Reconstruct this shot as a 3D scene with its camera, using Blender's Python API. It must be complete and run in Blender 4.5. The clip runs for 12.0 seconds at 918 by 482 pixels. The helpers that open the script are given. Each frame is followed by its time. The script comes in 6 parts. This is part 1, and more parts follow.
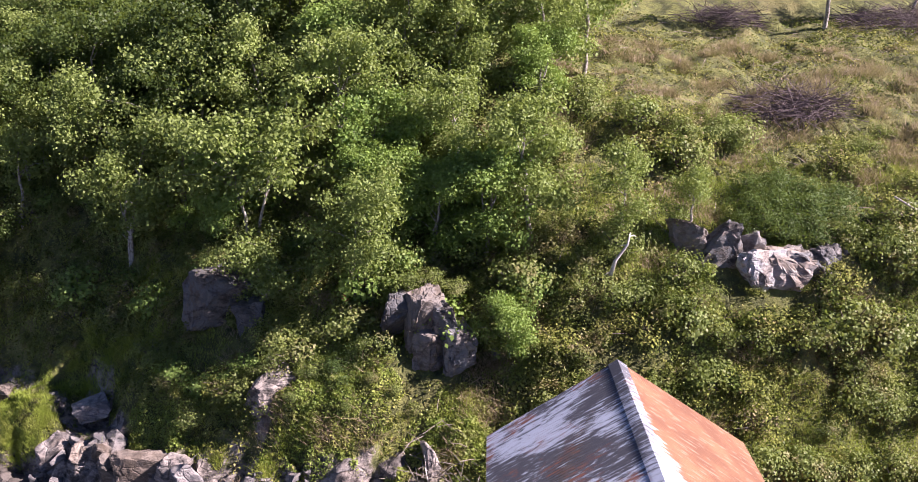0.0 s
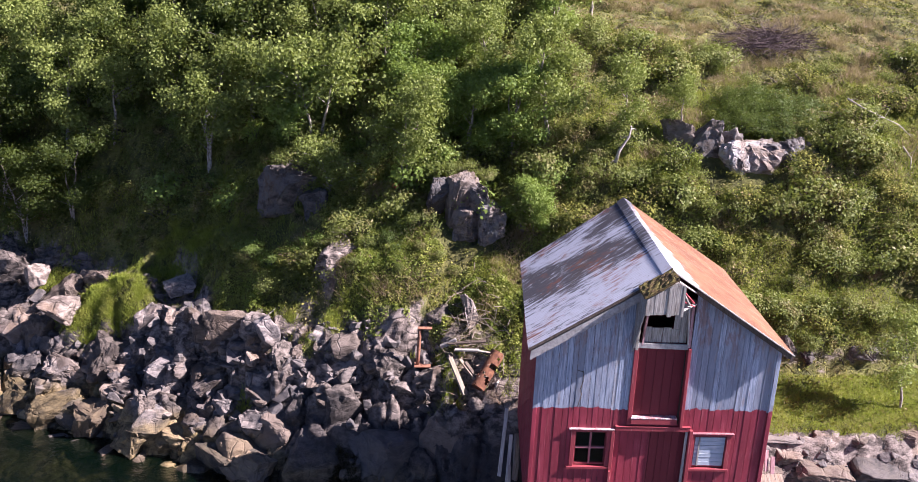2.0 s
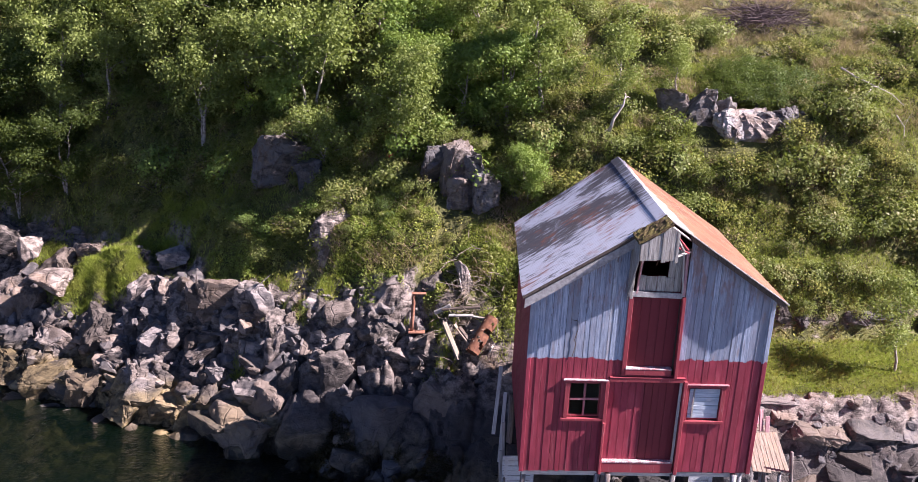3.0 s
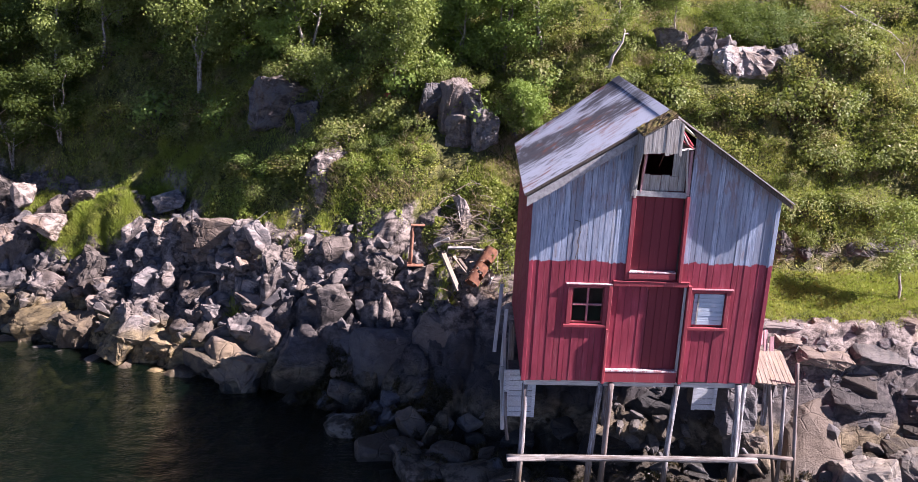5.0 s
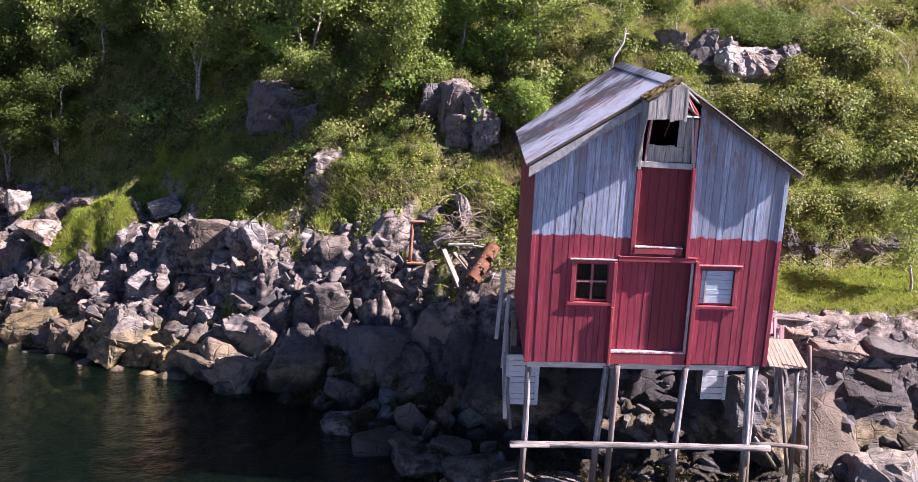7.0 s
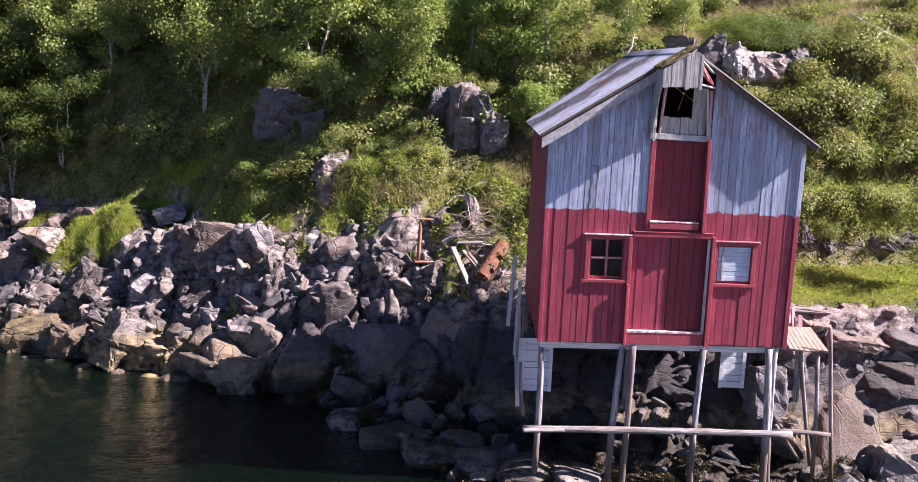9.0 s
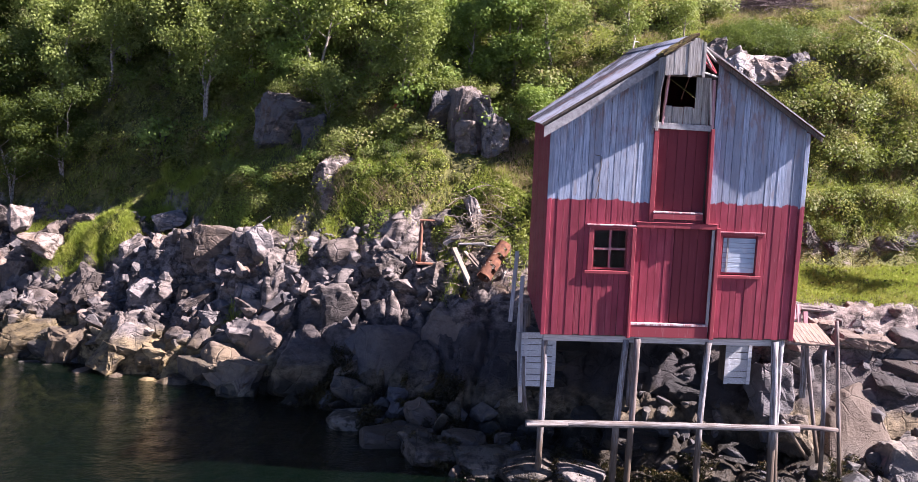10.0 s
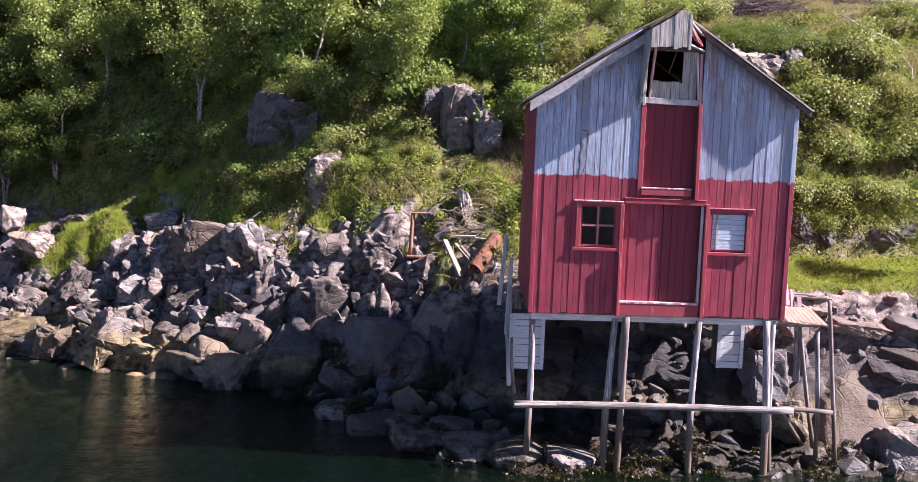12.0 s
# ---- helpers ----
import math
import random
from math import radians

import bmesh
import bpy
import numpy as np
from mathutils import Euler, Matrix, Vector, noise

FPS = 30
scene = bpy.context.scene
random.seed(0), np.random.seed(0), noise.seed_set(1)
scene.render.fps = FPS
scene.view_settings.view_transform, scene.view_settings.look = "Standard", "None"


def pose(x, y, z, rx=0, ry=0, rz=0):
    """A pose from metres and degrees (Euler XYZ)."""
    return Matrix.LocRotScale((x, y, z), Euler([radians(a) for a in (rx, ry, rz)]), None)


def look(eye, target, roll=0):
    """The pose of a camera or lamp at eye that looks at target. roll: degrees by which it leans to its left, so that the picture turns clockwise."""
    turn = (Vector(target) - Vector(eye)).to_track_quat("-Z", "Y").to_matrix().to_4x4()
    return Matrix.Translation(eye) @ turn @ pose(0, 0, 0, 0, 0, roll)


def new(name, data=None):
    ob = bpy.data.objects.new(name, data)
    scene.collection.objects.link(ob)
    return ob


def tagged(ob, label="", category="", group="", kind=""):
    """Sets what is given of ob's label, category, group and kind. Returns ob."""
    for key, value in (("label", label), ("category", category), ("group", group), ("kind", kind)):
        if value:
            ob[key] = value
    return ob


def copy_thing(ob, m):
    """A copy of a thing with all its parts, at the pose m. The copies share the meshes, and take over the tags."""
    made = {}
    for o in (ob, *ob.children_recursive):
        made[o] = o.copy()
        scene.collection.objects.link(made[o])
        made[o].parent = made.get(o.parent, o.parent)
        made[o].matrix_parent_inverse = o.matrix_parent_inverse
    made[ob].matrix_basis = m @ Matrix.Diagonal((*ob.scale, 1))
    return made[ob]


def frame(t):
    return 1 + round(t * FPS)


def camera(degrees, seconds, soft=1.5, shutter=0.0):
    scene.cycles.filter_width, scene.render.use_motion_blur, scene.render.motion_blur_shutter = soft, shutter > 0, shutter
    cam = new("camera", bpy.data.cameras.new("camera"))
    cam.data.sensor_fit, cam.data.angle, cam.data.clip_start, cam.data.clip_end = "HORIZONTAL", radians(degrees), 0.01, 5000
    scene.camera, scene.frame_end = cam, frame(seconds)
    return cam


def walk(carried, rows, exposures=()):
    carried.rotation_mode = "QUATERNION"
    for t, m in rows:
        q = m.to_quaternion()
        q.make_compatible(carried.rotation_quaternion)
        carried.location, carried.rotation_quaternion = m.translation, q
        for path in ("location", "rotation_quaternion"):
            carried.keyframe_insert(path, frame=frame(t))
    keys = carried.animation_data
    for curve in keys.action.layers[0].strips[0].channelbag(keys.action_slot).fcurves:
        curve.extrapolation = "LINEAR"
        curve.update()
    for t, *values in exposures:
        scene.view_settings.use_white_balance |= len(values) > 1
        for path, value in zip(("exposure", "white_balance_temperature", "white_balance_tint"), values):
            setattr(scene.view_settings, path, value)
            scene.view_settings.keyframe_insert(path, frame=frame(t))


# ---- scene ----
cam = camera(50.4, 12.0, soft=0.7)
PATH = [
    (0, (-3.363, -12.241, 18.612), (-3.266, -10.379, 17.889), 2.6),
    (0.5, (-3.63, -14.391, 18.192), (-3.535, -12.524, 17.484), 2.6),
    (1, (-4.173, -16.437, 17.618), (-4.076, -14.562, 16.931), 2.6),
    (1.5, (-4.57, -18.067, 17.185), (-4.469, -16.188, 16.509), 2.7),
    (2, (-4.663, -18.666, 16.475), (-4.557, -16.782, 15.813), 2.6),
    (2.5, (-4.617, -18.803, 15.76), (-4.505, -16.915, 15.11), 2.7),
    (3, (-4.607, -19.06, 15.19), (-4.491, -17.169, 14.551), 2.7),
    (5, (-4.68, -19.576, 12.646), (-4.552, -17.672, 12.049), 2.7),
    (5.5, (-4.652, -19.573, 12.091), (-4.525, -17.661, 11.516), 2.7),
    (6, (-4.608, -19.568, 11.596), (-4.483, -17.647, 11.054), 2.6),
    (6.5, (-4.584, -19.582, 11.137), (-4.46, -17.652, 10.627), 2.5),
    (7, (-4.59, -19.547, 10.717), (-4.467, -17.608, 10.242), 2.5),
    (9, (-4.72, -19.527, 8.795), (-4.604, -17.56, 8.451), 2.4),
    (9.5, (-4.737, -19.506, 8.361), (-4.622, -17.534, 8.05), 2.3),
    (10, (-4.72, -19.461, 7.963), (-4.606, -17.485, 7.681), 2.3),
    (10.5, (-4.556, -19.42, 7.589), (-4.448, -17.439, 7.334), 2.2),
    (11, (-4.397, -19.413, 7.174), (-4.293, -17.428, 6.95), 2.3),
    (11.5, (-4.329, -19.441, 6.816), (-4.228, -17.455, 6.607), 2.2),
    (12, (-4.287, -19.431, 6.694), (-4.186, -17.444, 6.491), 2.2),
]
walk(cam, [(t, look(eye, target, roll)) for t, eye, target, roll in PATH], exposures=[(0.0, 1.74, 6200, 32), (1.5, 1.7, 6200, 32), (3.0, 1.72, 6200, 32), (6.0, 1.86, 6200, 32), (12.0, 1.98, 6200, 32)])

# ---- light ----
SUN_TO = Vector((1.0, -0.162, 0.87)).normalized()
world = bpy.data.worlds.new("sky")
scene.world = world
world.use_nodes = True
wnt = world.node_tree
sky = wnt.nodes.new("ShaderNodeTexSky")
sky.sky_type = 'NISHITA'
sky.sun_disc = False
sky.altitude = 1500
sky.air_density = 0.75
sky.dust_density = 0.1
sky.ozone_density = 4.0
sky.sun_elevation = math.asin(SUN_TO.z)
sky.sun_rotation = math.atan2(SUN_TO.x, SUN_TO.y)
wnt.links.new(sky.outputs[0], wnt.nodes["Background"].inputs[0])
wnt.nodes["Background"].inputs[1].default_value = 0.039
sun_data = bpy.data.lights.new("sun", 'SUN')
sun_data.energy = 5.0
sun_data.angle = radians(0.5)
sun_data.color = (1.0, 0.93, 0.82)
sun = new("sun", sun_data)
sun.matrix_basis = look(SUN_TO * 60, (0, 0, 0))


# ---- material tools ----
class Nodes:
    """A small builder for one node material."""

    def __init__(self, name):
        self.mat = bpy.data.materials.new(name)
        self.mat.use_nodes = True
        self.nt = self.mat.node_tree
        self.bsdf = self.nt.nodes["Principled BSDF"]
        self.out = self.nt.nodes["Material Output"]

    def add(self, kind, **inputs):
        n = self.nt.nodes.new(kind)
        for key, value in inputs.items():
            self.put(n.inputs[key], value)
        return n

    def put(self, socket, value):
        if isinstance(value, bpy.types.NodeSocket):
            self.nt.links.new(value, socket)
        elif isinstance(value, tuple) and len(value) == 3 and socket.type == 'RGBA':
            socket.default_value = (*value, 1)
        else:
            socket.default_value = value

    def world(self):
        return self.add("ShaderNodeNewGeometry").outputs["Position"]

    def local(self):
        return self.add("ShaderNodeTexCoord").outputs["Object"]

    def stretch(self, vec, scale, offset=None):
        n = self.add("ShaderNodeMapping", Vector=vec)
        n.inputs["Scale"].default_value = scale
        if offset is not None:
            self.put(n.inputs["Location"], offset)
        return n.outputs[0]

    def noise(self, vec, scale, detail=4.0, rough=0.55, distort=0.0):
        n = self.add("ShaderNodeTexNoise", Vector=vec, Scale=scale, Detail=detail, Roughness=rough, Distortion=distort)
        return n.outputs[0]

    def cells(self, vec, scale, feature='F1', out="Distance"):
        n = self.add("ShaderNodeTexVoronoi", Vector=vec, Scale=scale)
        n.feature = feature
        return n.outputs[out]

    def ramp(self, fac, lo, hi, a=0.0, b=1.0):
        n = self.add("ShaderNodeMapRange", Value=fac)
        n.interpolation_type = 'SMOOTHSTEP'
        n.inputs[1].default_value, n.inputs[2].default_value = lo, hi
        n.inputs[3].default_value, n.inputs[4].default_value = a, b
        return n.outputs[0]

    def mix(self, fac, a, b, how='MIX'):
        n = self.nt.nodes.new("ShaderNodeMix")
        n.data_type = 'RGBA'
        n.blend_type = how
        self.put(n.inputs[0], fac)
        self.put(n.inputs[6], a)
        self.put(n.inputs[7], b)
        return n.outputs[2]

    def math(self, op, a, b=0.0):
        n = self.nt.nodes.new("ShaderNodeMath")
        n.operation = op
        self.put(n.inputs[0], a)
        self.put(n.inputs[1], b)
        return n.outputs[0]

    def split(self, vec):
        return self.add("ShaderNodeSeparateXYZ", Vector=vec).outputs

    def random(self):
        return self.add("ShaderNodeObjectInfo").outputs["Random"]

    def island(self):
        return self.add("ShaderNodeNewGeometry").outputs["Random Per Island"]

    def bump(self, height, strength=0.5, distance=0.02):
        n = self.add("ShaderNodeBump", Height=height, Strength=strength, Distance=distance)
        self.put(self.bsdf.inputs["Normal"], n.outputs[0])
        return n.outputs[0]

    def done(self, color, rough=0.8, metal=0.0, spec=0.5):
        self.put(self.bsdf.inputs["Base Color"], color)
        self.put(self.bsdf.inputs["Roughness"], rough)
        self.put(self.bsdf.inputs["Metallic"], metal)
        self.put(self.bsdf.inputs["Specular IOR Level"], spec)
        return self.mat


def rock_colour(n, p):
    """Grey gneiss with brown and pale patches, cracks, lichen, the tide's bands by height, and painted shade around the
    boathouse.
    """
    warp = n.mix(0.12, p, n.add("ShaderNodeTexNoise", Vector=p, Scale=1.8, Detail=4.0).outputs[1])
    big = n.noise(p, 0.6, 3, 0.6)
    mid = n.noise(n.stretch(warp, (1.0, 1.0, 1.7)), 3.2, 7, 0.68)
    fine = n.noise(p, 26.0, 5, 0.72)
    c = n.mix(n.ramp(mid, 0.38, 0.60), (0.05, 0.041, 0.038), (0.335, 0.285, 0.258))
    c = n.mix(n.ramp(big, 0.52, 0.68, 0, 0.6), c, (0.23, 0.155, 0.10))
    c = n.mix(n.ramp(n.noise(p, 1.5, 5, 0.72), 0.56, 0.70, 0, 0.55), c, (0.43, 0.375, 0.34))
    c = n.mix(n.ramp(fine, 0.42, 0.7, 0, 0.42), c, (0.05, 0.045, 0.046))
    c = n.mix(n.ramp(n.cells(p, 13.0), 0.0, 0.12, 0.35, 0.0), c, (0.44, 0.43, 0.41))
    crack = n.math('ABSOLUTE', n.math('SUBTRACT', n.noise(n.stretch(warp, (1.0, 1.0, 2.2)), 1.7, 4, 0.6, 0.5), 0.5))
    c = n.mix(n.ramp(crack, 0.0, 0.012, 0.25, 0.0), c, (0.03, 0.026, 0.025))
    joint = n.cells(n.stretch(warp, (1.0, 1.0, 1.5)), 2.1, 'DISTANCE_TO_EDGE')
    some = n.ramp(n.noise(p, 0.9, 3, 0.6), 0.42, 0.58)
    c = n.mix(n.math('MULTIPLY', n.ramp(joint, 0.0, 0.03, 0.5, 0.0), some), c, (0.025, 0.022, 0.022))
    chip = n.cells(n.stretch(warp, (1.0, 1.0, 1.8)), 4.6, 'DISTANCE_TO_EDGE')
    c = n.mix(n.math('MULTIPLY', n.ramp(chip, 0.0, 0.04, 0.45, 0.0), n.ramp(big, 0.4, 0.55, 1.0, 0.0)), c, (0.03, 0.026, 0.025))
    z = n.split(p)[2]
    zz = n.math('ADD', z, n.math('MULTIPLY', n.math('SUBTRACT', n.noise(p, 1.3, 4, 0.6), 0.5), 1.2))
    # boathouse shade put into the colour from x -7; rock beyond the landing is darker itself
    shade_dark_zone = n.math('MULTIPLY', n.ramp(n.split(p)[0], -10.0, -7.0), n.ramp(n.split(p)[0], 3.6, 5.2, 1.0, 0.8))
    # dark band by height, strongest under the floor to paint in the shade there
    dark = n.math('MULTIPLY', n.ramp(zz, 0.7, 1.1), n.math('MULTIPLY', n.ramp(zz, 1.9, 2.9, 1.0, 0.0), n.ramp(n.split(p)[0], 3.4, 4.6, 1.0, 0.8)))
    c = n.mix(n.math('MULTIPLY', dark, n.math('MULTIPLY', n.ramp(shade_dark_zone, 0, 1, 0.4, 1.0), n.ramp(n.split(p)[0], -4.5, -2.2, 0.72, 0.95))), c, (0.042, 0.039, 0.043))
    tide = n.ramp(zz, 0.85, 1.35, 1.0, 0.0)
    wet = n.mix(n.ramp(mid, 0.3, 0.7), (0.075, 0.055, 0.024), (0.30, 0.225, 0.095))
    wet = n.mix(n.math('MULTIPLY', shade_dark_zone, 0.8), wet, n.mix(n.ramp(mid, 0.3, 0.7), (0.03, 0.022, 0.014), (0.17, 0.14, 0.10)))
    c = n.mix(n.math('MULTIPLY', tide, 0.85), c, wet)
    weed = n.math('MULTIPLY', n.ramp(zz, 0.45, 0.75, 1.0, 0.0), n.ramp(n.math('ADD', n.noise(p, 2.3, 6, 0.72), n.ramp(shade_dark_zone, 0, 1, -0.06, 0.07)), 0.40, 0.52))
    c = n.mix(n.math('MULTIPLY', weed, 0.93), c, (0.016, 0.012, 0.007))
    mid = n.math('ADD', mid, n.ramp(crack, 0.0, 0.025, -0.12, 0.0))
    mid = n.math('ADD', mid, n.math('MULTIPLY', n.ramp(joint, 0.0, 0.06, -0.35, 0.0), some))
    return c, mid, fine


def make_rock(name="rock", lichen=False, tan=False, crust=(0.225, 0.228, 0.245), dim=1.0):
    n = Nodes(name)
    p = n.world()
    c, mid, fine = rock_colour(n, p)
    if lichen:
        c = n.mix(n.ramp(n.noise(p, 2.4, 6, 0.7), 0.44, 0.56, 0, 0.8), c, crust)
    if tan:
        c = n.mix(n.ramp(n.noise(p, 1.7, 6, 0.7), 0.36, 0.6, 0.3, 0.75), c, (0.21, 0.165, 0.125))
        c = n.mix(0.35, c, (0.1, 0.08, 0.062))
    c = n.mix(n.ramp(n.random(), 0.5, 0.9, 0.0, 0.6), c, (0.165, 0.125, 0.098))
    c = n.mix(n.ramp(n.random(), 0.32, 0.08, 0.0, 0.35), c, (0.2, 0.2, 0.22))
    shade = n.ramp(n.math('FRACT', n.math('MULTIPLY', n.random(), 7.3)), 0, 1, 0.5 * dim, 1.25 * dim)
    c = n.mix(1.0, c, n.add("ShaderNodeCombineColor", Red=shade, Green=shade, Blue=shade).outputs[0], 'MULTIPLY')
    h = n.math('ADD', n.math('MULTIPLY', mid, 1.0), n.math('MULTIPLY', fine, 0.22))
    n.bump(h, 1.0, 0.07)
    return n.done(c, n.ramp(n.split(p)[2], 0.1, 0.9, 0.45, 0.85))


def make_ground():
    n = Nodes("ground")
    p = n.world()
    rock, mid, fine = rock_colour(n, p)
    patch = n.noise(p, 0.55, 4, 0.6)
    patch2 = n.noise(p, 2.2, 5, 0.65)
    veg = n.mix(n.ramp(patch2, 0.35, 0.65), (0.055, 0.062, 0.02), (0.17, 0.175, 0.05))
    veg = n.mix(n.ramp(patch, 0.5, 0.7, 0, 0.8), veg, (0.15, 0.13, 0.05))
    veg = n.mix(n.ramp(fine, 0.45, 0.75, 0, 0.6), veg, (0.05, 0.035, 0.018))
    bare = n.add("ShaderNodeAttribute")
    bare.attribute_name = "bare"
    edge = n.math('ADD', bare.outputs["Fac"], n.math('MULTIPLY', n.math('SUBTRACT', patch2, 0.5), 0.7))
    f = n.ramp(edge, 0.42, 0.58)
    c = n.mix(f, veg, rock)
    z = n.split(p)[2]
    # light lost in deep water is painted into the seabed: near-black green with depth
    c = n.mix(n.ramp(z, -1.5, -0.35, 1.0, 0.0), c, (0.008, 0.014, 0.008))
    h = n.math('ADD', mid, n.math('MULTIPLY', fine, 0.5))
    n.bump(h, 0.9, 0.08)
    return n.done(c, n.ramp(z, 0.1, 0.9, 0.5, 0.9), spec=0.35)


def make_water():
    n = Nodes("water")
    p = n.world()
    h = n.math('ADD', n.noise(n.stretch(p, (1.2, 1.6, 1)), 1.2, 3, 0.5), n.math('MULTIPLY', n.noise(n.stretch(p, (1.9, 2.7, 1)), 3.6, 4, 0.6), 0.45))
    nrm = n.bump(h, 0.9, 0.17)
    n.nt.nodes.remove(n.bsdf)
    gloss = n.add("ShaderNodeBsdfGlossy", Roughness=0.03, Normal=nrm)
    deep = n.add("ShaderNodeBsdfDiffuse", Color=(0.0018, 0.0075, 0.0038))
    clear = n.add("ShaderNodeBsdfTransparent", Color=(0.5, 0.56, 0.44))
    body = n.nt.nodes.new("ShaderNodeMixShader")
    body.inputs[0].default_value = 0.6
    n.put(body.inputs[1], deep.outputs[0])
    n.put(body.inputs[2], clear.outputs[0])
    fres = n.add("ShaderNodeFresnel", IOR=1.33, Normal=nrm)
    top = n.nt.nodes.new("ShaderNodeMixShader")
    n.put(top.inputs[0], fres.outputs[0])
    n.put(top.inputs[1], body.outputs[0])
    n.put(top.inputs[2], gloss.outputs[0])
    n.put(n.out.inputs[0], top.outputs[0])
    return n.mat


def wood_grain(n, seed_by_object=True, level=False):
    v = n.local()
    off = None
    if seed_by_object:
        r = n.math('MULTIPLY', n.random(), 37.0)
        off = n.add("ShaderNodeCombineXYZ", X=r, Y=r, Z=r).outputs[0]
    grain = n.noise(n.stretch(v, (2.2, 42, 42) if level else (42, 42, 2.2), off), 1.0, 5, 0.65, 0.6)
    blotch = n.noise(n.stretch(v, (5, 5, 1.3), off), 1.0, 4, 0.6)
    return v, grain, blotch


def make_board_paint(name, two_tone):
    """Red barn paint on upright boards; the upper gable is bare grey wood where two_tone."""
    n = Nodes(name)
    v, grain, blotch = wood_grain(n)
    rnd = n.random()
    red = n.mix(n.ramp(blotch, 0.3, 0.7), (0.215, 0.025, 0.045), (0.34, 0.048, 0.08))
    red = n.mix(n.ramp(rnd, 0, 1, 0, 0.45), red, (0.155, 0.024, 0.038))
    red = n.mix(n.ramp(grain, 0.58, 0.76, 0, 0.55), red, (0.42, 0.19, 0.20))
    red = n.mix(n.ramp(n.noise(n.stretch(v, (16, 16, 1.1)), 1.0, 4, 0.65), 0.58, 0.7, 0, 0.45), red, (0.40, 0.13, 0.15))
    red = n.mix(n.ramp(grain, 0.2, 0.36, 0.6, 0.0), red, (0.07, 0.012, 0.014))
    grey = n.mix(n.ramp(grain, 0.3, 0.7), (0.175, 0.235, 0.34), (0.45, 0.525, 0.665))
    grey = n.mix(n.ramp(rnd, 0, 0.6, 0.75, 0.0), grey, (0.19, 0.22, 0.285))
    grey = n.mix(n.ramp(rnd, 0.8, 1.0, 0.0, 0.5), grey, (0.62, 0.66, 0.72))
    stain = n.noise(n.stretch(v, (11, 11, 0.8)), 1.0, 4, 0.6)
    grey = n.mix(n.ramp(stain, 0.55, 0.7, 0, 0.6), grey, (0.16, 0.17, 0.21))
    grey = n.mix(n.ramp(blotch, 0.55, 0.72, 0, 0.6), grey, (0.27, 0.215, 0.2))
    grey = n.mix(n.ramp(n.cells(n.stretch(v, (7, 7, 3)), 1.0), 0.0, 0.13, 0.7, 0.0), grey, (0.1, 0.08, 0.07))
    if two_tone:
        z = n.split(v)[2]
        rot = n.math('MULTIPLY', n.ramp(n.noise(n.stretch(v, (6, 6, 1.6)), 1.0, 5, 0.7), 0.47, 0.62), n.ramp(z, 6.7, 8.3, 0.15, 0.9))
        grey = n.mix(rot, grey, n.mix(grain, (0.13, 0.085, 0.085), (0.3, 0.215, 0.215)))
        line = n.math('ADD', z, n.math('MULTIPLY', n.math('SUBTRACT', n.noise(n.stretch(v, (9, 9, 3)), 1.0, 3), 0.5), 0.16))
        line = n.math('ADD', line, n.math('MULTIPLY', n.math('SUBTRACT', rnd, 0.5), 0.05))
        c = n.mix(n.ramp(line, 6.10, 6.125), red, grey)
    else:
        c = red
    n.bump(n.math('ADD', grain, n.math('MULTIPLY', blotch, 0.5)), 0.5, 0.008)
    return n.done(c, n.ramp(grain, 0.2, 0.8, 0.75, 0.55), spec=0.35)


def make_grey_wood(name, light, dark, tint=(0.3, 0.24, 0.19), wet=False, level=False):
    n = Nodes(name)
    v, grain, blotch = wood_grain(n, True, level)
    c = n.mix(n.ramp(grain, 0.3, 0.72), dark, light)
    c = n.mix(n.ramp(blotch, 0.5, 0.75, 0, 0.6), c, tint)
    if wet:
        c = n.mix(n.ramp(n.noise(n.stretch(v, (26, 26, 1.1)), 1.0, 4, 0.7), 0.5, 0.62, 0, 0.8), c, (0.075, 0.058, 0.052))
        c = n.mix(n.ramp(n.random(), 0.35, 0.95, 0, 0.75), c, n.mix(grain, (0.06, 0.042, 0.036), (0.24, 0.185, 0.165)))
        z = n.split(n.world())[2]
        zz = n.math('ADD', z, n.math('MULTIPLY', blotch, 0.5))
        c = n.mix(n.ramp(zz, 1.0, 1.9, 0.9, 0.0), c, n.mix(grain, (0.03, 0.022, 0.016), (0.165, 0.12, 0.08)))
    n.bump(grain, 0.6, 0.01)
    return n.done(c, 0.85, spec=0.25)


def make_flake_paint(name, paint, under, lo, hi):
    n = Nodes(name)
    v, grain, blotch = wood_grain(n)
    f = n.ramp(n.math('ADD', n.math('MULTIPLY', grain, 0.6), n.math('MULTIPLY', blotch, 0.4)), lo, hi)
    c = n.mix(f, paint, under)
    n.bump(grain, 0.4, 0.006)
    return n.done(c, 0.7, spec=0.35)


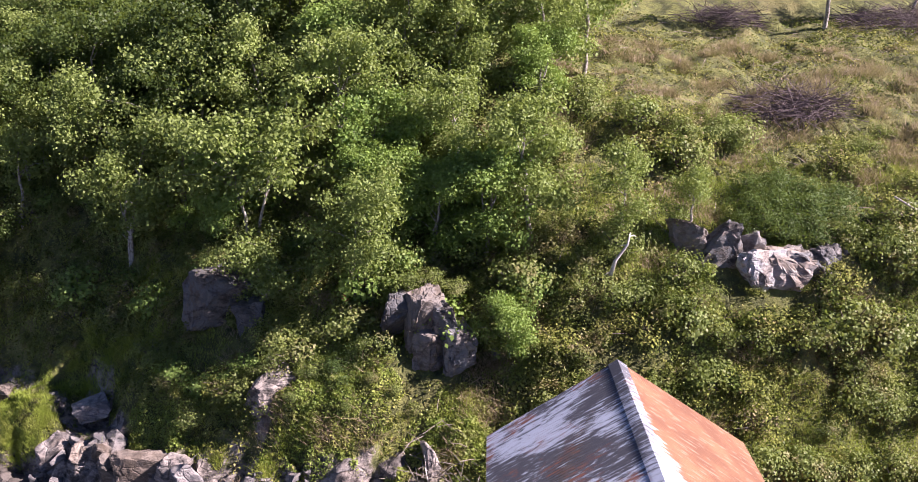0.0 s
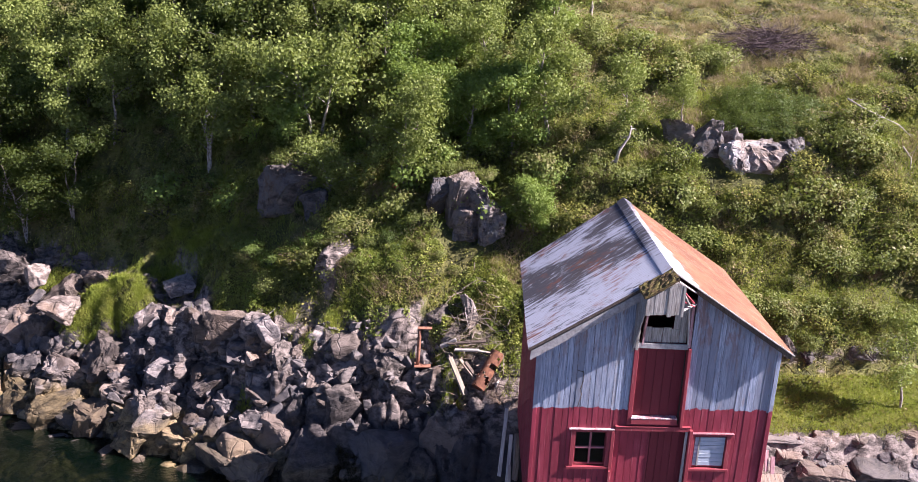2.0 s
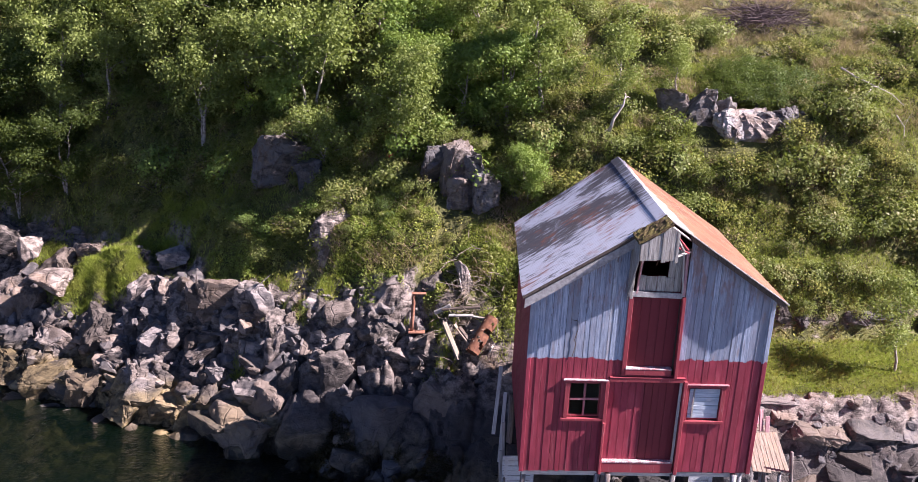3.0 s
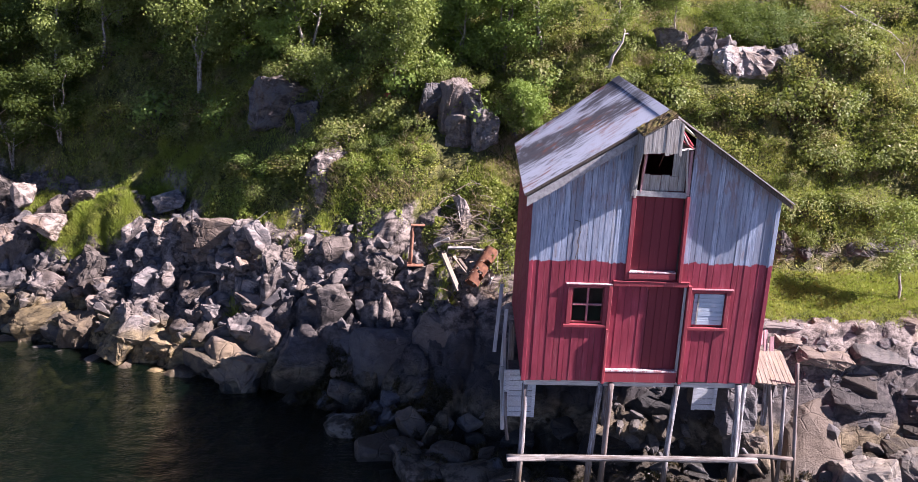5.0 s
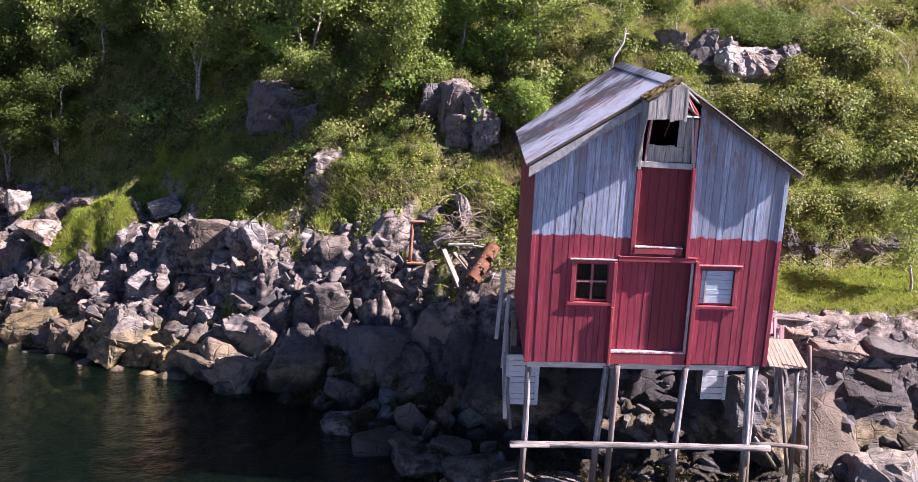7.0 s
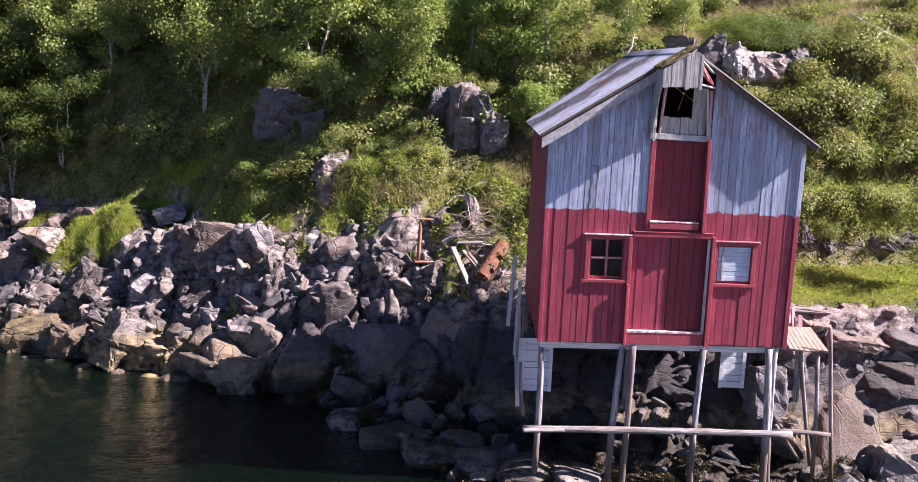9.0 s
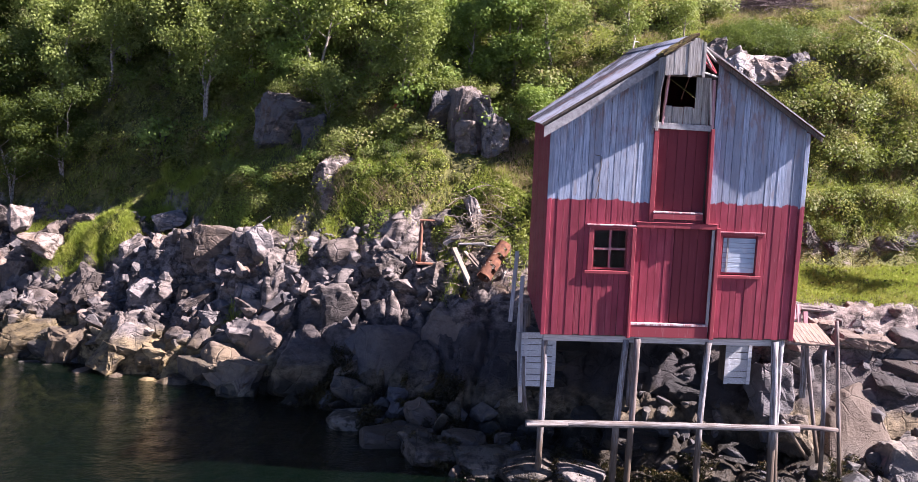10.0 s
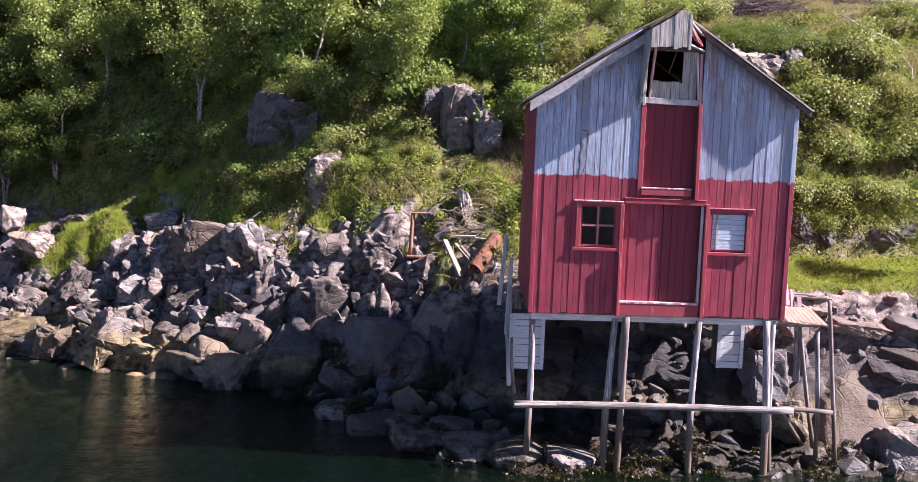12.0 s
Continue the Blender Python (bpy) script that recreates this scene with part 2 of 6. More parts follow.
def make_roof_grey():
    """Grey-painted corrugated iron, worn dark in streaks down the slope, with rust."""
    n = Nodes("roof_grey_paint")
    v = n.local()
    streak = n.noise(n.stretch(v, (1.9, 24.0, 1.9)), 1.0, 6, 0.74, 0.4)
    zone = n.noise(n.stretch(v, (0.55, 0.7, 0.55)), 1.0, 3, 0.5)
    fine = n.noise(n.stretch(v, (6, 30, 6)), 1.0, 5, 0.7)
    y = n.split(v)[1]
    worn = n.math('ADD', n.math('ADD', n.math('MULTIPLY', streak, 0.72), n.math('MULTIPLY', n.noise(n.stretch(v, (5.0, 34.0, 5.0)), 1.0, 5, 0.75), 0.28)), n.math('MULTIPLY', n.math('SUBTRACT', zone, 0.5), 0.5))
    worn = n.math('ADD', worn, n.ramp(y, 0.2, 3.2, -0.06, 0.07))
    c = n.mix(n.ramp(worn, 0.487, 0.54), (0.47, 0.505, 0.60), (0.075, 0.075, 0.09))
    c = n.mix(n.ramp(fine, 0.5, 0.72, 0, 0.5), c, (0.2, 0.195, 0.2))
    rust = n.math('MULTIPLY', n.ramp(n.noise(n.stretch(v, (1.3, 1.0, 1.3)), 1.0, 4, 0.6), 0.53, 0.63), n.ramp(streak, 0.46, 0.58))
    c = n.mix(n.math('MULTIPLY', rust, 0.85), c, (0.25, 0.095, 0.06))
    n.bump(fine, 0.25, 0.004)
    return n.done(c, 0.7, 0.05)


def make_roof_rust():
    """Rusted corrugated iron that keeps white paint near the ridge."""
    n = Nodes("roof_rust")
    v = n.local()
    s = n.split(v)
    fine = n.noise(n.stretch(v, (9, 9, 9)), 1.0, 6, 0.7)
    zone = n.noise(n.stretch(v, (1.2, 1.2, 1.2)), 1.0, 4, 0.6)
    streak = n.noise(n.stretch(v, (1.2, 10, 1.2)), 1.0, 5, 0.7)
    c = n.mix(n.ramp(zone, 0.3, 0.7), (0.14, 0.05, 0.021), (0.22, 0.098, 0.044))
    c = n.mix(n.ramp(fine, 0.5, 0.75, 0, 0.6), c, (0.11, 0.04, 0.024))
    c = n.mix(n.ramp(n.noise(n.stretch(v, (3, 16, 3)), 1.0, 4, 0.6), 0.52, 0.68, 0, 0.6), c, (0.27, 0.185, 0.125))
    keep = n.math('ADD', s[0], n.math('MULTIPLY', streak, 1.5))
    keep = n.math('ADD', keep, n.ramp(s[1], 0.0, 4.6, -0.3, 0.35))
    c = n.mix(n.ramp(keep, 1.75, 2.0, 1.0, 0.0), c, (0.5, 0.48, 0.49))
    n.bump(fine, 0.3, 0.004)
    return n.done(c, 0.75, 0.05)


def make_rust():
    n = Nodes("rusted_iron")
    v = n.local()
    a = n.noise(v, 6, 5, 0.65)
    b = n.noise(v, 40, 4, 0.7)
    c = n.mix(n.ramp(a, 0.35, 0.7), (0.11, 0.042, 0.026), (0.26, 0.115, 0.062))
    c = n.mix(n.ramp(b, 0.5, 0.75, 0, 0.5), c, (0.07, 0.03, 0.02))
    n.bump(b, 0.5, 0.006)
    return n.done(c, 0.85, 0.1)


def make_leaf(name, a, b, c3, gloss=0.5, dry=0.0, through_light=0.4):
    n = Nodes(name)
    r = n.island()
    o = n.random()
    p = n.world()
    c = n.mix(n.ramp(n.math('ADD', n.math('MULTIPLY', r, 0.34), n.math('MULTIPLY', n.noise(p, 2.6, 4, 0.65), 0.8)), 0.36, 0.9), n.mix(0.3, a, (0.02, 0.03, 0.014)), b)
    c = n.mix(n.ramp(n.noise(p, 0.9, 3, 0.6), 0.4, 0.7, 0, 0.7), c, c3)
    c = n.mix(n.ramp(o, 0, 1, 0, 0.45), c, b)
    if dry:
        c = n.mix(n.ramp(n.noise(n.stretch(p, (1, 1, 1), (3.0, 8.0, 1.0)), 1.2, 4, 0.65), 0.52, 0.64, 0, dry), c, n.mix(r, (0.16, 0.105, 0.06), (0.42, 0.31, 0.19)))
        c = n.mix(n.ramp(n.noise(n.stretch(p, (1, 1, 1), (8.0, 2.0, 5.0)), 0.8, 4, 0.65), 0.5, 0.62, 0, 0.7), c, n.mix(r, (0.035, 0.06, 0.014), (0.12, 0.165, 0.035)))
    n.put(n.bsdf.inputs["Base Color"], c)
    n.bsdf.inputs["Roughness"].default_value = gloss
    n.bsdf.inputs["Specular IOR Level"].default_value = 0.22
    tr = n.add("ShaderNodeBsdfTranslucent", Color=n.mix(0.5, c, (0.25, 0.32, 0.03)))
    m = n.nt.nodes.new("ShaderNodeMixShader")
    m.inputs[0].default_value = through_light
    n.put(m.inputs[1], n.bsdf.outputs[0])
    n.put(m.inputs[2], tr.outputs[0])
    n.put(n.out.inputs[0], m.outputs[0])
    return n.mat


def make_heath(name):
    """Low ground cover: patches of moss green, yellow grass, dry brown and dark heather."""
    n = Nodes(name)
    r = n.island()
    p = n.world()
    a = n.noise(p, 0.45, 4, 0.6)
    b = n.noise(p, 1.7, 4, 0.65)
    r = n.ramp(n.math('ADD', n.math('MULTIPLY', r, 0.5), n.math('MULTIPLY', n.noise(p, 3.2, 4, 0.65), 0.75)), 0.38, 0.88)
    c = n.mix(r, (0.085, 0.105, 0.024), (0.25, 0.27, 0.062))
    c = n.mix(n.ramp(a, 0.45, 0.62, 0, 0.75), c, n.mix(r, (0.19, 0.19, 0.045), (0.38, 0.36, 0.11)))
    c = n.mix(n.ramp(b, 0.56, 0.64, 0, 0.7), c, n.mix(r, (0.17, 0.11, 0.075), (0.46, 0.35, 0.24)))
    c = n.mix(n.ramp(n.noise(n.stretch(p, (1, 1, 1), (7.0, 3.0, 0.0)), 1.1, 4, 0.65), 0.55, 0.63, 0, 0.85), c, n.mix(r, (0.045, 0.075, 0.016), (0.13, 0.18, 0.036)))
    c = n.mix(n.ramp(n.noise(n.stretch(p, (1, 1, 1), (1.0, 9.0, 4.0)), 1.6, 4, 0.65), 0.60, 0.68, 0, 0.6), c, n.mix(r, (0.11, 0.07, 0.06), (0.30, 0.21, 0.18)))
    n.put(n.bsdf.inputs["Base Color"], c)
    n.bsdf.inputs["Roughness"].default_value = 0.8
    n.bsdf.inputs["Specular IOR Level"].default_value = 0.1
    tr = n.add("ShaderNodeBsdfTranslucent", Color=c)
    m = n.nt.nodes.new("ShaderNodeMixShader")
    m.inputs[0].default_value = 0.25
    n.put(m.inputs[1], n.bsdf.outputs[0])
    n.put(m.inputs[2], tr.outputs[0])
    n.put(n.out.inputs[0], m.outputs[0])
    return n.mat


def make_bark():
    n = Nodes("birch_bark")
    v = n.local()
    a = n.noise(n.stretch(v, (14, 14, 9)), 1.0, 5, 0.7)
    b = n.noise(n.stretch(v, (3, 3, 1.4)), 1.0, 3, 0.6)
    c = n.mix(n.ramp(a, 0.45, 0.62), (0.36, 0.33, 0.30), (0.11, 0.088, 0.072))
    c = n.mix(n.ramp(b, 0.45, 0.7, 0, 0.7), c, (0.2, 0.15, 0.11))
    n.bump(a, 0.5, 0.01)
    return n.done(c, 0.8, spec=0.2)


def make_plain(name, a, b, scale=8.0, rough=0.8, metal=0.0, spec=0.4):
    n = Nodes(name)
    v = n.local()
    f = n.noise(v, scale, 5, 0.65)
    n.bump(f, 0.4, 0.006)
    return n.done(n.mix(n.ramp(f, 0.3, 0.7), a, b), rough, metal, spec)


def make_moss():
    """Old planks grown over with brown and yellow moss."""
    n = Nodes("moss_on_planks")
    v = n.local()
    a, b = n.noise(v, 7, 5, 0.7), n.noise(v, 34, 4, 0.7)
    c = n.mix(n.ramp(a, 0.42, 0.58), (0.10, 0.07, 0.045), (0.19, 0.165, 0.06))
    c = n.mix(n.ramp(b, 0.5, 0.68, 0, 0.8), c, (0.05, 0.032, 0.02))
    n.bump(b, 0.9, 0.03)
    return n.done(c, 0.95, spec=0.1)


def make_glass():
    n = Nodes("window_glass")
    n.bsdf.inputs["Base Color"].default_value = (1, 1, 1, 1)
    n.bsdf.inputs["Roughness"].default_value = 0.03
    n.bsdf.inputs["Transmission Weight"].default_value = 1.0
    n.bsdf.inputs["IOR"].default_value = 1.3
    return n.mat


ROCK = make_rock()
PALE_ROCK = make_rock("pale_lichen_rock", True, dim=0.78)
WHITE_ROCK = make_rock("white_lichen_rock", True, False, (0.34, 0.335, 0.345))
# dark shore bedrock; under the floor and in the ledge wall its darkness is painted shade
DARK_SHADED_ROCK = make_rock("dark_and_shaded_bedrock", False, False, dim=0.36)
TAN_ROCK = make_rock("tan_worn_rock", False, True)
TIDE_ROCK = make_rock("pale_tidal_rock", True, False, (0.25, 0.21, 0.165), 0.85)
GROUND = make_ground()
WATER = make_water()
WALL_TWO = make_board_paint("wall_boards_red_and_grey", True)
WALL_RED = make_board_paint("wall_boards_red", False)
GREY_WOOD = make_grey_wood("weathered_grey_wood", (0.5, 0.49, 0.47), (0.2, 0.19, 0.18))
PALE_WOOD = make_grey_wood("pale_bleached_wood", (0.68, 0.66, 0.65), (0.36, 0.34, 0.33), (0.4, 0.36, 0.33))
POST_WOOD = make_grey_wood("driftwood_post", (0.47, 0.49, 0.54), (0.10, 0.08, 0.07), (0.2, 0.14, 0.1), wet=True)
LOG_WOOD = make_grey_wood("old_log", (0.35, 0.335, 0.335), (0.08, 0.065, 0.055), (0.14, 0.1, 0.08))
PINK_WOOD = make_grey_wood("faded_pink_boards", (0.5, 0.33, 0.36), (0.26, 0.13, 0.15), (0.36, 0.2, 0.2))
DECK_WOOD = make_grey_wood("tan_weathered_decking", (0.33, 0.285, 0.24), (0.16, 0.13, 0.105), (0.34, 0.25, 0.16))
DARK_WOOD = make_grey_wood("dark_old_wood", (0.16, 0.13, 0.11), (0.05, 0.04, 0.035), (0.1, 0.07, 0.05))
RED_TRIM = make_flake_paint("red_trim_paint", (0.28, 0.045, 0.06), (0.44, 0.26, 0.26), 0.56, 0.68)
# dark red paint; on the right door leaf it also stands in for shade
DOOR_RED = make_flake_paint("dark_red_paint_and_shade", (0.165, 0.021, 0.033), (0.26, 0.065, 0.078), 0.55, 0.7)
WHITE_TRIM = make_flake_paint("peeling_white_paint", (0.62, 0.56, 0.58), (0.36, 0.15, 0.16), 0.44, 0.56)
PINK_BAR = make_flake_paint("faded_pink_bar", (0.36, 0.11, 0.135), (0.46, 0.27, 0.29), 0.48, 0.62)
BLUE_GREY = make_grey_wood("blue_grey_boards", (0.5, 0.58, 0.68), (0.3, 0.38, 0.48), (0.6, 0.62, 0.66), level=True)
ROOF_GREY = make_roof_grey()
ROOF_RUST = make_roof_rust()
RUST = make_rust()
TAN_RUST = make_plain("pale_tan_rust", (0.19, 0.08, 0.05), (0.36, 0.18, 0.12), 14, 0.85)
LEVEL_WOOD = make_plain("weathered_grey_fascia", (0.24, 0.235, 0.24), (0.46, 0.455, 0.47), 9)
BARK = make_bark()
TWIG = make_plain("dry_twigs", (0.05, 0.036, 0.038), (0.15, 0.11, 0.115), 5)
DEAD = make_plain("bleached_dead_branch", (0.3, 0.265, 0.24), (0.54, 0.5, 0.46), 9)
MOSS = make_moss()
# near-black colour that holds the shade behind the wall boards
INSIDE = make_plain("shade_dark_shell", (0.03, 0.025, 0.022), (0.07, 0.055, 0.045), 6)
GLASS = make_glass()
BUOY_RED = make_plain("faded_red_plastic", (0.55, 0.06, 0.05), (0.65, 0.1, 0.08), 6, 0.5)
LEAF_BIRCH = make_leaf("birch_leaves", (0.154, 0.207, 0.056), (0.297, 0.364, 0.109), (0.214, 0.270, 0.075))
LEAF_LIGHT = make_leaf("young_leaves", (0.129, 0.226, 0.049), (0.274, 0.388, 0.097), (0.222, 0.314, 0.074))
LEAF_SHRUB = make_leaf("shrub_leaves", (0.114, 0.157, 0.041), (0.266, 0.319, 0.094), (0.224, 0.244, 0.071), dry=0.5)
LEAF_UNDER = make_leaf("undergrowth_leaves", (0.106, 0.136, 0.035), (0.282, 0.317, 0.095), (0.250, 0.246, 0.075), dry=0.8)
LEAF_HEATH = make_heath("heath_cover")
LEAF_DARK = make_leaf("alder_leaves", (0.037, 0.065, 0.017), (0.103, 0.146, 0.036), (0.071, 0.102, 0.025))
LEAF_JUNIPER = make_leaf("juniper_needles", (0.048, 0.087, 0.025), (0.123, 0.182, 0.051), (0.104, 0.152, 0.040))
WRACK = make_leaf("bladder_wrack", (0.012, 0.008, 0.004), (0.036, 0.024, 0.01), (0.085, 0.058, 0.02), 0.4, through_light=0.06)
LEAF_MAT = make_leaf("bilberry_leaves", (0.160, 0.240, 0.045), (0.379, 0.464, 0.114), (0.408, 0.407, 0.105), dry=0.3)
GRASS = make_leaf("grass_blades", (0.20, 0.27, 0.035), (0.40, 0.48, 0.09), (0.46, 0.44, 0.13), 0.6, through_light=0.45)
STRAW = make_leaf("dry_straw", (0.22, 0.15, 0.10), (0.50, 0.38, 0.28), (0.36, 0.26, 0.19), 0.7)


# ---- shape tools ----
def world_of(ob):
    m = ob.matrix_basis.copy()
    return world_of(ob.parent) @ ob.matrix_parent_inverse @ m if ob.parent else m


def part(name, bm, material, parent=None, label="", local=False):
    """Link a bmesh (or mesh) as one object. Its coordinates are the world's unless local."""
    if isinstance(bm, bmesh.types.BMesh):
        me = bpy.data.meshes.new(name)
        bm.normal_update()
        bm.to_mesh(me)
        bm.free()
    else:
        me = bm
    if material and not me.materials:
        me.materials.append(material)
    ob = new(name, me)
    if parent:
        ob.parent = parent
        if not local:
            ob.matrix_parent_inverse = world_of(parent).inverted()
    if label:
        ob["label"] = label
    return ob


def empty(name, at):
    ob = new(name)
    ob.empty_display_size = 0.2
    ob.matrix_basis = Matrix.Translation(at)
    return ob


def box(bm, lo, hi, bevel=0.0):
    """Add an axis-aligned box to bm."""
    lo, hi = Vector(lo), Vector(hi)
    r = bmesh.ops.create_cube(bm, size=1.0, matrix=Matrix.Translation((lo + hi) / 2) @ Matrix.Diagonal((*(hi - lo), 1)))
    if bevel:
        bmesh.ops.bevel(bm, geom=list({e for v in r["verts"] for e in v.link_edges}), offset=bevel, segments=1, affect='EDGES')
    return bm


def box_part(name, lo, hi, material, parent, label="", bevel=0.006):
    return part(name, box(bmesh.new(), lo, hi, bevel), material, parent, label)


def along(a, b):
    """A pose whose z axis runs from a to b, and the length."""
    a, b = Vector(a), Vector(b)
    d = b - a
    return Matrix.Translation(a) @ d.to_track_quat('Z', 'Y').to_matrix().to_4x4(), d.length


def plank(name, a, b, w, t, material, parent=None, label="", twist=0.0, bevel=0.006):
    """A board from a to b, w wide and t thick, long axis on its own z."""
    m, length = along(a, b)
    bm = box(bmesh.new(), (-w / 2, -t / 2, 0), (w / 2, t / 2, length), bevel)
    ob = part(name, bm, material, parent, label)
    ob.matrix_basis = m @ pose(0, 0, 0, 0, 0, twist)
    return ob


def tube(verts, faces, pts, radii, sides=6, close=True):
    """Append a bent tapered tube to verts and faces."""
    base = len(verts)
    whole = pts[-1] - pts[0]
    ref = min((Vector((1, 0, 0)), Vector((0, 1, 0)), Vector((0, 0, 1))), key=lambda e: abs(e.dot(whole)))
    for i, p in enumerate(pts):
        q = pts[min(i + 1, len(pts) - 1)] - pts[max(i - 1, 0)]
        u = ref.cross(q).normalized()
        w = q.cross(u).normalized()
        for k in range(sides):
            a = 2 * math.pi * k / sides
            verts.append(p + (u * math.cos(a) + w * math.sin(a)) * radii[i])
    for i in range(len(pts) - 1):
        for k in range(sides):
            a, b = base + i * sides + k, base + i * sides + (k + 1) % sides
            faces.append((a, b, b + sides, a + sides))
    if close:
        faces.append(tuple(base + k for k in range(sides - 1, -1, -1)))
        faces.append(tuple(base + (len(pts) - 1) * sides + k for k in range(sides)))


def mesh_of(name, verts, faces, material, smooth=False):
    me = bpy.data.meshes.new(name)
    me.from_pydata([tuple(v) for v in verts], [], faces)
    me.materials.append(material)
    if smooth:
        me.shade_smooth()
    return me


def pole(name, a, b, r0, r1, material, parent=None, label="", seed=0, bend=0.03):
    """A round, slightly crooked log from a to b."""
    rng = random.Random(seed)
    m, length = along(a, b)
    k = max(4, int(length / 0.35))
    pts, radii = [], []
    ph = rng.uniform(0, 6)
    for i in range(k + 1):
        f = i / k
        w = bend * math.sin(f * math.pi) if 0 < i < k else 0
        pts.append(Vector((w * math.cos(ph), w * math.sin(ph), f * length)) + Vector((rng.uniform(-1, 1), rng.uniform(-1, 1), 0)) * 0.006)
        radii.append((r0 + (r1 - r0) * f) * rng.uniform(0.93, 1.07))
    v, f = [], []
    tube(v, f, pts, radii, 9)
    ob = part(name, mesh_of(name, v, f, material, True), material, parent, label)
    ob.matrix_basis = m
    return ob


def leaf_mesh(name, centres, sizes, up_bias, material, rng, slim=0.62, corners=4):
    """Many small leaves as one mesh: bent diamonds, or plain three-cornered ones."""
    n = len(centres)
    nrm = rng.normal(size=(n, 3)) + (np.array([0, 0, up_bias]) if np.ndim(up_bias) == 0 else up_bias)
    nrm /= np.linalg.norm(nrm, axis=1)[:, None] + 1e-9
    d = rng.normal(size=(n, 3))
    d -= nrm * (d * nrm).sum(1)[:, None]
    d /= np.linalg.norm(d, axis=1)[:, None] + 1e-9
    side = np.cross(d, nrm)
    side /= np.linalg.norm(side, axis=1)[:, None] + 1e-9
    nrm = np.cross(side, d)
    s = sizes[:, None]
    a = centres - d * s * 0.5
    b = centres + d * s * 0.5
    l = centres + side * s * slim * 0.5 + nrm * s * 0.12
    r = centres - side * s * slim * 0.5 + nrm * s * 0.12
    co = np.stack([a, l, b, r] if corners == 4 else [l, b, r], 1).reshape(-1, 3)
    return raw_mesh(name, co, n, corners, material)


def raw_mesh(name, co, n, k, material):
    """A mesh of n separate k-cornered faces whose corners follow one another in co."""
    me = bpy.data.meshes.new(name)
    me.vertices.add(len(co))
    me.vertices.foreach_set("co", np.ascontiguousarray(co, dtype=np.float32).ravel())
    me.loops.add(n * k)
    me.loops.foreach_set("vertex_index", np.arange(n * k, dtype=np.int32))
    me.polygons.add(n)
    me.polygons.foreach_set("loop_start", np.arange(n, dtype=np.int32) * k)
    me.materials.append(material)
    me.update(calc_edges=True)
    return me


# ---- ground shape ----
def lattice(ix, iy, seed):
    h = (ix.astype(np.int64) * 374761393 + iy.astype(np.int64) * 668265263 + seed * 144665) & 0xFFFFFFFF
    h = ((h ^ (h >> 13)) * 1274126177) & 0xFFFFFFFF
    h = h ^ (h >> 16)
    return (h & 0xFFFF) / 65535.0


def vnoise(x, y, seed):
    ix, iy = np.floor(x), np.floor(y)
    fx, fy = x - ix, y - iy
    fx, fy = fx * fx * (3 - 2 * fx), fy * fy * (3 - 2 * fy)
    a, b = lattice(ix, iy, seed), lattice(ix + 1, iy, seed)
    c, d = lattice(ix, iy + 1, seed), lattice(ix + 1, iy + 1, seed)
    return (a * (1 - fx) + b * fx) * (1 - fy) + (c * (1 - fx) + d * fx) * fy


def fbm(x, y, seed, octaves=4):
    total, amp, norm = 0.0, 1.0, 0.0
    for o in range(octaves):
        total = total + amp * (vnoise(x * 2 ** o, y * 2 ** o, seed + 17 * o) - 0.5)
        norm += amp
        amp *= 0.5
    return total / norm * 2


def facets(x, y, seed):
    """Broken rock: every cell is a tilted plane, and cracks run between the cells."""
    x, y = x + 0.35 * fbm(x * 0.9, y * 0.9, seed + 5, 2), y + 0.35 * fbm(x * 0.9, y * 0.9, seed + 9, 2)
    ix, iy = np.floor(x), np.floor(y)
    best, second = np.full(x.shape, 9.0), np.full(x.shape, 9.0)
    out = np.zeros(x.shape)
    for dx in (-1, 0, 1):
        for dy in (-1, 0, 1):
            cx, cy = ix + dx, iy + dy
            px, py = cx + lattice(cx, cy, seed), cy + lattice(cx, cy, seed + 1)
            d = np.hypot(x - px, y - py)
            h = lattice(cx, cy, seed + 2) - 0.5 + (x - px) * (lattice(cx, cy, seed + 3) - 0.5) * 1.4 + (y - py) * (lattice(cx, cy, seed + 4) - 0.6) * 1.2 - 0.55 * d * d
            near = d < best
            second = np.where(near, best, np.minimum(second, d))
            out = np.where(near, h, out)
            best = np.where(near, d, best)
    crack = np.clip((second - best) / 0.2, 0, 1)
    return out - 0.5 * (1 - crack) ** 1.4


# stations across the slope, and the profile there: water's edge, foot, rock top, ledge, bank top, plateau
STATION = [-22, -16, -12, -9.5, -7, -4.5, -2, 1, 4, 6.5, 9, 14]
SHORE_Y = [11.6, 9.0, 7.6, 6.5, 5.2, 1.4, -0.4, -0.8, -0.5, -0.2, 0.2, 0.8]
FOOT_Y = [12.1, 9.5, 8.0, 7.0, 5.8, 4.2, 2.8, 2.2, 1.6, 1.7, 2.0, 2.6]
ROCK_Y = [16.6, 13.8, 10.6, 8.6, 7.6, 7.2, 5.7, 5.2, 3.9, 3.6, 4.0, 4.6]
ROCK_Z = [3.3, 3.3, 3.5, 3.1, 3.1, 3.6, 3.0, 3.2, 3.3, 3.4, 3.6, 3.8]
LEDGE_Y = [17.6, 14.6, 11.9, 9.8, 9.0, 8.4, 7.2, 6.2, 5.8, 5.7, 5.8, 6.2]
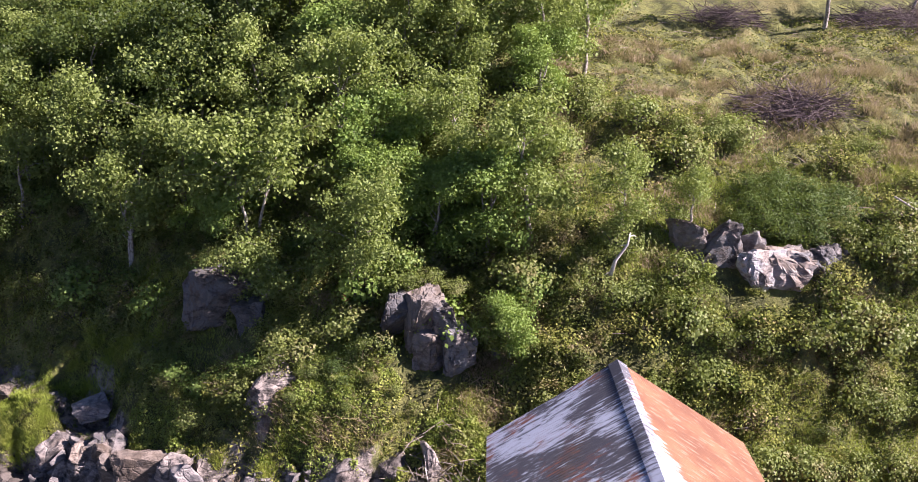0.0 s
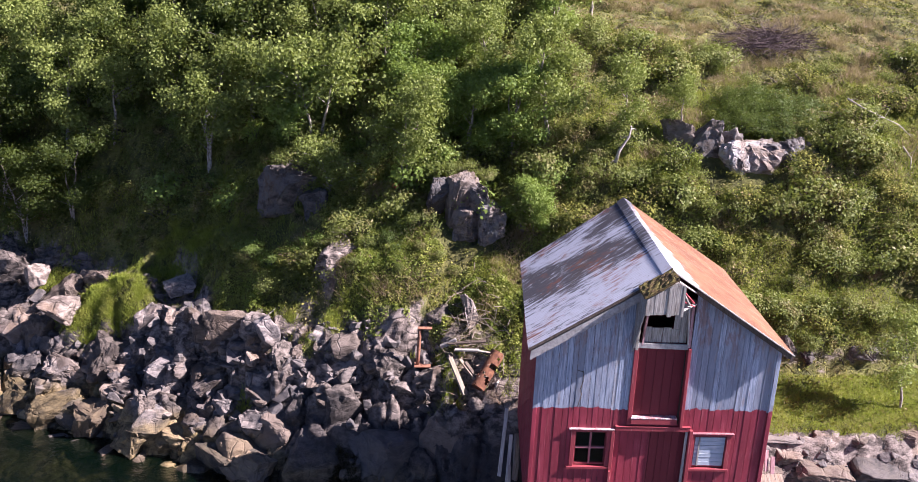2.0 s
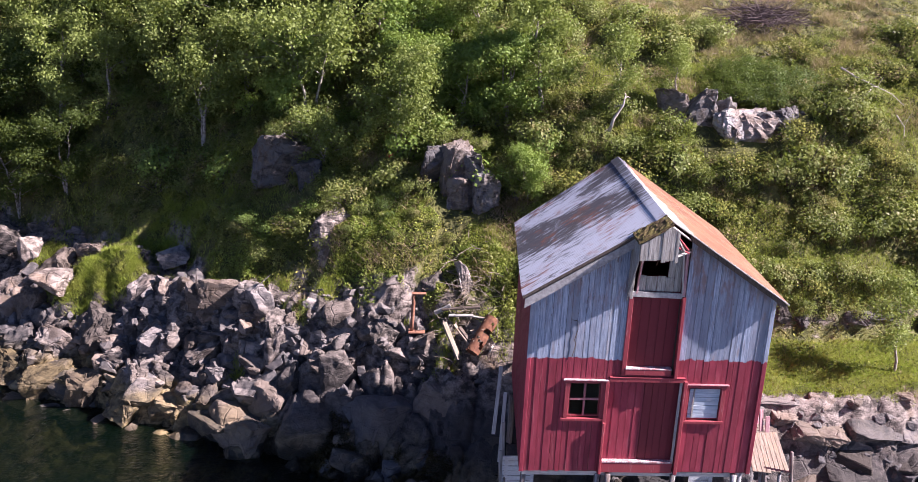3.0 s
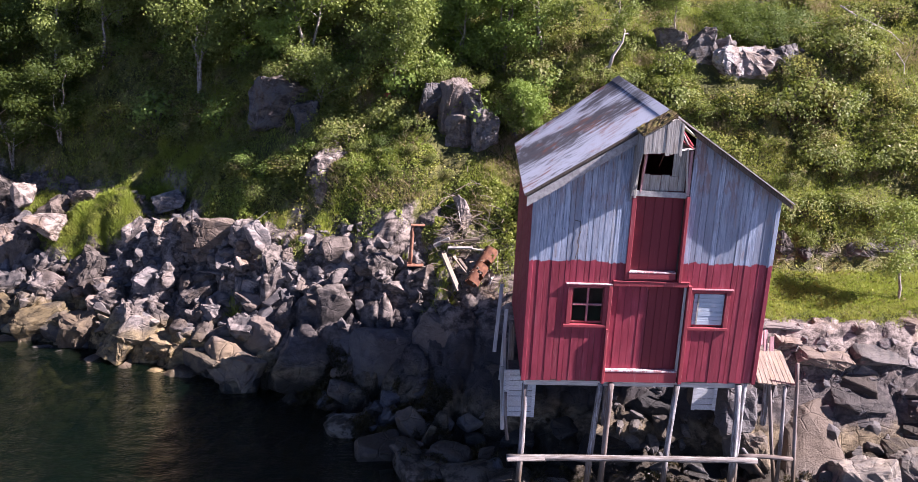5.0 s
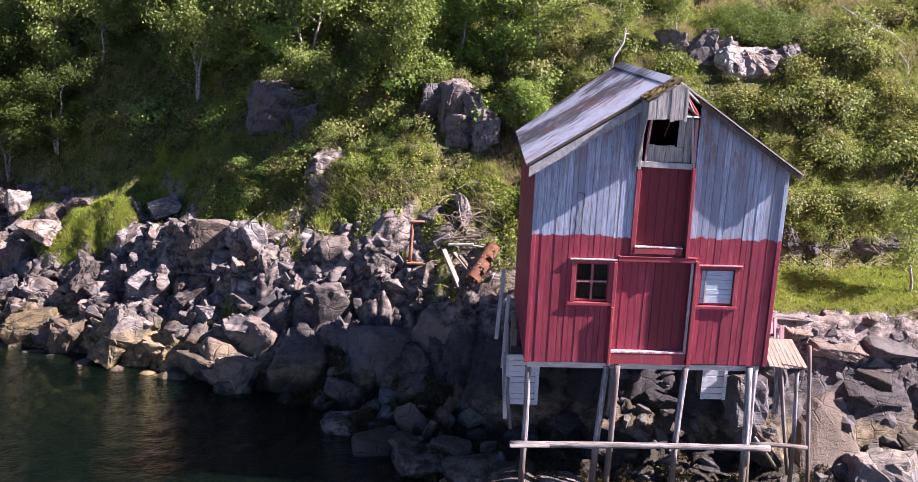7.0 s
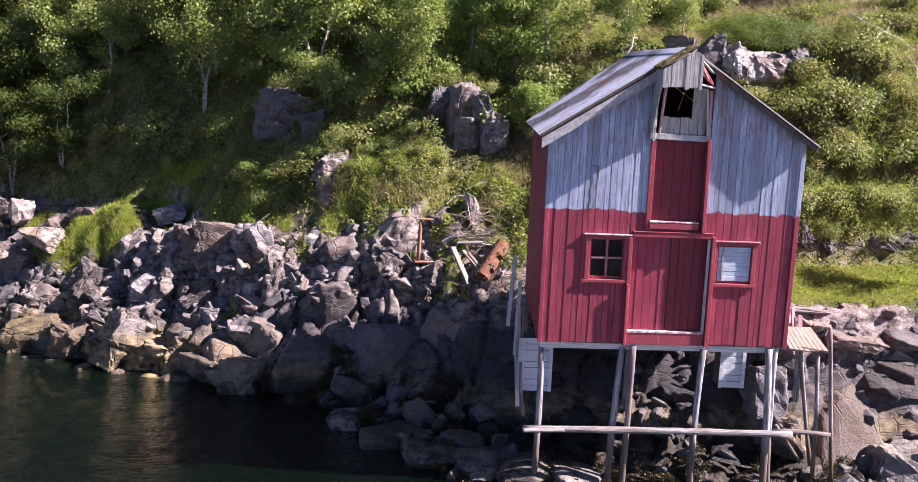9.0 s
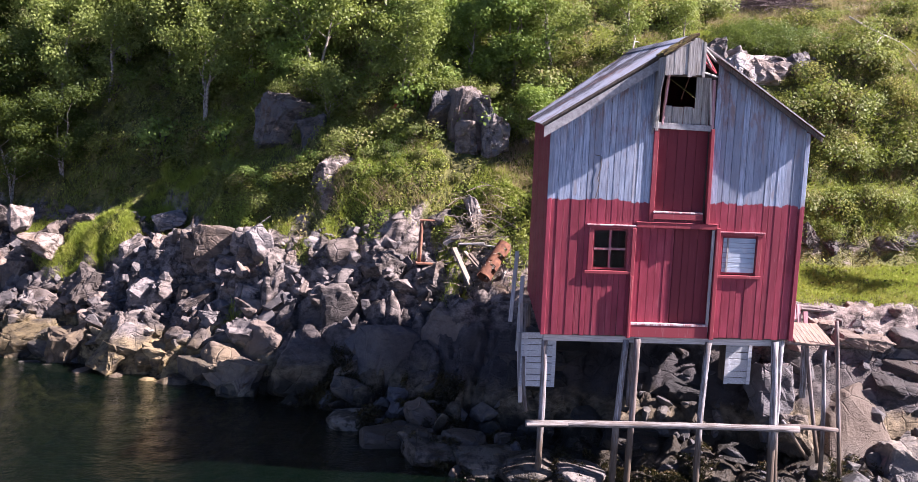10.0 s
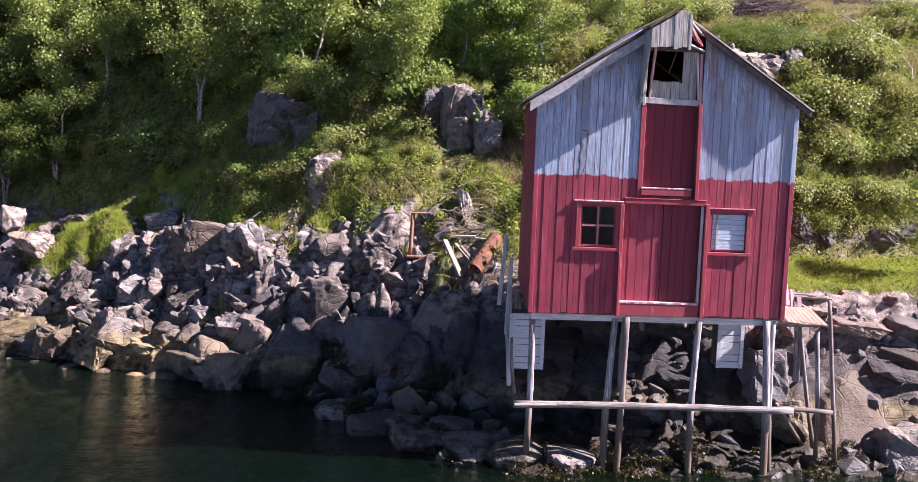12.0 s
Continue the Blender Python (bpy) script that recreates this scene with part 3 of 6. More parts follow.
LEDGE_Z = [3.8, 3.7, 3.75, 4.1, 4.6, 4.7, 4.4, 4.1, 3.9, 3.85, 3.9, 4.1]
BANK_Y = [21, 17, 15.8, 14.3, 13.2, 11.6, 11.4, 10.6, 10.9, 10.5, 11, 11.5]
BANK_Z = [8.5, 7.9, 7.7, 7.6, 8.3, 7.7, 7.4, 8.6, 9.4, 9.4, 10.2, 10.6]
FLAT_Z = [9.6, 9.3, 9.5, 10.5, 11.2, 11.5, 11.8, 12, 12, 12, 12, 12.2]


def base_profile(x, ys):
    f = [float(np.interp(x, STATION, t)) for t in (SHORE_Y, FOOT_Y, ROCK_Y, ROCK_Z, LEDGE_Y, LEDGE_Z, BANK_Y, BANK_Z, FLAT_Z)]
    sy, fy, ry, rz, ly, lz, by, bz, pz = f
    py = max(17.0, by + 4)
    ky = [sy - 30, sy - 8, sy - 2, sy, fy, ry, ly, (ly + by) / 2, by, py, py + 10, py + 60, py + 200]
    kz = [-9, -3.2, -0.9, -0.08, 0.5, rz, lz, lz + (bz - lz) * 0.47, bz, pz, pz + 1.3, pz + 14, pz + 60]
    if x > 3.8:
        ky[7:7] = [ly + 0.45, ly + 0.75]
        kz[7:7] = [lz + 0.12, lz + 1.0]
    z = np.interp(ys, ky, kz)
    if x > 3.8:
        lip = np.clip(1 - np.abs(ys - (ly + 0.62)) / 0.28, 0, 1)
    bare = np.interp(ys, [sy - 1, sy, ry - 0.3, ry + 0.6, ly + 0.3, ly + 1.6], [1, 1, 0.97, 0.68, 0.4, 0.12])
    if x > 3.8:
        bare = np.maximum(bare, 0.55 * lip)
    return z, bare


def spaced(lo, hi, step, far):
    mid = np.arange(lo, hi + 1e-6, step)
    out = np.geomspace(step * 4, far, 26)
    return np.concatenate([lo - out[::-1], mid, hi + out])


GX, GY = spaced(-24, 16, 0.08, 260), spaced(-3, 24, 0.08, 260)
base = [base_profile(x, GY) for x in GX]
GZ, BARE = np.array([b[0] for b in base]), np.array([b[1] for b in base])
MX, MY = np.meshgrid(GX, GY, indexing='ij')
# grass mats on the rock (x, y, half widths, lift), the grassy ledge beside the house, and bare places
MATS = ((-15.0, 12.1, 1.75, 1.05, 0.5), (-14.2, 12.8, 0.7, 0.55, 0.05), (-13.6, 11.6, 0.8, 0.6, 0.3), (-17.0, 14.0, 0.9, 0.6, 0.15), (-16.6, 12.6, 0.5, 0.4, 0.1),
        (-9.8, 10.6, 1.6, 0.9, 0.15), (-5.2, 9.5, 1.9, 1.1, 0.3), (-12.1, 12.7, 0.55, 0.7, 0.2), (-11.2, 13.0, 0.5, 0.5, 0.1), (-7.6, 8.3, 0.4, 0.3, 0.1), (-3.6, 7.9, 0.4, 0.35, 0.1), (-2.1, 8.7, 0.9, 1.0, 0.05))
BARE_SPOTS = ((-12.3, 12.4, 0.75, 1.2), (-11.5, 11.1, 0.5, 0.7), (-16.0, 13.6, 1.0, 0.5))
RIGHT_LEDGE = (3.75, 3.85, 6.15)


def mat_at(x, y):
    """How far a spot lies inside a grass mat, 0 to 1."""
    out = np.zeros(np.shape(x))
    wob = 0.35 * fbm(np.asarray(x) * 1.7, np.asarray(y) * 1.7, 140, 3)
    for cx, cy, rx, ry, lift in MATS:
        out = np.maximum(out, np.clip(1.6 * (1 - np.hypot((x - cx) / rx, (y - cy) / ry) + wob), 0, 1))
    return out


def ledge_at(x, y):
    wob = 0.35 * fbm(np.asarray(x) * 1.1, np.asarray(y) * 1.1, 150, 3)
    return np.clip((x - RIGHT_LEDGE[0]) * 4, 0, 1) * np.clip((y + wob - RIGHT_LEDGE[1]) * 4, 0, 1) * np.clip((RIGHT_LEDGE[2] - y) * 6, 0, 1)


def lawn_at(x, y):
    """Open grassy swaths among the bushes on the slope behind the house."""
    f = fbm(np.asarray(x) * 0.42 + 0.3 * np.asarray(y), np.asarray(y) * 0.55, 121, 3) + 0.12 * np.exp(-((x - 5.6) / 1.4) ** 2 - ((y - 8.4) / 1.5) ** 2)
    return np.where((x > 0.5) & (y > 6.6), np.clip((f + 0.04) * 12, 0, 1), 0)


for cx, cy, rx, ry, lift in MATS:
    GZ = GZ + lift * np.exp(-((MX - cx) / rx) ** 2 * 1.2 - ((MY - cy) / ry) ** 2 * 1.2)
BARE = BARE * (1 - mat_at(MX, MY)) * (1 - ledge_at(MX, MY))
# the bank's promontory: a flat-topped shoulder with a steep side
step_in = np.clip((MX + 7.15 + 0.25 * fbm(MY * 1.3, MX * 1.3, 160, 2)) / 0.55, 0, 1) * np.clip((-1.6 - MX) / 1.2, 0, 1)
step_up = np.clip((MY - 8.55 + 0.3 * fbm(MX * 1.1, MY * 1.1, 161, 2)) / 0.7, 0, 1) * np.clip((11.2 - MY) / 1.6, 0, 1)
GZ = GZ + 0.32 * step_in * step_up
# a gully beside the grassy mound, left low
GZ = GZ - 0.5 * np.exp(-((MX + 12.35) / 0.75) ** 2 - ((MY - 12.0) / 1.3) ** 2)
BARE = np.maximum(BARE, 0.9 * np.clip(1 - np.abs(MX + 7.0) / 0.4, 0, 1) * step_up)
for cx, cy, rx, ry in BARE_SPOTS:
    BARE = np.maximum(BARE, np.clip(2.2 * (1 - np.hypot((MX - cx) / rx, (MY - cy) / ry)), 0, 1))
rough = facets(MX * 0.7, MY * 0.7, 21) * 0.62 + facets(MX * 1.75, MY * 1.75, 41) * 0.3 + facets(MX * 4.1, MY * 4.1, 61) * 0.09
hummock = 1 - 2 * np.abs(fbm(MX * 0.9, MY * 0.9, 83, 2))
soft = fbm(MX * 0.5, MY * 0.5, 77, 3) * 0.40 + fbm(MX * 1.6, MY * 1.6, 79, 3) * 0.16 + (hummock - 0.5) * 0.2
tame = np.interp(MX, [-3.2, -2.2, 3.5, 4.5], [1.1, 0.55, 0.55, 0.38])
for cx, cy, rx, ry in BARE_SPOTS:
    tame = tame * (1 - 0.9 * np.exp(-((MX - cx) / rx) ** 2 - ((MY - cy) / ry) ** 2))
rough = rough * tame
GZ = GZ + BARE * rough * np.clip(GZ * 0.8 + 0.6, 0.25, 1) + (1 - BARE) * soft * (1 - 0.75 * ledge_at(MX, MY))


def ground_z(x, y):
    """Height of the ground at x, y (numbers or arrays)."""
    x, y = np.asarray(x, float), np.asarray(y, float)
    i = np.clip(np.searchsorted(GX, x) - 1, 0, len(GX) - 2)
    j = np.clip(np.searchsorted(GY, y) - 1, 0, len(GY) - 2)
    u, v = (x - GX[i]) / (GX[i + 1] - GX[i]), (y - GY[j]) / (GY[j + 1] - GY[j])
    return (GZ[i, j] * (1 - u) + GZ[i + 1, j] * u) * (1 - v) + (GZ[i, j + 1] * (1 - u) + GZ[i + 1, j + 1] * u) * v


CLEAR = ((-2.2, 9.6, 0.75), (-3.3, 9.7, 0.75), (-8.7, 11.5, 0.8), (-7.6, 11.3, 0.5), (-7.1, 9.7, 0.4), (6.1, 10.2, 0.85), (5.2, 10.5, 0.75), (4.8, 11.1, 0.6), (6.9, 10.4, 0.6), (7.7, 10.4, 0.4), (-2.85, 7.0, 0.95), (-11.3, 11.0, 0.7))


def cleared(x, y):
    """Whether a spot lies in front of a rock face, where little grows."""
    out = np.zeros(np.shape(x), bool)
    for cx, cy, r in CLEAR:
        out |= np.hypot(np.asarray(x) - cx, np.asarray(y) - cy) < r
    return out


def bare_at(x, y):
    i = np.clip(np.searchsorted(GX, x) - 1, 0, len(GX) - 2)
    j = np.clip(np.searchsorted(GY, y) - 1, 0, len(GY) - 2)
    return BARE[i, j]


def build_ground():
    nx, ny = GZ.shape
    me = bpy.data.meshes.new("ground")
    co = np.stack([MX, MY - BARE * rough * 0.15 * (MY > 0.5) * (MX < -2.4), GZ], -1).reshape(-1, 3)
    me.vertices.add(nx * ny)
    me.vertices.foreach_set("co", co.astype(np.float32).ravel())
    idx = np.arange(nx * ny, dtype=np.int32).reshape(nx, ny)
    quad = np.stack([idx[:-1, :-1], idx[1:, :-1], idx[1:, 1:], idx[:-1, 1:]], -1).reshape(-1, 4)
    me.loops.add(quad.size)
    me.loops.foreach_set("vertex_index", quad.ravel())
    me.polygons.add(len(quad))
    me.polygons.foreach_set("loop_start", np.arange(len(quad), dtype=np.int32) * 4)
    me.update(calc_edges=True)
    at = me.attributes.new("bare", 'FLOAT', 'POINT')
    at.data.foreach_set("value", BARE.astype(np.float32).ravel())
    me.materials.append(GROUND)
    ob = new("ground", me)
    return tagged(ob, "rocky shore rising to a heath-covered hillside", "ground", kind="structure")


ground = build_ground()

bm = bmesh.new()
bmesh.ops.create_grid(bm, x_segments=2, y_segments=2, size=300)
water = part("water", bm, WATER)
tagged(water, "dark green rippled sea water along the rocks", "water", kind="structure")


# ---- boathouse ----
X0, X1, XC = -1.81, 3.45, 0.83
Z0, Y1 = 3.31, 4.75
RIDGE = 9.42
PITCH = {-1: 0.632, 1: 0.656}
EAVE = {-1: 2.88, 1: 2.84}
TAPER, SETBACK = 0.064, 0.1


def roof_z(x):
    """Underside of the roof at x."""
    return RIDGE - 0.05 - PITCH[-1 if x < XC else 1] * abs(x - XC)


house = tagged(empty("boathouse", (XC, 2.3, 0)), "tall weathered red and grey wooden boathouse on crooked posts", "boathouse")


def cut_board(xa, xb, za, zb_fn, y, t, rng):
    """An upright board whose top follows the roof."""
    bm = bmesh.new()
    za = za + rng.uniform(-0.025, 0.015)
    co = [(xa, za), (xb, za), (xb, zb_fn(xb)), (xa, zb_fn(xa))]
    front = [bm.verts.new((x, y - t, z)) for x, z in co]
    back = [bm.verts.new((x, y, z)) for x, z in co]
    bm.faces.new(front)
    bm.faces.new(back[::-1])
    for i in range(4):
        j = (i + 1) % 4
        bm.faces.new((front[j], front[i], back[i], back[j]))
    return bm


BREAKS = (-0.94, -0.04, 0.26, 1.48, 1.74, 2.62)


def wall_boards(parent, material, spans, seed, width=0.148):
    """Boards side by side, over and under by turns; spans says, for a board, its lower and upper ends."""
    rng = random.Random(seed)
    x, k = X0 + 0.05, 0
    while x < X1 - 0.06:
        w = width * rng.uniform(0.75, 1.2)
        xb = min(x + w, X1 - 0.05)
        for stop in BREAKS:
            if x + 0.01 < stop < xb + 0.05:
                xb = stop
                break
        for za, top in spans((x + xb) / 2):
            if callable(top) or top - za > 0.05:
                fn = top if callable(top) else (lambda q, top=top: top)
                y = -0.004 - (0.004 if k % 2 else 0.0) - rng.uniform(0, 0.006)
                part("board", cut_board(x + rng.uniform(0.001, 0.006), xb - rng.uniform(0.001, 0.005), za, fn, y, 0.022, rng), material, parent)
        x, k = xb, k + 1


def front_spans(x):
    top = lambda q: roof_z(q) - 0.01
    if 0.26 < x < 1.48:
        return [(5.62, 5.74)]
    if -0.04 < x < 1.74:
        return [(5.62, top)]
    if -0.94 < x < -0.04:
        return [(Z0, 4.62), (5.56, top)]
    if 1.74 < x < 2.62:
        return [(Z0, 4.6), (5.5, top)]
    return [(Z0, top)]


# the shell behind the boards, near-black to paint shade into the gaps, with its openings left free
front_wall = None
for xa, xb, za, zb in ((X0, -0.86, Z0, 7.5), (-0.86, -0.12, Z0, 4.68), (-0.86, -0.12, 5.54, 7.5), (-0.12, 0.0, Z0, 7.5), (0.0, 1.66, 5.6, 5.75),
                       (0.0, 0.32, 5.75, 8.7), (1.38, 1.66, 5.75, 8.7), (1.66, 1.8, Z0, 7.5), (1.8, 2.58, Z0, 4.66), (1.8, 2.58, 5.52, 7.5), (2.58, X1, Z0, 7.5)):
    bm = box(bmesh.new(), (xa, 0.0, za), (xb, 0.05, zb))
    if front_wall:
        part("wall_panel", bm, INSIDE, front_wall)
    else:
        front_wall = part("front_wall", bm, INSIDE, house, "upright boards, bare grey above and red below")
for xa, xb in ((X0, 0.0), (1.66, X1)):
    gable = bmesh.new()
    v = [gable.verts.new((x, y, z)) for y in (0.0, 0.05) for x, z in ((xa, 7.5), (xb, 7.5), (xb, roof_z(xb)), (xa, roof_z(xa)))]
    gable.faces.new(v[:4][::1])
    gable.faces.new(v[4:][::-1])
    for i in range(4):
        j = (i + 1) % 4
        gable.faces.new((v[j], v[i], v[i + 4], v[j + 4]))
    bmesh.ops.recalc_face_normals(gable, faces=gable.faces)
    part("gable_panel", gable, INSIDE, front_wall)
wall_boards(front_wall, WALL_TWO, front_spans, 4)

# side and rear walls
side_wall = part("side_wall", box(bmesh.new(), (X0, 0.0, Z0), (X0 + 0.05, Y1, 7.66)), INSIDE, house)
rng = random.Random(8)
y, k = -0.025, 0
while y < Y1:
    yb = min(y + 0.15 * rng.uniform(0.85, 1.15), Y1)
    off = 0.003 if k % 2 else 0.0
    part("board", box(bmesh.new(), (X0 - 0.026 - off, y + 0.001, Z0 + rng.uniform(-0.03, 0.02)), (X0 - 0.004 - off, yb - 0.001, 7.64)), WALL_RED, side_wall)
    y, k = yb, k + 1
box_part("side_wall", (X1 - 0.05, 0.0, Z0), (X1, Y1, 7.66), WALL_RED, house)
box_part("rear_wall", (X0, Y1 - 0.05, Z0), (X1, Y1, 7.66), WALL_RED, house)
bm = bmesh.new()
tri = [bm.verts.new(p) for p in ((X0, Y1, 7.6), (X1, Y1, 7.6), (XC, Y1, RIDGE - 0.06))]
bm.faces.new(tri)
g = bmesh.ops.extrude_face_region(bm, geom=bm.faces[:])
bmesh.ops.translate(bm, vec=(0, -0.05, 0), verts=[v for v in g["geom"] if isinstance(v, bmesh.types.BMVert)])
bmesh.ops.recalc_face_normals(bm, faces=bm.faces)
part("rear_gable", bm, WALL_RED, house)
for xa, xb in ((X0 - 0.035, X0 + 0.055), (X1 - 0.075, X1 + 0.02)):
    box_part("corner_board", (xa, -0.062, Z0 - 0.02), (xb, -0.036, 7.62), WALL_TWO, house)
box_part("floor_deck", (X0, 0.0, Z0 - 0.03), (X1, Y1, Z0 + 0.05), DARK_WOOD, house)
plank("sill_beam", (X0 + 0.05, 0.11, Z0 - 0.105), (X1 - 0.1, 0.11, Z0 - 0.105), 0.12, 0.13, PALE_WOOD, house, "pale bleached sill beam")
for yy in (2.2, 4.2):
    box_part("floor_joist", (X0 + 0.05, yy, Z0 - 0.2), (X1 - 0.05, yy + 0.15, Z0 - 0.035), GREY_WOOD, house)


def corrugated(side, material, label):
    """One roof slope of corrugated sheets, waves running from the ridge to the eave."""
    eave, pitch = EAVE[side], PITCH[side]
    ya, yb = -0.26, Y1 + 0.18
    waves = int((yb - ya) / 0.076)
    n = waves * 6
    rows = 2
    rng = random.Random(side + 5)
    me_v, me_f = [], []
    s = math.sqrt(1 + pitch * pitch)
    for i in range(rows + 1):
        f = i / rows
        for j in range(n + 1):
            yy = ya + (yb - ya) * j / n
            d = 0.013 * math.sin(2 * math.pi * j / 6)
            x = XC + side * eave * f
            z = RIDGE - pitch * eave * f
            me_v.append(Vector((x + side * d * pitch / s, yy, z + d / s)))
    for i in range(rows):
        for j in range(n):
            a = i * (n + 1) + j
            q = (a, a + n + 1, a + n + 2, a + 1)
            me_f.append(q if side < 0 else q[::-1])
    me = mesh_of("roof_slope", me_v, me_f, material, False)
    ob = part("roof_slope", me, material, house, label)
    mod = ob.modifiers.new("thickness", 'SOLIDIFY')
    mod.thickness = 0.004
    return ob


corrugated(-1, ROOF_GREY, "grey-painted corrugated iron, worn dark and rusty")
corrugated(1, ROOF_RUST, "orange rusted corrugated iron with white paint near the ridge")


def sloped_box(name, xa, xb, ya, yb, lift, drop, material, label=""):
    """A board that follows the roof from xa to xb; lift and drop are its upper and lower faces against the roof."""
    bm = bmesh.new()
    v = []
    for yy in (ya, yb):
        for x, dz in ((xa, lift), (xb, lift), (xb, drop), (xa, drop)):
            v.append(bm.verts.new((x, yy, RIDGE - PITCH[-1 if xa < XC - 0.01 else 1] * abs(x - XC) + dz)))
    bm.faces.new(v[:4])
    bm.faces.new(v[4:][::-1])
    for i in range(4):
        j = (i + 1) % 4
        bm.faces.new((v[j], v[i], v[i + 4], v[j + 4]))
    bmesh.ops.recalc_face_normals(bm, faces=bm.faces)
    return part(name, bm, material, house, label)


sloped_box("roof_boarding", XC - EAVE[-1] + 0.06, XC, -0.12, Y1 + 0.1, -0.022, -0.045, DARK_WOOD)
sloped_box("roof_boarding", XC, XC + EAVE[1] - 0.06, -0.12, Y1 + 0.1, -0.022, -0.045, DARK_WOOD)
sloped_box("bargeboard", XC - EAVE[-1] + 0.05, 0.2, -0.235, -0.205, -0.085, -0.29, LEVEL_WOOD, "wide weathered grey bargeboard")
sloped_box("fascia", XC - EAVE[-1] + 0.05, 0.2, -0.215, -0.19, -0.028, -0.09, DARK_WOOD, "dark fascia board under the roof edge")
sloped_box("bargeboard", XC + 0.55, XC + EAVE[1] - 0.02, -0.23, -0.205, -0.03, -0.13, DARK_WOOD)
sloped_box("verge_strip", XC - EAVE[-1], XC, -0.27, -0.24, 0.018, -0.035, DARK_WOOD)
sloped_box("verge_strip", XC, XC + EAVE[1], -0.27, -0.24, 0.022, -0.006, PALE_WOOD)
bm = bmesh.new()
for s in (-1, 1):
    v = [bm.verts.new((XC + s * dx, yy, RIDGE + 0.028 - PITCH[s] * dx)) for yy in (-0.27, Y1 + 0.19) for dx in (0.0, 0.2)]
    bm.faces.new((v[0], v[1], v[3], v[2]) if s > 0 else (v[1], v[0], v[2], v[3]))
bmesh.ops.remove_doubles(bm, verts=bm.verts, dist=0.001)
cap = part("ridge_cap", bm, ROOF_GREY, house, "folded sheet-metal ridge cap with peeling paint")
cap.modifiers.new("thickness", 'SOLIDIFY').thickness = 0.008

# hatch in the gable
HL, HR, HB, HT = 0.35, 1.335, 5.92, 7.56
hatch = part("loft_hatch", box(bmesh.new(), (HL, 0.057, HB - 0.1), (HR + 0.05, 0.075, HT + 0.05)), DOOR_RED, house, "dark red boarded loft hatch, closed")
rng = random.Random(3)
x = HL
for w in (0.21, 0.2, 0.2, 0.19, 0.25):
    part("board", box(bmesh.new(), (x + 0.004, 0.03 + rng.uniform(0, 0.008), HB - 0.1), (x + w - 0.004, 0.056, HT + 0.05)), DOOR_RED, hatch)
    x += w
box_part("hatch_sill", (HL - 0.02, -0.1, HB - 0.16), (HR + 0.02, 0.06, HB - 0.03), RED_TRIM, house)
box_part("hatch_sill_top", (HL - 0.02, -0.105, HB - 0.03), (HR + 0.02, 0.06, HB), WHITE_TRIM, house, "peeling white sill")
plank("hatch_trim", (0.305, -0.03, 5.72), (0.305, -0.03, 7.58), 0.1, 0.07, RED_TRIM, house, "red trim board")
plank("hatch_trim", (1.455, -0.03, 5.70), (1.43, -0.03, 7.62), 0.21, 0.07, RED_TRIM, house, "red trim board")
plank("hatch_trim", (1.42, -0.025, 7.64), (1.40, -0.025, 8.6), 0.12, 0.06, PINK_WOOD, house, "faded bare trim board")
plank("hatch_head", (0.22, -0.055, 7.66), (1.44, -0.055, 7.63), 0.045, 0.12, LEVEL_WOOD, house, "pale grey plank over the hatch", bevel=0.004)
for i, (xa, xb, t) in enumerate(((0.42, 0.6, 8.06), (0.6, 0.835, 8.04), (0.84, 1.02, 8.05), (1.02, 1.2, 8.02))):
    box_part("gable_board", (xa, 0.0 + 0.006 * (i % 2), 7.7), (xb - 0.006, 0.03, t), GREY_WOOD, house)
for xa, xb in ((1.06, 1.2), (1.205, 1.36)):
    box_part("gable_board", (xa, 0.012, 7.7 if xa > 1.1 else 8.02), (xb, 0.035, 8.72), GREY_WOOD, house)
plank("hatch_trim", (0.40, -0.02, 7.66), (0.48, -0.02, 8.72), 0.12, 0.04, PINK_WOOD, house)
plank("gable_stud", (0.29, -0.05, 7.55), (0.31, -0.05, 8.8), 0.07, 0.06, GREY_WOOD, house)
box_part("opening_head", (0.3, 0.0, 8.64), (1.4, 0.05, 8.72), DARK_WOOD, house)
plank("hoist_hook", (0.82, 0.2, 8.2), (0.95, 0.15, 8.65), 0.02, 0.02, RUST, house)

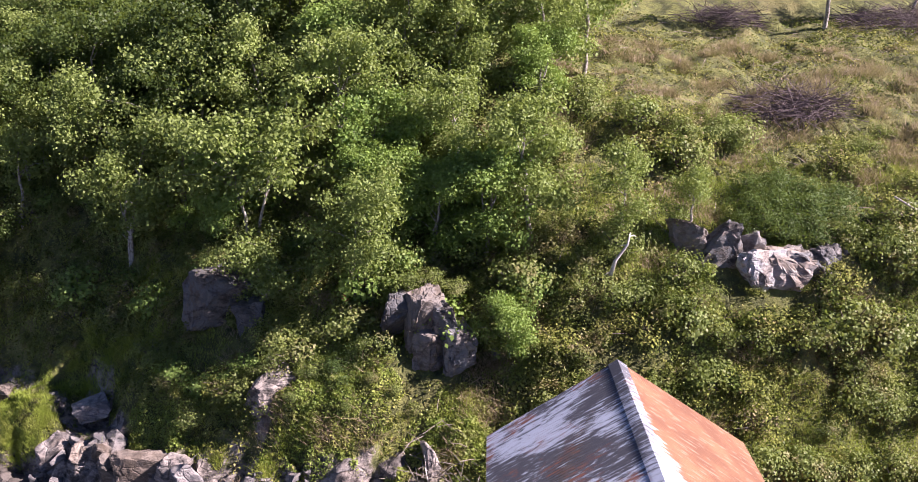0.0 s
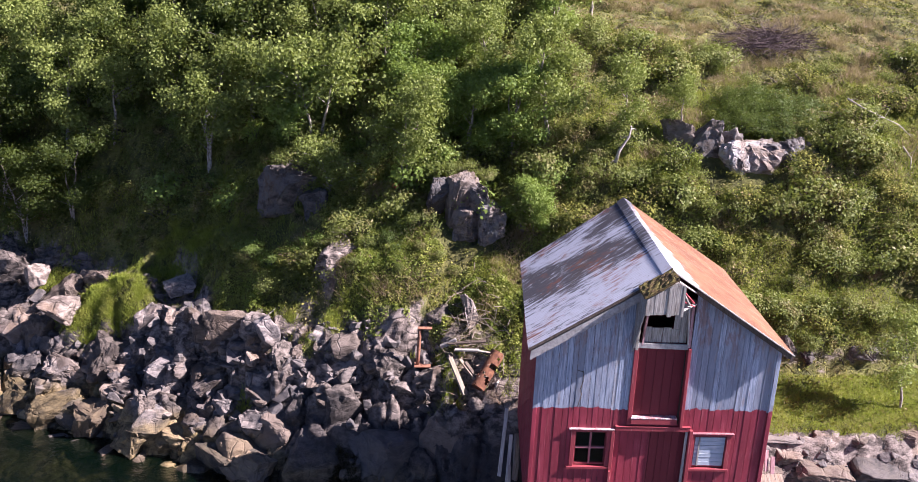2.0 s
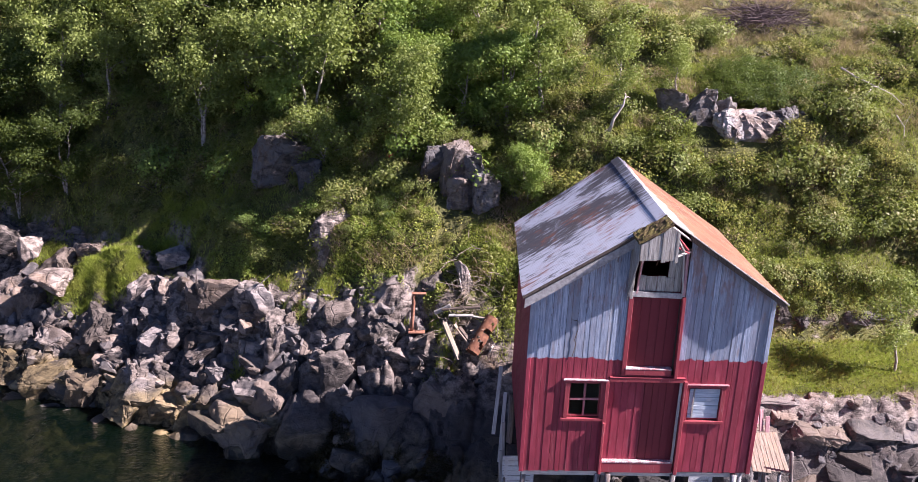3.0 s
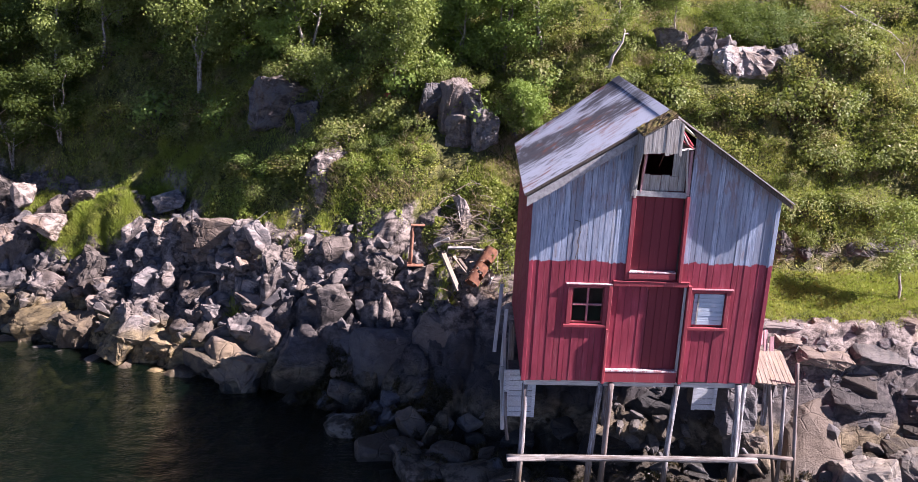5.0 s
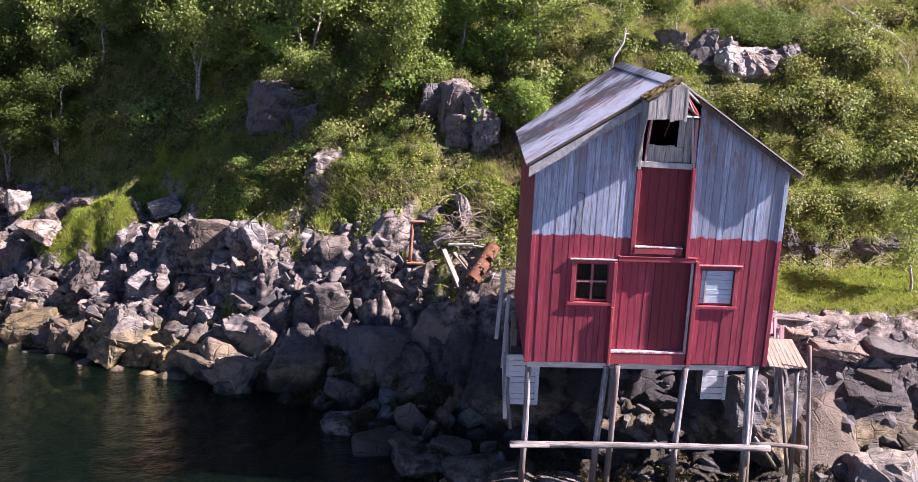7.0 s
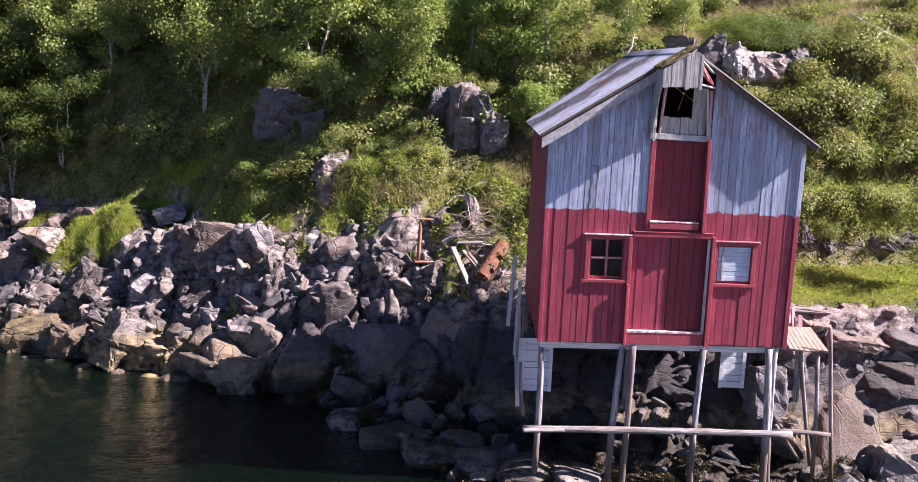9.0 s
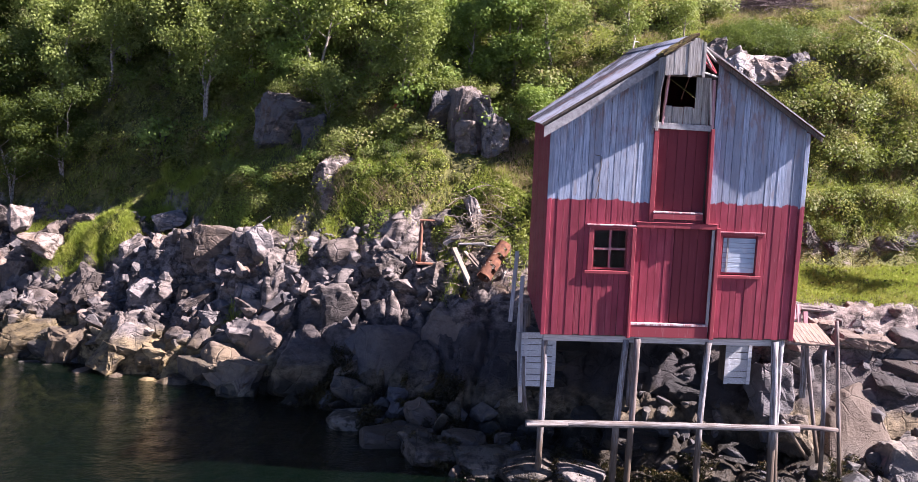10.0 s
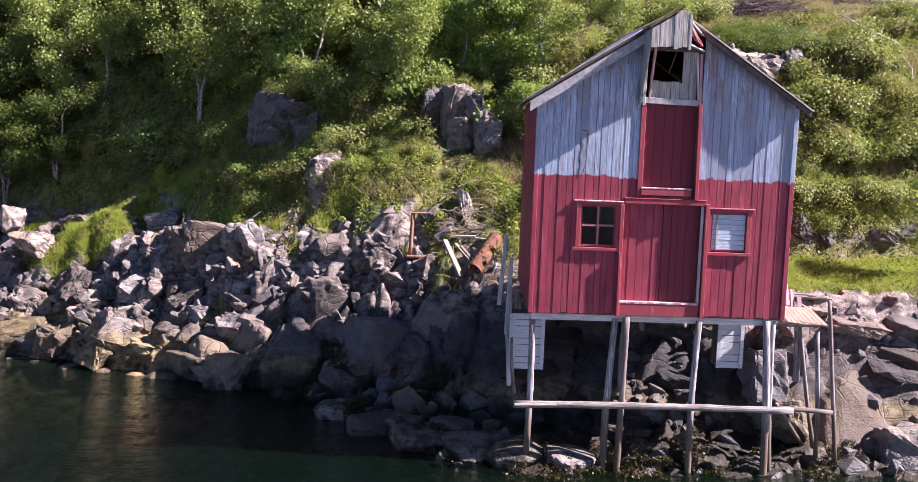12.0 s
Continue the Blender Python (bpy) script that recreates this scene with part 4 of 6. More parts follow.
# hood over the hoist
hood = part("hoist_hood", box(bmesh.new(), (XC - 0.045, -0.72, 9.17), (XC + 0.045, 0.1, 9.3)), GREY_WOOD, house, "grey plank hood over the hoist with moss on top, half collapsed")
rng = random.Random(12)
x = 0.215
while x < 0.98:
    w = rng.uniform(0.075, 0.12)
    top = lambda q: 9.37 - 0.62 * abs(q - XC)
    lo = 8.64 + rng.uniform(-0.02, 0.03)
    part("board", cut_board(x, min(x + w, 1.0) - 0.006, lo, top, -0.7 - 0.012 * rng.random(), 0.02, rng), GREY_WOOD, hood)
    x += w
for i in range(5):
    ya, yb = -0.69 + 0.135 * i, -0.69 + 0.135 * (i + 1) - 0.006
    bm = bmesh.new()
    v = [bm.verts.new((q, yy, z)) for q in (0.2, 0.225) for yy, z in ((ya, 8.64 - 1.75 * (ya + 0.69)), (yb, 8.64 - 1.75 * (yb + 0.69)), (yb, 8.98), (ya, 8.98))]
    bm.faces.new(v[:4])
    bm.faces.new(v[4:][::-1])
    for a in range(4):
        b = (a + 1) % 4
        bm.faces.new((v[b], v[a], v[a + 4], v[b + 4]))
    bmesh.ops.recalc_face_normals(bm, faces=bm.faces)
    part("cheek_board", bm, GREY_WOOD, hood)
for i, yy in enumerate((-0.66, -0.45, -0.25)):
    plank("rafter", (0.2, yy, 8.93), (XC, yy, 9.31), 0.05, 0.05, GREY_WOOD, hood)
bm = bmesh.new()
n = 15
grid = {}
for i in range(n + 1):
    for j in range(n + 1):
        q = 0.16 + (XC - 0.16) * i / n
        yy = -0.76 + 0.62 * j / n
        grid[i, j] = bm.verts.new((q, yy, 9.43 - 0.62 * (XC - q) + 0.06 * float(vnoise(np.array(q * 22.0), np.array(yy * 22.0), 3))))
for i in range(n):
    for j in range(n):
        bm.faces.new((grid[i, j], grid[i + 1, j], grid[i + 1, j + 1], grid[i, j + 1]))
g = bmesh.ops.extrude_face_region(bm, geom=bm.faces[:])
bmesh.ops.translate(bm, vec=(0, 0, -0.05), verts=[v for v in g["geom"] if isinstance(v, bmesh.types.BMVert)])
bmesh.ops.recalc_face_normals(bm, faces=bm.faces)
part("hood_roof", bm, MOSS, hood, "mossy plank roof")
for a, b, m in (((XC, -0.7, 9.3), (1.32, -0.3, 8.75), RED_TRIM), ((XC + 0.05, -0.5, 9.32), (1.36, -0.2, 8.95), PALE_WOOD), ((1.0, -0.62, 8.72), (1.42, -0.12, 8.66), PALE_WOOD),
                ((0.95, -0.66, 8.95), (1.3, -0.4, 8.72), RED_TRIM), ((XC + 0.1, -0.6, 9.2), (1.15, -0.58, 8.82), GREY_WOOD)):
    plank("broken_lath", a, b, 0.06, 0.03, m, hood)
plank("broken_stay", (1.3, -0.1, 8.62), (1.38, -0.08, 7.7), 0.04, 0.03, PALE_WOOD, house)

# lower double door
DL, DR, DB, DT = 0.03, 1.645, 3.58, 5.55
for xa, xb, seed in ((DL, 0.84, 1), (0.85, DR, 2)):
    leaf = part("door", box(bmesh.new(), (xa, 0.075, DB - 0.25), (xb, 0.095, DT + 0.08)), DOOR_RED, house, "red boarded door leaf, closed")
    rng = random.Random(seed)
    x = xa
    while x < xb - 0.03:
        w = min(rng.uniform(0.13, 0.18), xb - x)
        # lit left leaf in wall red, right leaf darker: its shadow is put into the colour
        part("board", box(bmesh.new(), (x + 0.003, 0.045 + rng.uniform(0, 0.01), DB - 0.25), (x + w - 0.003, 0.076, DT + 0.08)), WALL_RED if seed == 1 else DOOR_RED, leaf)
        x += w
box_part("door_sill", (DL - 0.005, -0.06, DB - 0.29), (DR + 0.005, 0.05, DB - 0.04), RED_TRIM, house)
box_part("door_sill_top", (DL - 0.005, -0.068, DB - 0.04), (DR + 0.005, 0.05, DB + 0.005), WHITE_TRIM, house, "peeling white sill")
plank("door_trim", (-0.02, -0.045, 3.27), (-0.025, -0.045, 5.56), 0.095, 0.08, RED_TRIM, house, "red door trim")
plank("door_trim", (1.72, -0.045, 3.28), (1.71, -0.045, 5.62), 0.13, 0.08, RED_TRIM, house, "red door trim")
plank("door_batten", (-0.03, -0.108, 3.28), (-0.035, -0.108, 4.58), 0.06, 0.05, RED_TRIM, house, "loose red batten beside the door")
plank("door_jamb", (1.632, -0.03, 3.42), (1.628, -0.03, 5.57), 0.035, 0.06, PALE_WOOD, house, "bare pale wooden door jamb")
box_part("door_lintel", (0.02, -0.085, 5.58), (1.68, -0.02, 5.68), RED_TRIM, house)
box_part("lintel_drip", (0.01, -0.095, 5.68), (1.69, 0.0, 5.70), RED_TRIM, house)


def window(xa, xb, za, zb, header, name):
    """A framed window with header and sill; returns the window object."""
    w = part("window", box(bmesh.new(), (xa - 0.07, 0.0, za - 0.06), (xa, 0.06, zb + 0.05)), RED_TRIM, house, name)
    part("frame", box(bmesh.new(), (xb, 0.0, za - 0.06), (xb + 0.07, 0.06, zb + 0.05)), RED_TRIM, w)
    part("frame", box(bmesh.new(), (xa, 0.0, zb), (xb, 0.06, zb + 0.05)), RED_TRIM, w)
    part("frame", box(bmesh.new(), (xa, 0.0, za - 0.06), (xb, 0.06, za)), RED_TRIM, w)
    for q in (xa - 0.085, xb + 0.06):
        part("trim", box(bmesh.new(), (q - 0.045, -0.07, za - 0.05), (q + 0.05, -0.03, zb + 0.06), 0.005), RED_TRIM, w)
    part("sill", box(bmesh.new(), (xa - 0.19, -0.085, za - 0.12), (xb + 0.13, 0.0, za - 0.055), 0.006), RED_TRIM, w)
    part("header", box(bmesh.new(), (xa - 0.17, -0.085, zb + 0.055), (xb + 0.16, 0.0, zb + 0.105), 0.005), header, w)
    return w


w1 = window(-0.82, -0.17, 4.72, 5.49, RED_TRIM, "small red-framed window with four dark panes")
part("pane", box(bmesh.new(), (-0.82, 0.03, 4.72), (-0.17, 0.034, 5.49)), GLASS, w1).visible_shadow = False
part("glazing_bar", box(bmesh.new(), (-0.515, -0.012, 4.72), (-0.475, 0.05, 5.49)), PINK_BAR, w1)
part("glazing_bar", box(bmesh.new(), (-0.82, -0.008, 5.09), (-0.17, 0.046, 5.13)), PINK_BAR, w1)
part("header_drip", box(bmesh.new(), (-1.0, -0.097, 5.597), (-0.0, 0.0, 5.62), 0.004), WHITE_TRIM, w1)
w2 = window(1.85, 2.53, 4.70, 5.42, RED_TRIM, "small red-framed window boarded up with blue-grey boards")
part("header_drip", box(bmesh.new(), (1.7, -0.097, 5.527), (2.69, 0.0, 5.55), 0.004), PINK_BAR, w2)
for i in range(7):
    z = 4.70 + i * 0.103
    part("board", box(bmesh.new(), (1.852, -0.02 + 0.004 * (i % 2), z), (2.528, 0.0, z + 0.098), 0.003), BLUE_GREY, w2)
part("batten", box(bmesh.new(), (1.93, -0.04, 4.7), (1.965, -0.021, 5.42)), GREY_WOOD, w2)
v, f = [], []
tube(v, f, [Vector(p) for p in ((-0.92, -0.05, 7.02), (-0.8, -0.06, 7.0), (-0.78, -0.05, 6.8), (-0.84, -0.05, 6.55), (-0.8, -0.05, 6.45), (-0.86, -0.05, 6.15))], [0.008] * 6, 5)
part("loose_wire", mesh_of("loose_wire", v, f, DARK_WOOD), DARK_WOOD, house)

# posts and the long beam
POSTS = [((-1.72, 0.1, 3.14), (-1.76, 0.1, -0.5), 0.075), ((-0.02, 0.06, 3.2), (-0.13, 0.06, -0.6), 0.08), ((0.19, -0.05, 3.25), (0.14, -0.05, -0.6), 0.075),
         ((1.72, 0.02, 3.2), (1.69, 0.02, -0.6), 0.075), ((3.11, -0.02, 3.25), (3.26, -0.02, -0.5), 0.085), ((3.30, 0.1, 3.3), (3.45, 0.1, -0.5), 0.065)]
for i, (a, b, r) in enumerate(POSTS):
    pole("post", b, a, r * 0.95, r * 0.86, POST_WOOD, house, "bleached crooked log post, dark and wet at the foot", seed=i, bend=0.04)
for a, b in (((0.62, 1.9, 3.1), (0.6, 1.9, 1.2)), ((-1.6, 3.9, 3.1), (-1.6, 3.9, 1.0)), ((3.2, 3.6, 3.1), (3.2, 3.6, 2.0)), ((1.5, 4.0, 3.1), (1.5, 4.0, 2.0))):
    pole("post", b, a, 0.085, 0.08, POST_WOOD, house, seed=7)
pole("cross_log", (-2.06, -0.13, 1.40), (3.75, -0.13, 1.40), 0.075, 0.07, LOG_WOOD, house, "long horizontal log lashed to the posts", seed=20, bend=-0.05)
pole("cross_log", (3.4, 0.12, 1.36), (4.7, 0.1, 1.32), 0.06, 0.05, POST_WOOD, house, seed=21)
plank("cross_plank", (-2.06, -0.24, 1.43), (-1.2, -0.24, 1.45), 0.2, 0.03, LOG_WOOD, house)


CRATE_WOOD = make_grey_wood("blue_white_boards", (0.62, 0.66, 0.72), (0.36, 0.39, 0.44), (0.46, 0.45, 0.46), level=True)


def boarded_box(xa, xb, yy, zt, zb, label):
    """A crate of level boards hung under the floor."""
    bx = part("crate", box(bmesh.new(), (xa + 0.04, yy + 0.03, zb), (xb - 0.04, yy + 0.55, zt)), DARK_WOOD, house, label)
    k = int((zt - zb) / 0.13)
    for i in range(k):
        z = zb + (zt - zb) * i / k
        zc = z + (zt - zb) / k / 2
        plank("board", (xa, yy + 0.012, zc), (xb, yy + 0.012, zc + 0.01 * (i % 3 - 1)), 0.024, (zt - zb) / k - 0.008, CRATE_WOOD, bx)
    for q in (xa, xb - 0.06):
        part("batten", box(bmesh.new(), (q - 0.01, yy - 0.025, zb), (q + 0.07, yy - 0.003, zt)), CRATE_WOOD, bx)


boarded_box(2.55, 3.12, 1.3, 3.1, 1.95, "pale boarded crate under the floor")
boarded_box(-2.1, -1.4, 0.9, 3.1, 1.9, "pale boarded crate under the floor")
for a, b in (((-2.08, 2.6, 4.6), (-2.25, 1.9, 3.1)), ((-1.98, 2.2, 4.1), (-2.1, 1.6, 2.5)), ((-2.06, 1.6, 3.6), (-2.0, 1.4, 1.9)), ((-2.12, 1.3, 3.0), (-2.05, 1.0, 1.5))):
    plank("stay", a, b, 0.09, 0.04, PALE_WOOD, house, "bleached leaning plank")
pole("stay", (-1.95, 0.7, 1.4), (-2.06, 0.75, 2.6), 0.04, 0.035, POST_WOOD, house)

# the house narrows a little towards the rear on its seaward-left side, and stands back from the shore line
for ob in house.children_recursive:
    if ob.type == 'MESH' and ob.matrix_basis == Matrix.Identity(4):
        for v in ob.data.vertices:
            if v.co.x < XC and v.co.y > 0.06:
                v.co.x += TAPER * v.co.y * (XC - v.co.x) / (XC - X0)
house.location.y += SETBACK

# faded boards leaning on the side wall
for i, (a, b) in enumerate((((4.5, 2.5, 3.22), (4.46, 2.62, 3.7)), ((4.66, 2.55, 3.0), (4.62, 2.65, 3.56)), ((4.8, 2.5, 2.93), (4.79, 2.6, 3.4)))):
    tagged(plank("leaning_board", a, b, 0.11, 0.03, PINK_WOOD), "faded pink-red board leaning beside the boathouse", "board", "leaning boards")

# small landing beside the house
landing = tagged(empty("landing", (4.0, 1.3, 3.2)), "small sagging tan plank landing on thin poles beside the boathouse", "landing")
rng = random.Random(31)
front = Vector((3.66, 0.36, 3.2)), Vector((4.62, 0.55, 3.1))
back = Vector((4.0, 1.95, 3.27)), Vector((4.86, 2.1, 3.22))
for i in range(8):
    f = (i + 0.5) / 8
    end = rng.uniform(-0.06, 0.08)
    plank("board", front[0].lerp(front[1], f) - Vector((0.02, 0.1, 0)) * (1 + end * 8), back[0].lerp(back[1], f), 0.094 + 0.01 * (i % 2), 0.028, DECK_WOOD, landing)
pole("bearer", (3.45, 0.8, 3.1), (4.6, 0.75, 3.08), 0.045, 0.04, POST_WOOD, landing)
for i, (a, b, r) in enumerate((((4.94, 0.42, 0.2), (4.55, 0.42, 3.66), 0.05), ((4.54, 0.5, 0.2), (4.42, 0.6, 2.98), 0.05), ((4.62, 0.8, 0.3), (4.15, 0.9, 3.1), 0.05),
                               ((4.2, 1.0, 1.8), (4.12, 1.0, 3.1), 0.075), ((4.4, 0.9, 0.4), (3.6, 0.5, 1.4), 0.05))):
    pole("post", a, b, r, r * 0.85, POST_WOOD, landing, seed=40 + i)


# ---- rocks ----
def hull_rock(seed, stretch, points=11, bevel=0.035, cuts=0, relief=0.0, power=0.65):
    """A broken angular stone: the hull of random points, edges a little worn, faces uneven."""
    rng = random.Random(seed)
    bm = bmesh.new()
    for _ in range(points):
        d = Vector((rng.gauss(0, 1), rng.gauss(0, 1), rng.gauss(0, 1))).normalized()
        d = Vector([math.copysign(abs(c) ** power, c) for c in d])
        d *= rng.uniform(0.75, 1.1)
        bm.verts.new((d.x * stretch[0], d.y * stretch[1], d.z * stretch[2]))
    bmesh.ops.convex_hull(bm, input=bm.verts[:])
    bmesh.ops.delete(bm, geom=[v for v in bm.verts if not v.link_faces], context='VERTS')
    bmesh.ops.dissolve_limit(bm, angle_limit=radians(12), verts=bm.verts[:], edges=bm.edges[:])
    if bevel:
        bmesh.ops.bevel(bm, geom=bm.edges[:], offset=bevel * min(stretch), segments=1, affect='EDGES')
    bmesh.ops.triangulate(bm, faces=bm.faces[:])
    if cuts:
        bmesh.ops.subdivide_edges(bm, edges=[e for e in bm.edges if e.calc_length() > 0.25 * min(stretch)], cuts=cuts, use_grid_fill=True)
        bmesh.ops.triangulate(bm, faces=bm.faces[:])
        for v in bm.verts:
            p = v.co / min(stretch) * (1.5 if cuts < 3 else 2.4) + Vector((seed * 3.1, 0, 0))
            v.co += v.co.normalized() * (noise.fractal(p, 0.7, 2.1, 4) * relief + (noise.cell(p * 1.7) - 0.5) * relief * 0.6) * min(stretch)
    bm.normal_update()
    return bm


def boulder(seed, at, size, turn, label, rounded=False, group="", material=None, relief=0.11, power=0.65):
    """A large rock with worn relief of its own."""
    bm = hull_rock(seed, size, 30 if rounded else 17, 0.06, 4, 0.12 if rounded else relief, power)
    if rounded:
        for _ in range(2):
            bmesh.ops.smooth_vert(bm, verts=bm.verts[:], factor=0.5, use_axis_x=True, use_axis_y=True, use_axis_z=True)
    ob = part("boulder", bm, material or ROCK)
    ob.matrix_basis = pose(*at, *turn)
    return tagged(ob, label, "rock", group)


def rest(x, y, sink):
    return (x, y, float(ground_z(x, y)) - sink)


boulder(1, (-7.25, 6.35, 0.55), (1.2, 1.0, 1.15), (0, 4, 5), "huge dark rounded boulder at the waterline", True, "shore boulders")
for i, (x, y, z, w, h) in enumerate(((-8.75, 6.85, 0.3, 0.8, 0.55), (-9.55, 7.15, 0.6, 0.7, 0.6), (-8.3, 7.3, 1.1, 0.75, 0.7), (-9.0, 6.5, 0.0, 0.9, 0.35), (-6.2, 6.6, 1.35, 0.6, 0.6))):
    boulder(170 + i, (x, y, z), (w, 0.7, h), (4, 8 - 5 * (i % 3), 31 * i), "worn grey rock block at the waterline", True, "shore boulders")
boulder(2, (-4.95, 6.0, 0.9), (1.05, 1.0, 1.4), (0, -5, 20), "large dark rounded boulder at the waterline", True, "shore boulders")
boulder(3, (-3.3, 5.8, 1.3), (1.1, 0.95, 1.4), (0, 6, 70), "large dark rounded boulder beside the boathouse", True, "shore boulders")
boulder(4, (-2.2, 4.6, 0.7), (0.9, 1.0, 1.3), (0, 0, 10), "large dark rounded boulder beside the boathouse", True, "shore boulders")
for i, (x, y, z, w, d, h, turn) in enumerate(((-3.9, 1.75, -0.02, 0.9, 0.75, 0.42, 8), (-2.75, 1.2, 0.02, 0.85, 0.8, 0.45, 40), (-1.9, 0.75, 0.1, 0.75, 0.9, 0.45, 15), (-4.9, 2.7, 0.0, 0.75, 0.6, 0.4, 25),
                                              (-5.75, 3.75, 0.05, 0.7, 0.5, 0.35, 12), (-3.2, 2.2, 0.15, 0.6, 0.6, 0.4, 70), (-0.9, 0.7, 0.1, 0.7, 0.8, 0.35, 30), (-4.3, 2.45, 0.1, 0.5, 0.5, 0.38, 50))):
    boulder(31 + i, (x, y, z), (w, d, h), (5, 3 - 2 * (i % 3), turn), "low pale tan tidal rock at the water's edge", True, "tidal shelf", TIDE_ROCK)
for i, (x, y, w) in enumerate(((-16.6, 9.15, 0.8), (-15.6, 8.75, 0.7), (-14.5, 8.35, 0.75), (-13.5, 7.95, 0.6), (-12.5, 7.6, 0.6), (-17.6, 9.6, 0.7))):
    boulder(390 + i, (x, y, -0.16), (w, 0.45, 0.2), (4, 3 - 2 * (i % 3), 20 * i - 20), "yellow-brown weedy rock just under the water", True, "sunken rocks", TAN_ROCK)
boulder(5, (5.85, 1.95, 0.5), (1.0, 1.85, 0.62), (37, -8, -10), "broad tan smooth inclined rock slab by the landing", False, "shore boulders", TAN_ROCK, 0.045, 0.5)
for i, (x, y) in enumerate(((-17.2, 10.6), (-15.7, 9.75), (-14.3, 9.25), (-12.9, 8.55), (-11.4, 8.25), (-10.1, 7.25), (-9.2, 6.6), (6.9, 0.9), (8.4, 1.0), (10.0, 1.1))):
    boulder(110 + i, (x, y, 0.3 - 0.05 * (i % 3)), (0.95 + 0.15 * (i % 2), 0.75, 0.6 + 0.12 * (i % 3)), (6, 5 - 4 * (i % 3), 23 * i), "tan tide-washed bedrock block at the water's edge", False, "tidal blocks", None, 0.12, 0.55)
for i, (x, y, z, w, h, tilt) in enumerate(((6.55, 3.25, 2.6, 0.95, 0.24, 4), (8.1, 3.35, 2.62, 0.95, 0.26, 2), (9.6, 3.5, 2.7, 0.95, 0.26, -3), (11.1, 3.8, 2.85, 0.9, 0.28, 3))):
    boulder(80 + i, (x, y, z), (w, 0.6, h), (7, tilt, 3 * i), "flat pale rock ledge below the grass", False, "rock ledges", TIDE_ROCK, 0.1, 0.45)
for i, (x, y, z, w, h) in enumerate(((5.5, 3.55, 2.85, 0.42, 0.28), (6.2, 3.75, 3.0, 0.38, 0.3), (4.95, 3.35, 2.7, 0.4, 0.22), (4.7, 2.75, 2.72, 0.45, 0.28), (6.75, 3.85, 3.2, 0.35, 0.22), (7.6, 3.95, 3.2, 0.5, 0.2), (9.0, 4.05, 3.3, 0.45, 0.2))):
    boulder(85 + i, (x, y, z), (w, 0.36, h), (4, 5 - 3 * (i % 3), 11 * i), "square grey rock block below the grass ledge", False, "rock blocks", None, 0.08, 0.42)
# large broken blocks that make up the rock face above the water
rng = random.Random(47)
placed = []
for _ in range(900):
    if len(placed) >= 46:
        break
    x = rng.uniform(-17.5, -2.6)
    lo, hi = np.interp(x, STATION, FOOT_Y), np.interp(x, STATION, ROCK_Y)
    y = rng.uniform(float(lo) + 0.1, float(hi) + 0.3)
    w = rng.uniform(0.42, 0.85)
    if mat_at(x, y) > 0.15 or any(math.hypot(x - a, y - b) < 0.75 * (w + c) for a, b, c in placed) or (-8.4 < x and y < 6.9):
        continue
    placed.append((x, y, w))
    boulder(300 + len(placed), rest(x, y, 0.1 * w), (w, w * rng.uniform(0.6, 0.85), w * rng.uniform(0.55, 0.95)), (rng.gauss(14, 12), rng.gauss(-16, 12), rng.gauss(15, 30)),
            "broken grey-brown bedrock block in the rocky shore", False, "bedrock blocks", None, 0.13, 0.58)
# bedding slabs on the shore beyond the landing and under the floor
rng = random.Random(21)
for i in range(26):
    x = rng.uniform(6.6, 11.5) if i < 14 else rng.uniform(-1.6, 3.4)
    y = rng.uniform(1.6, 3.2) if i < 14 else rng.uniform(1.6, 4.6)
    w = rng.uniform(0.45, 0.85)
    # the slabs under the floor carry the floor's shade in their dark colour
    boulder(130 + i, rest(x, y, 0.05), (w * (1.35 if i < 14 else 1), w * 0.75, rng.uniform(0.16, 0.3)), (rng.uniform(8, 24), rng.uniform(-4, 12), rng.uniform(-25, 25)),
            "dark grey slab of layered bedrock on the shore" if i < 14 else "slab of layered bedrock under the floor, coloured dark for the shade there", False, "bedding slabs", DARK_SHADED_ROCK, 0.07, 0.48)
for i, (x, y, z, w, h) in enumerate(((3.95, 2.3, 1.5, 0.6, 0.8), (4.4, 2.9, 2.2, 0.55, 0.75), (3.5, 3.0, 1.7, 0.5, 0.7), (4.3, 1.5, 0.8, 0.5, 0.55), (4.0, 3.5, 2.6, 0.5, 0.5))):
    boulder(160 + i, (x, y, z), (w, w, h), (0, 6, 31 * i), "grey boulder under the landing", False, "landing boulders", None, 0.12, 0.55)
# wall rocks coloured dark to paint the shade under the overhanging bank
for i in range(11):
    x = 4.1 + 0.75 * i
    boulder(370 + i, (x, 6.42 + 0.1 * (i % 3), 4.35 + 0.12 * (i % 4)), (0.45, 0.24, 0.3 + 0.1 * (i % 2)), (-6, 7 - 5 * (i % 3), 17 * (i % 5) - 30), "rock in the low wall behind the grass ledge, coloured dark for the overhang's shade", False, "wall rocks", DARK_SHADED_ROCK, 0.12, 0.52)
boulder(93, (5.45, 3.85, 3.27), (0.9, 0.32, 0.08), (3, 3, 2), "thin brown rock shelf under the turf", False, "rock ledges", TAN_ROCK, 0.2, 0.4)
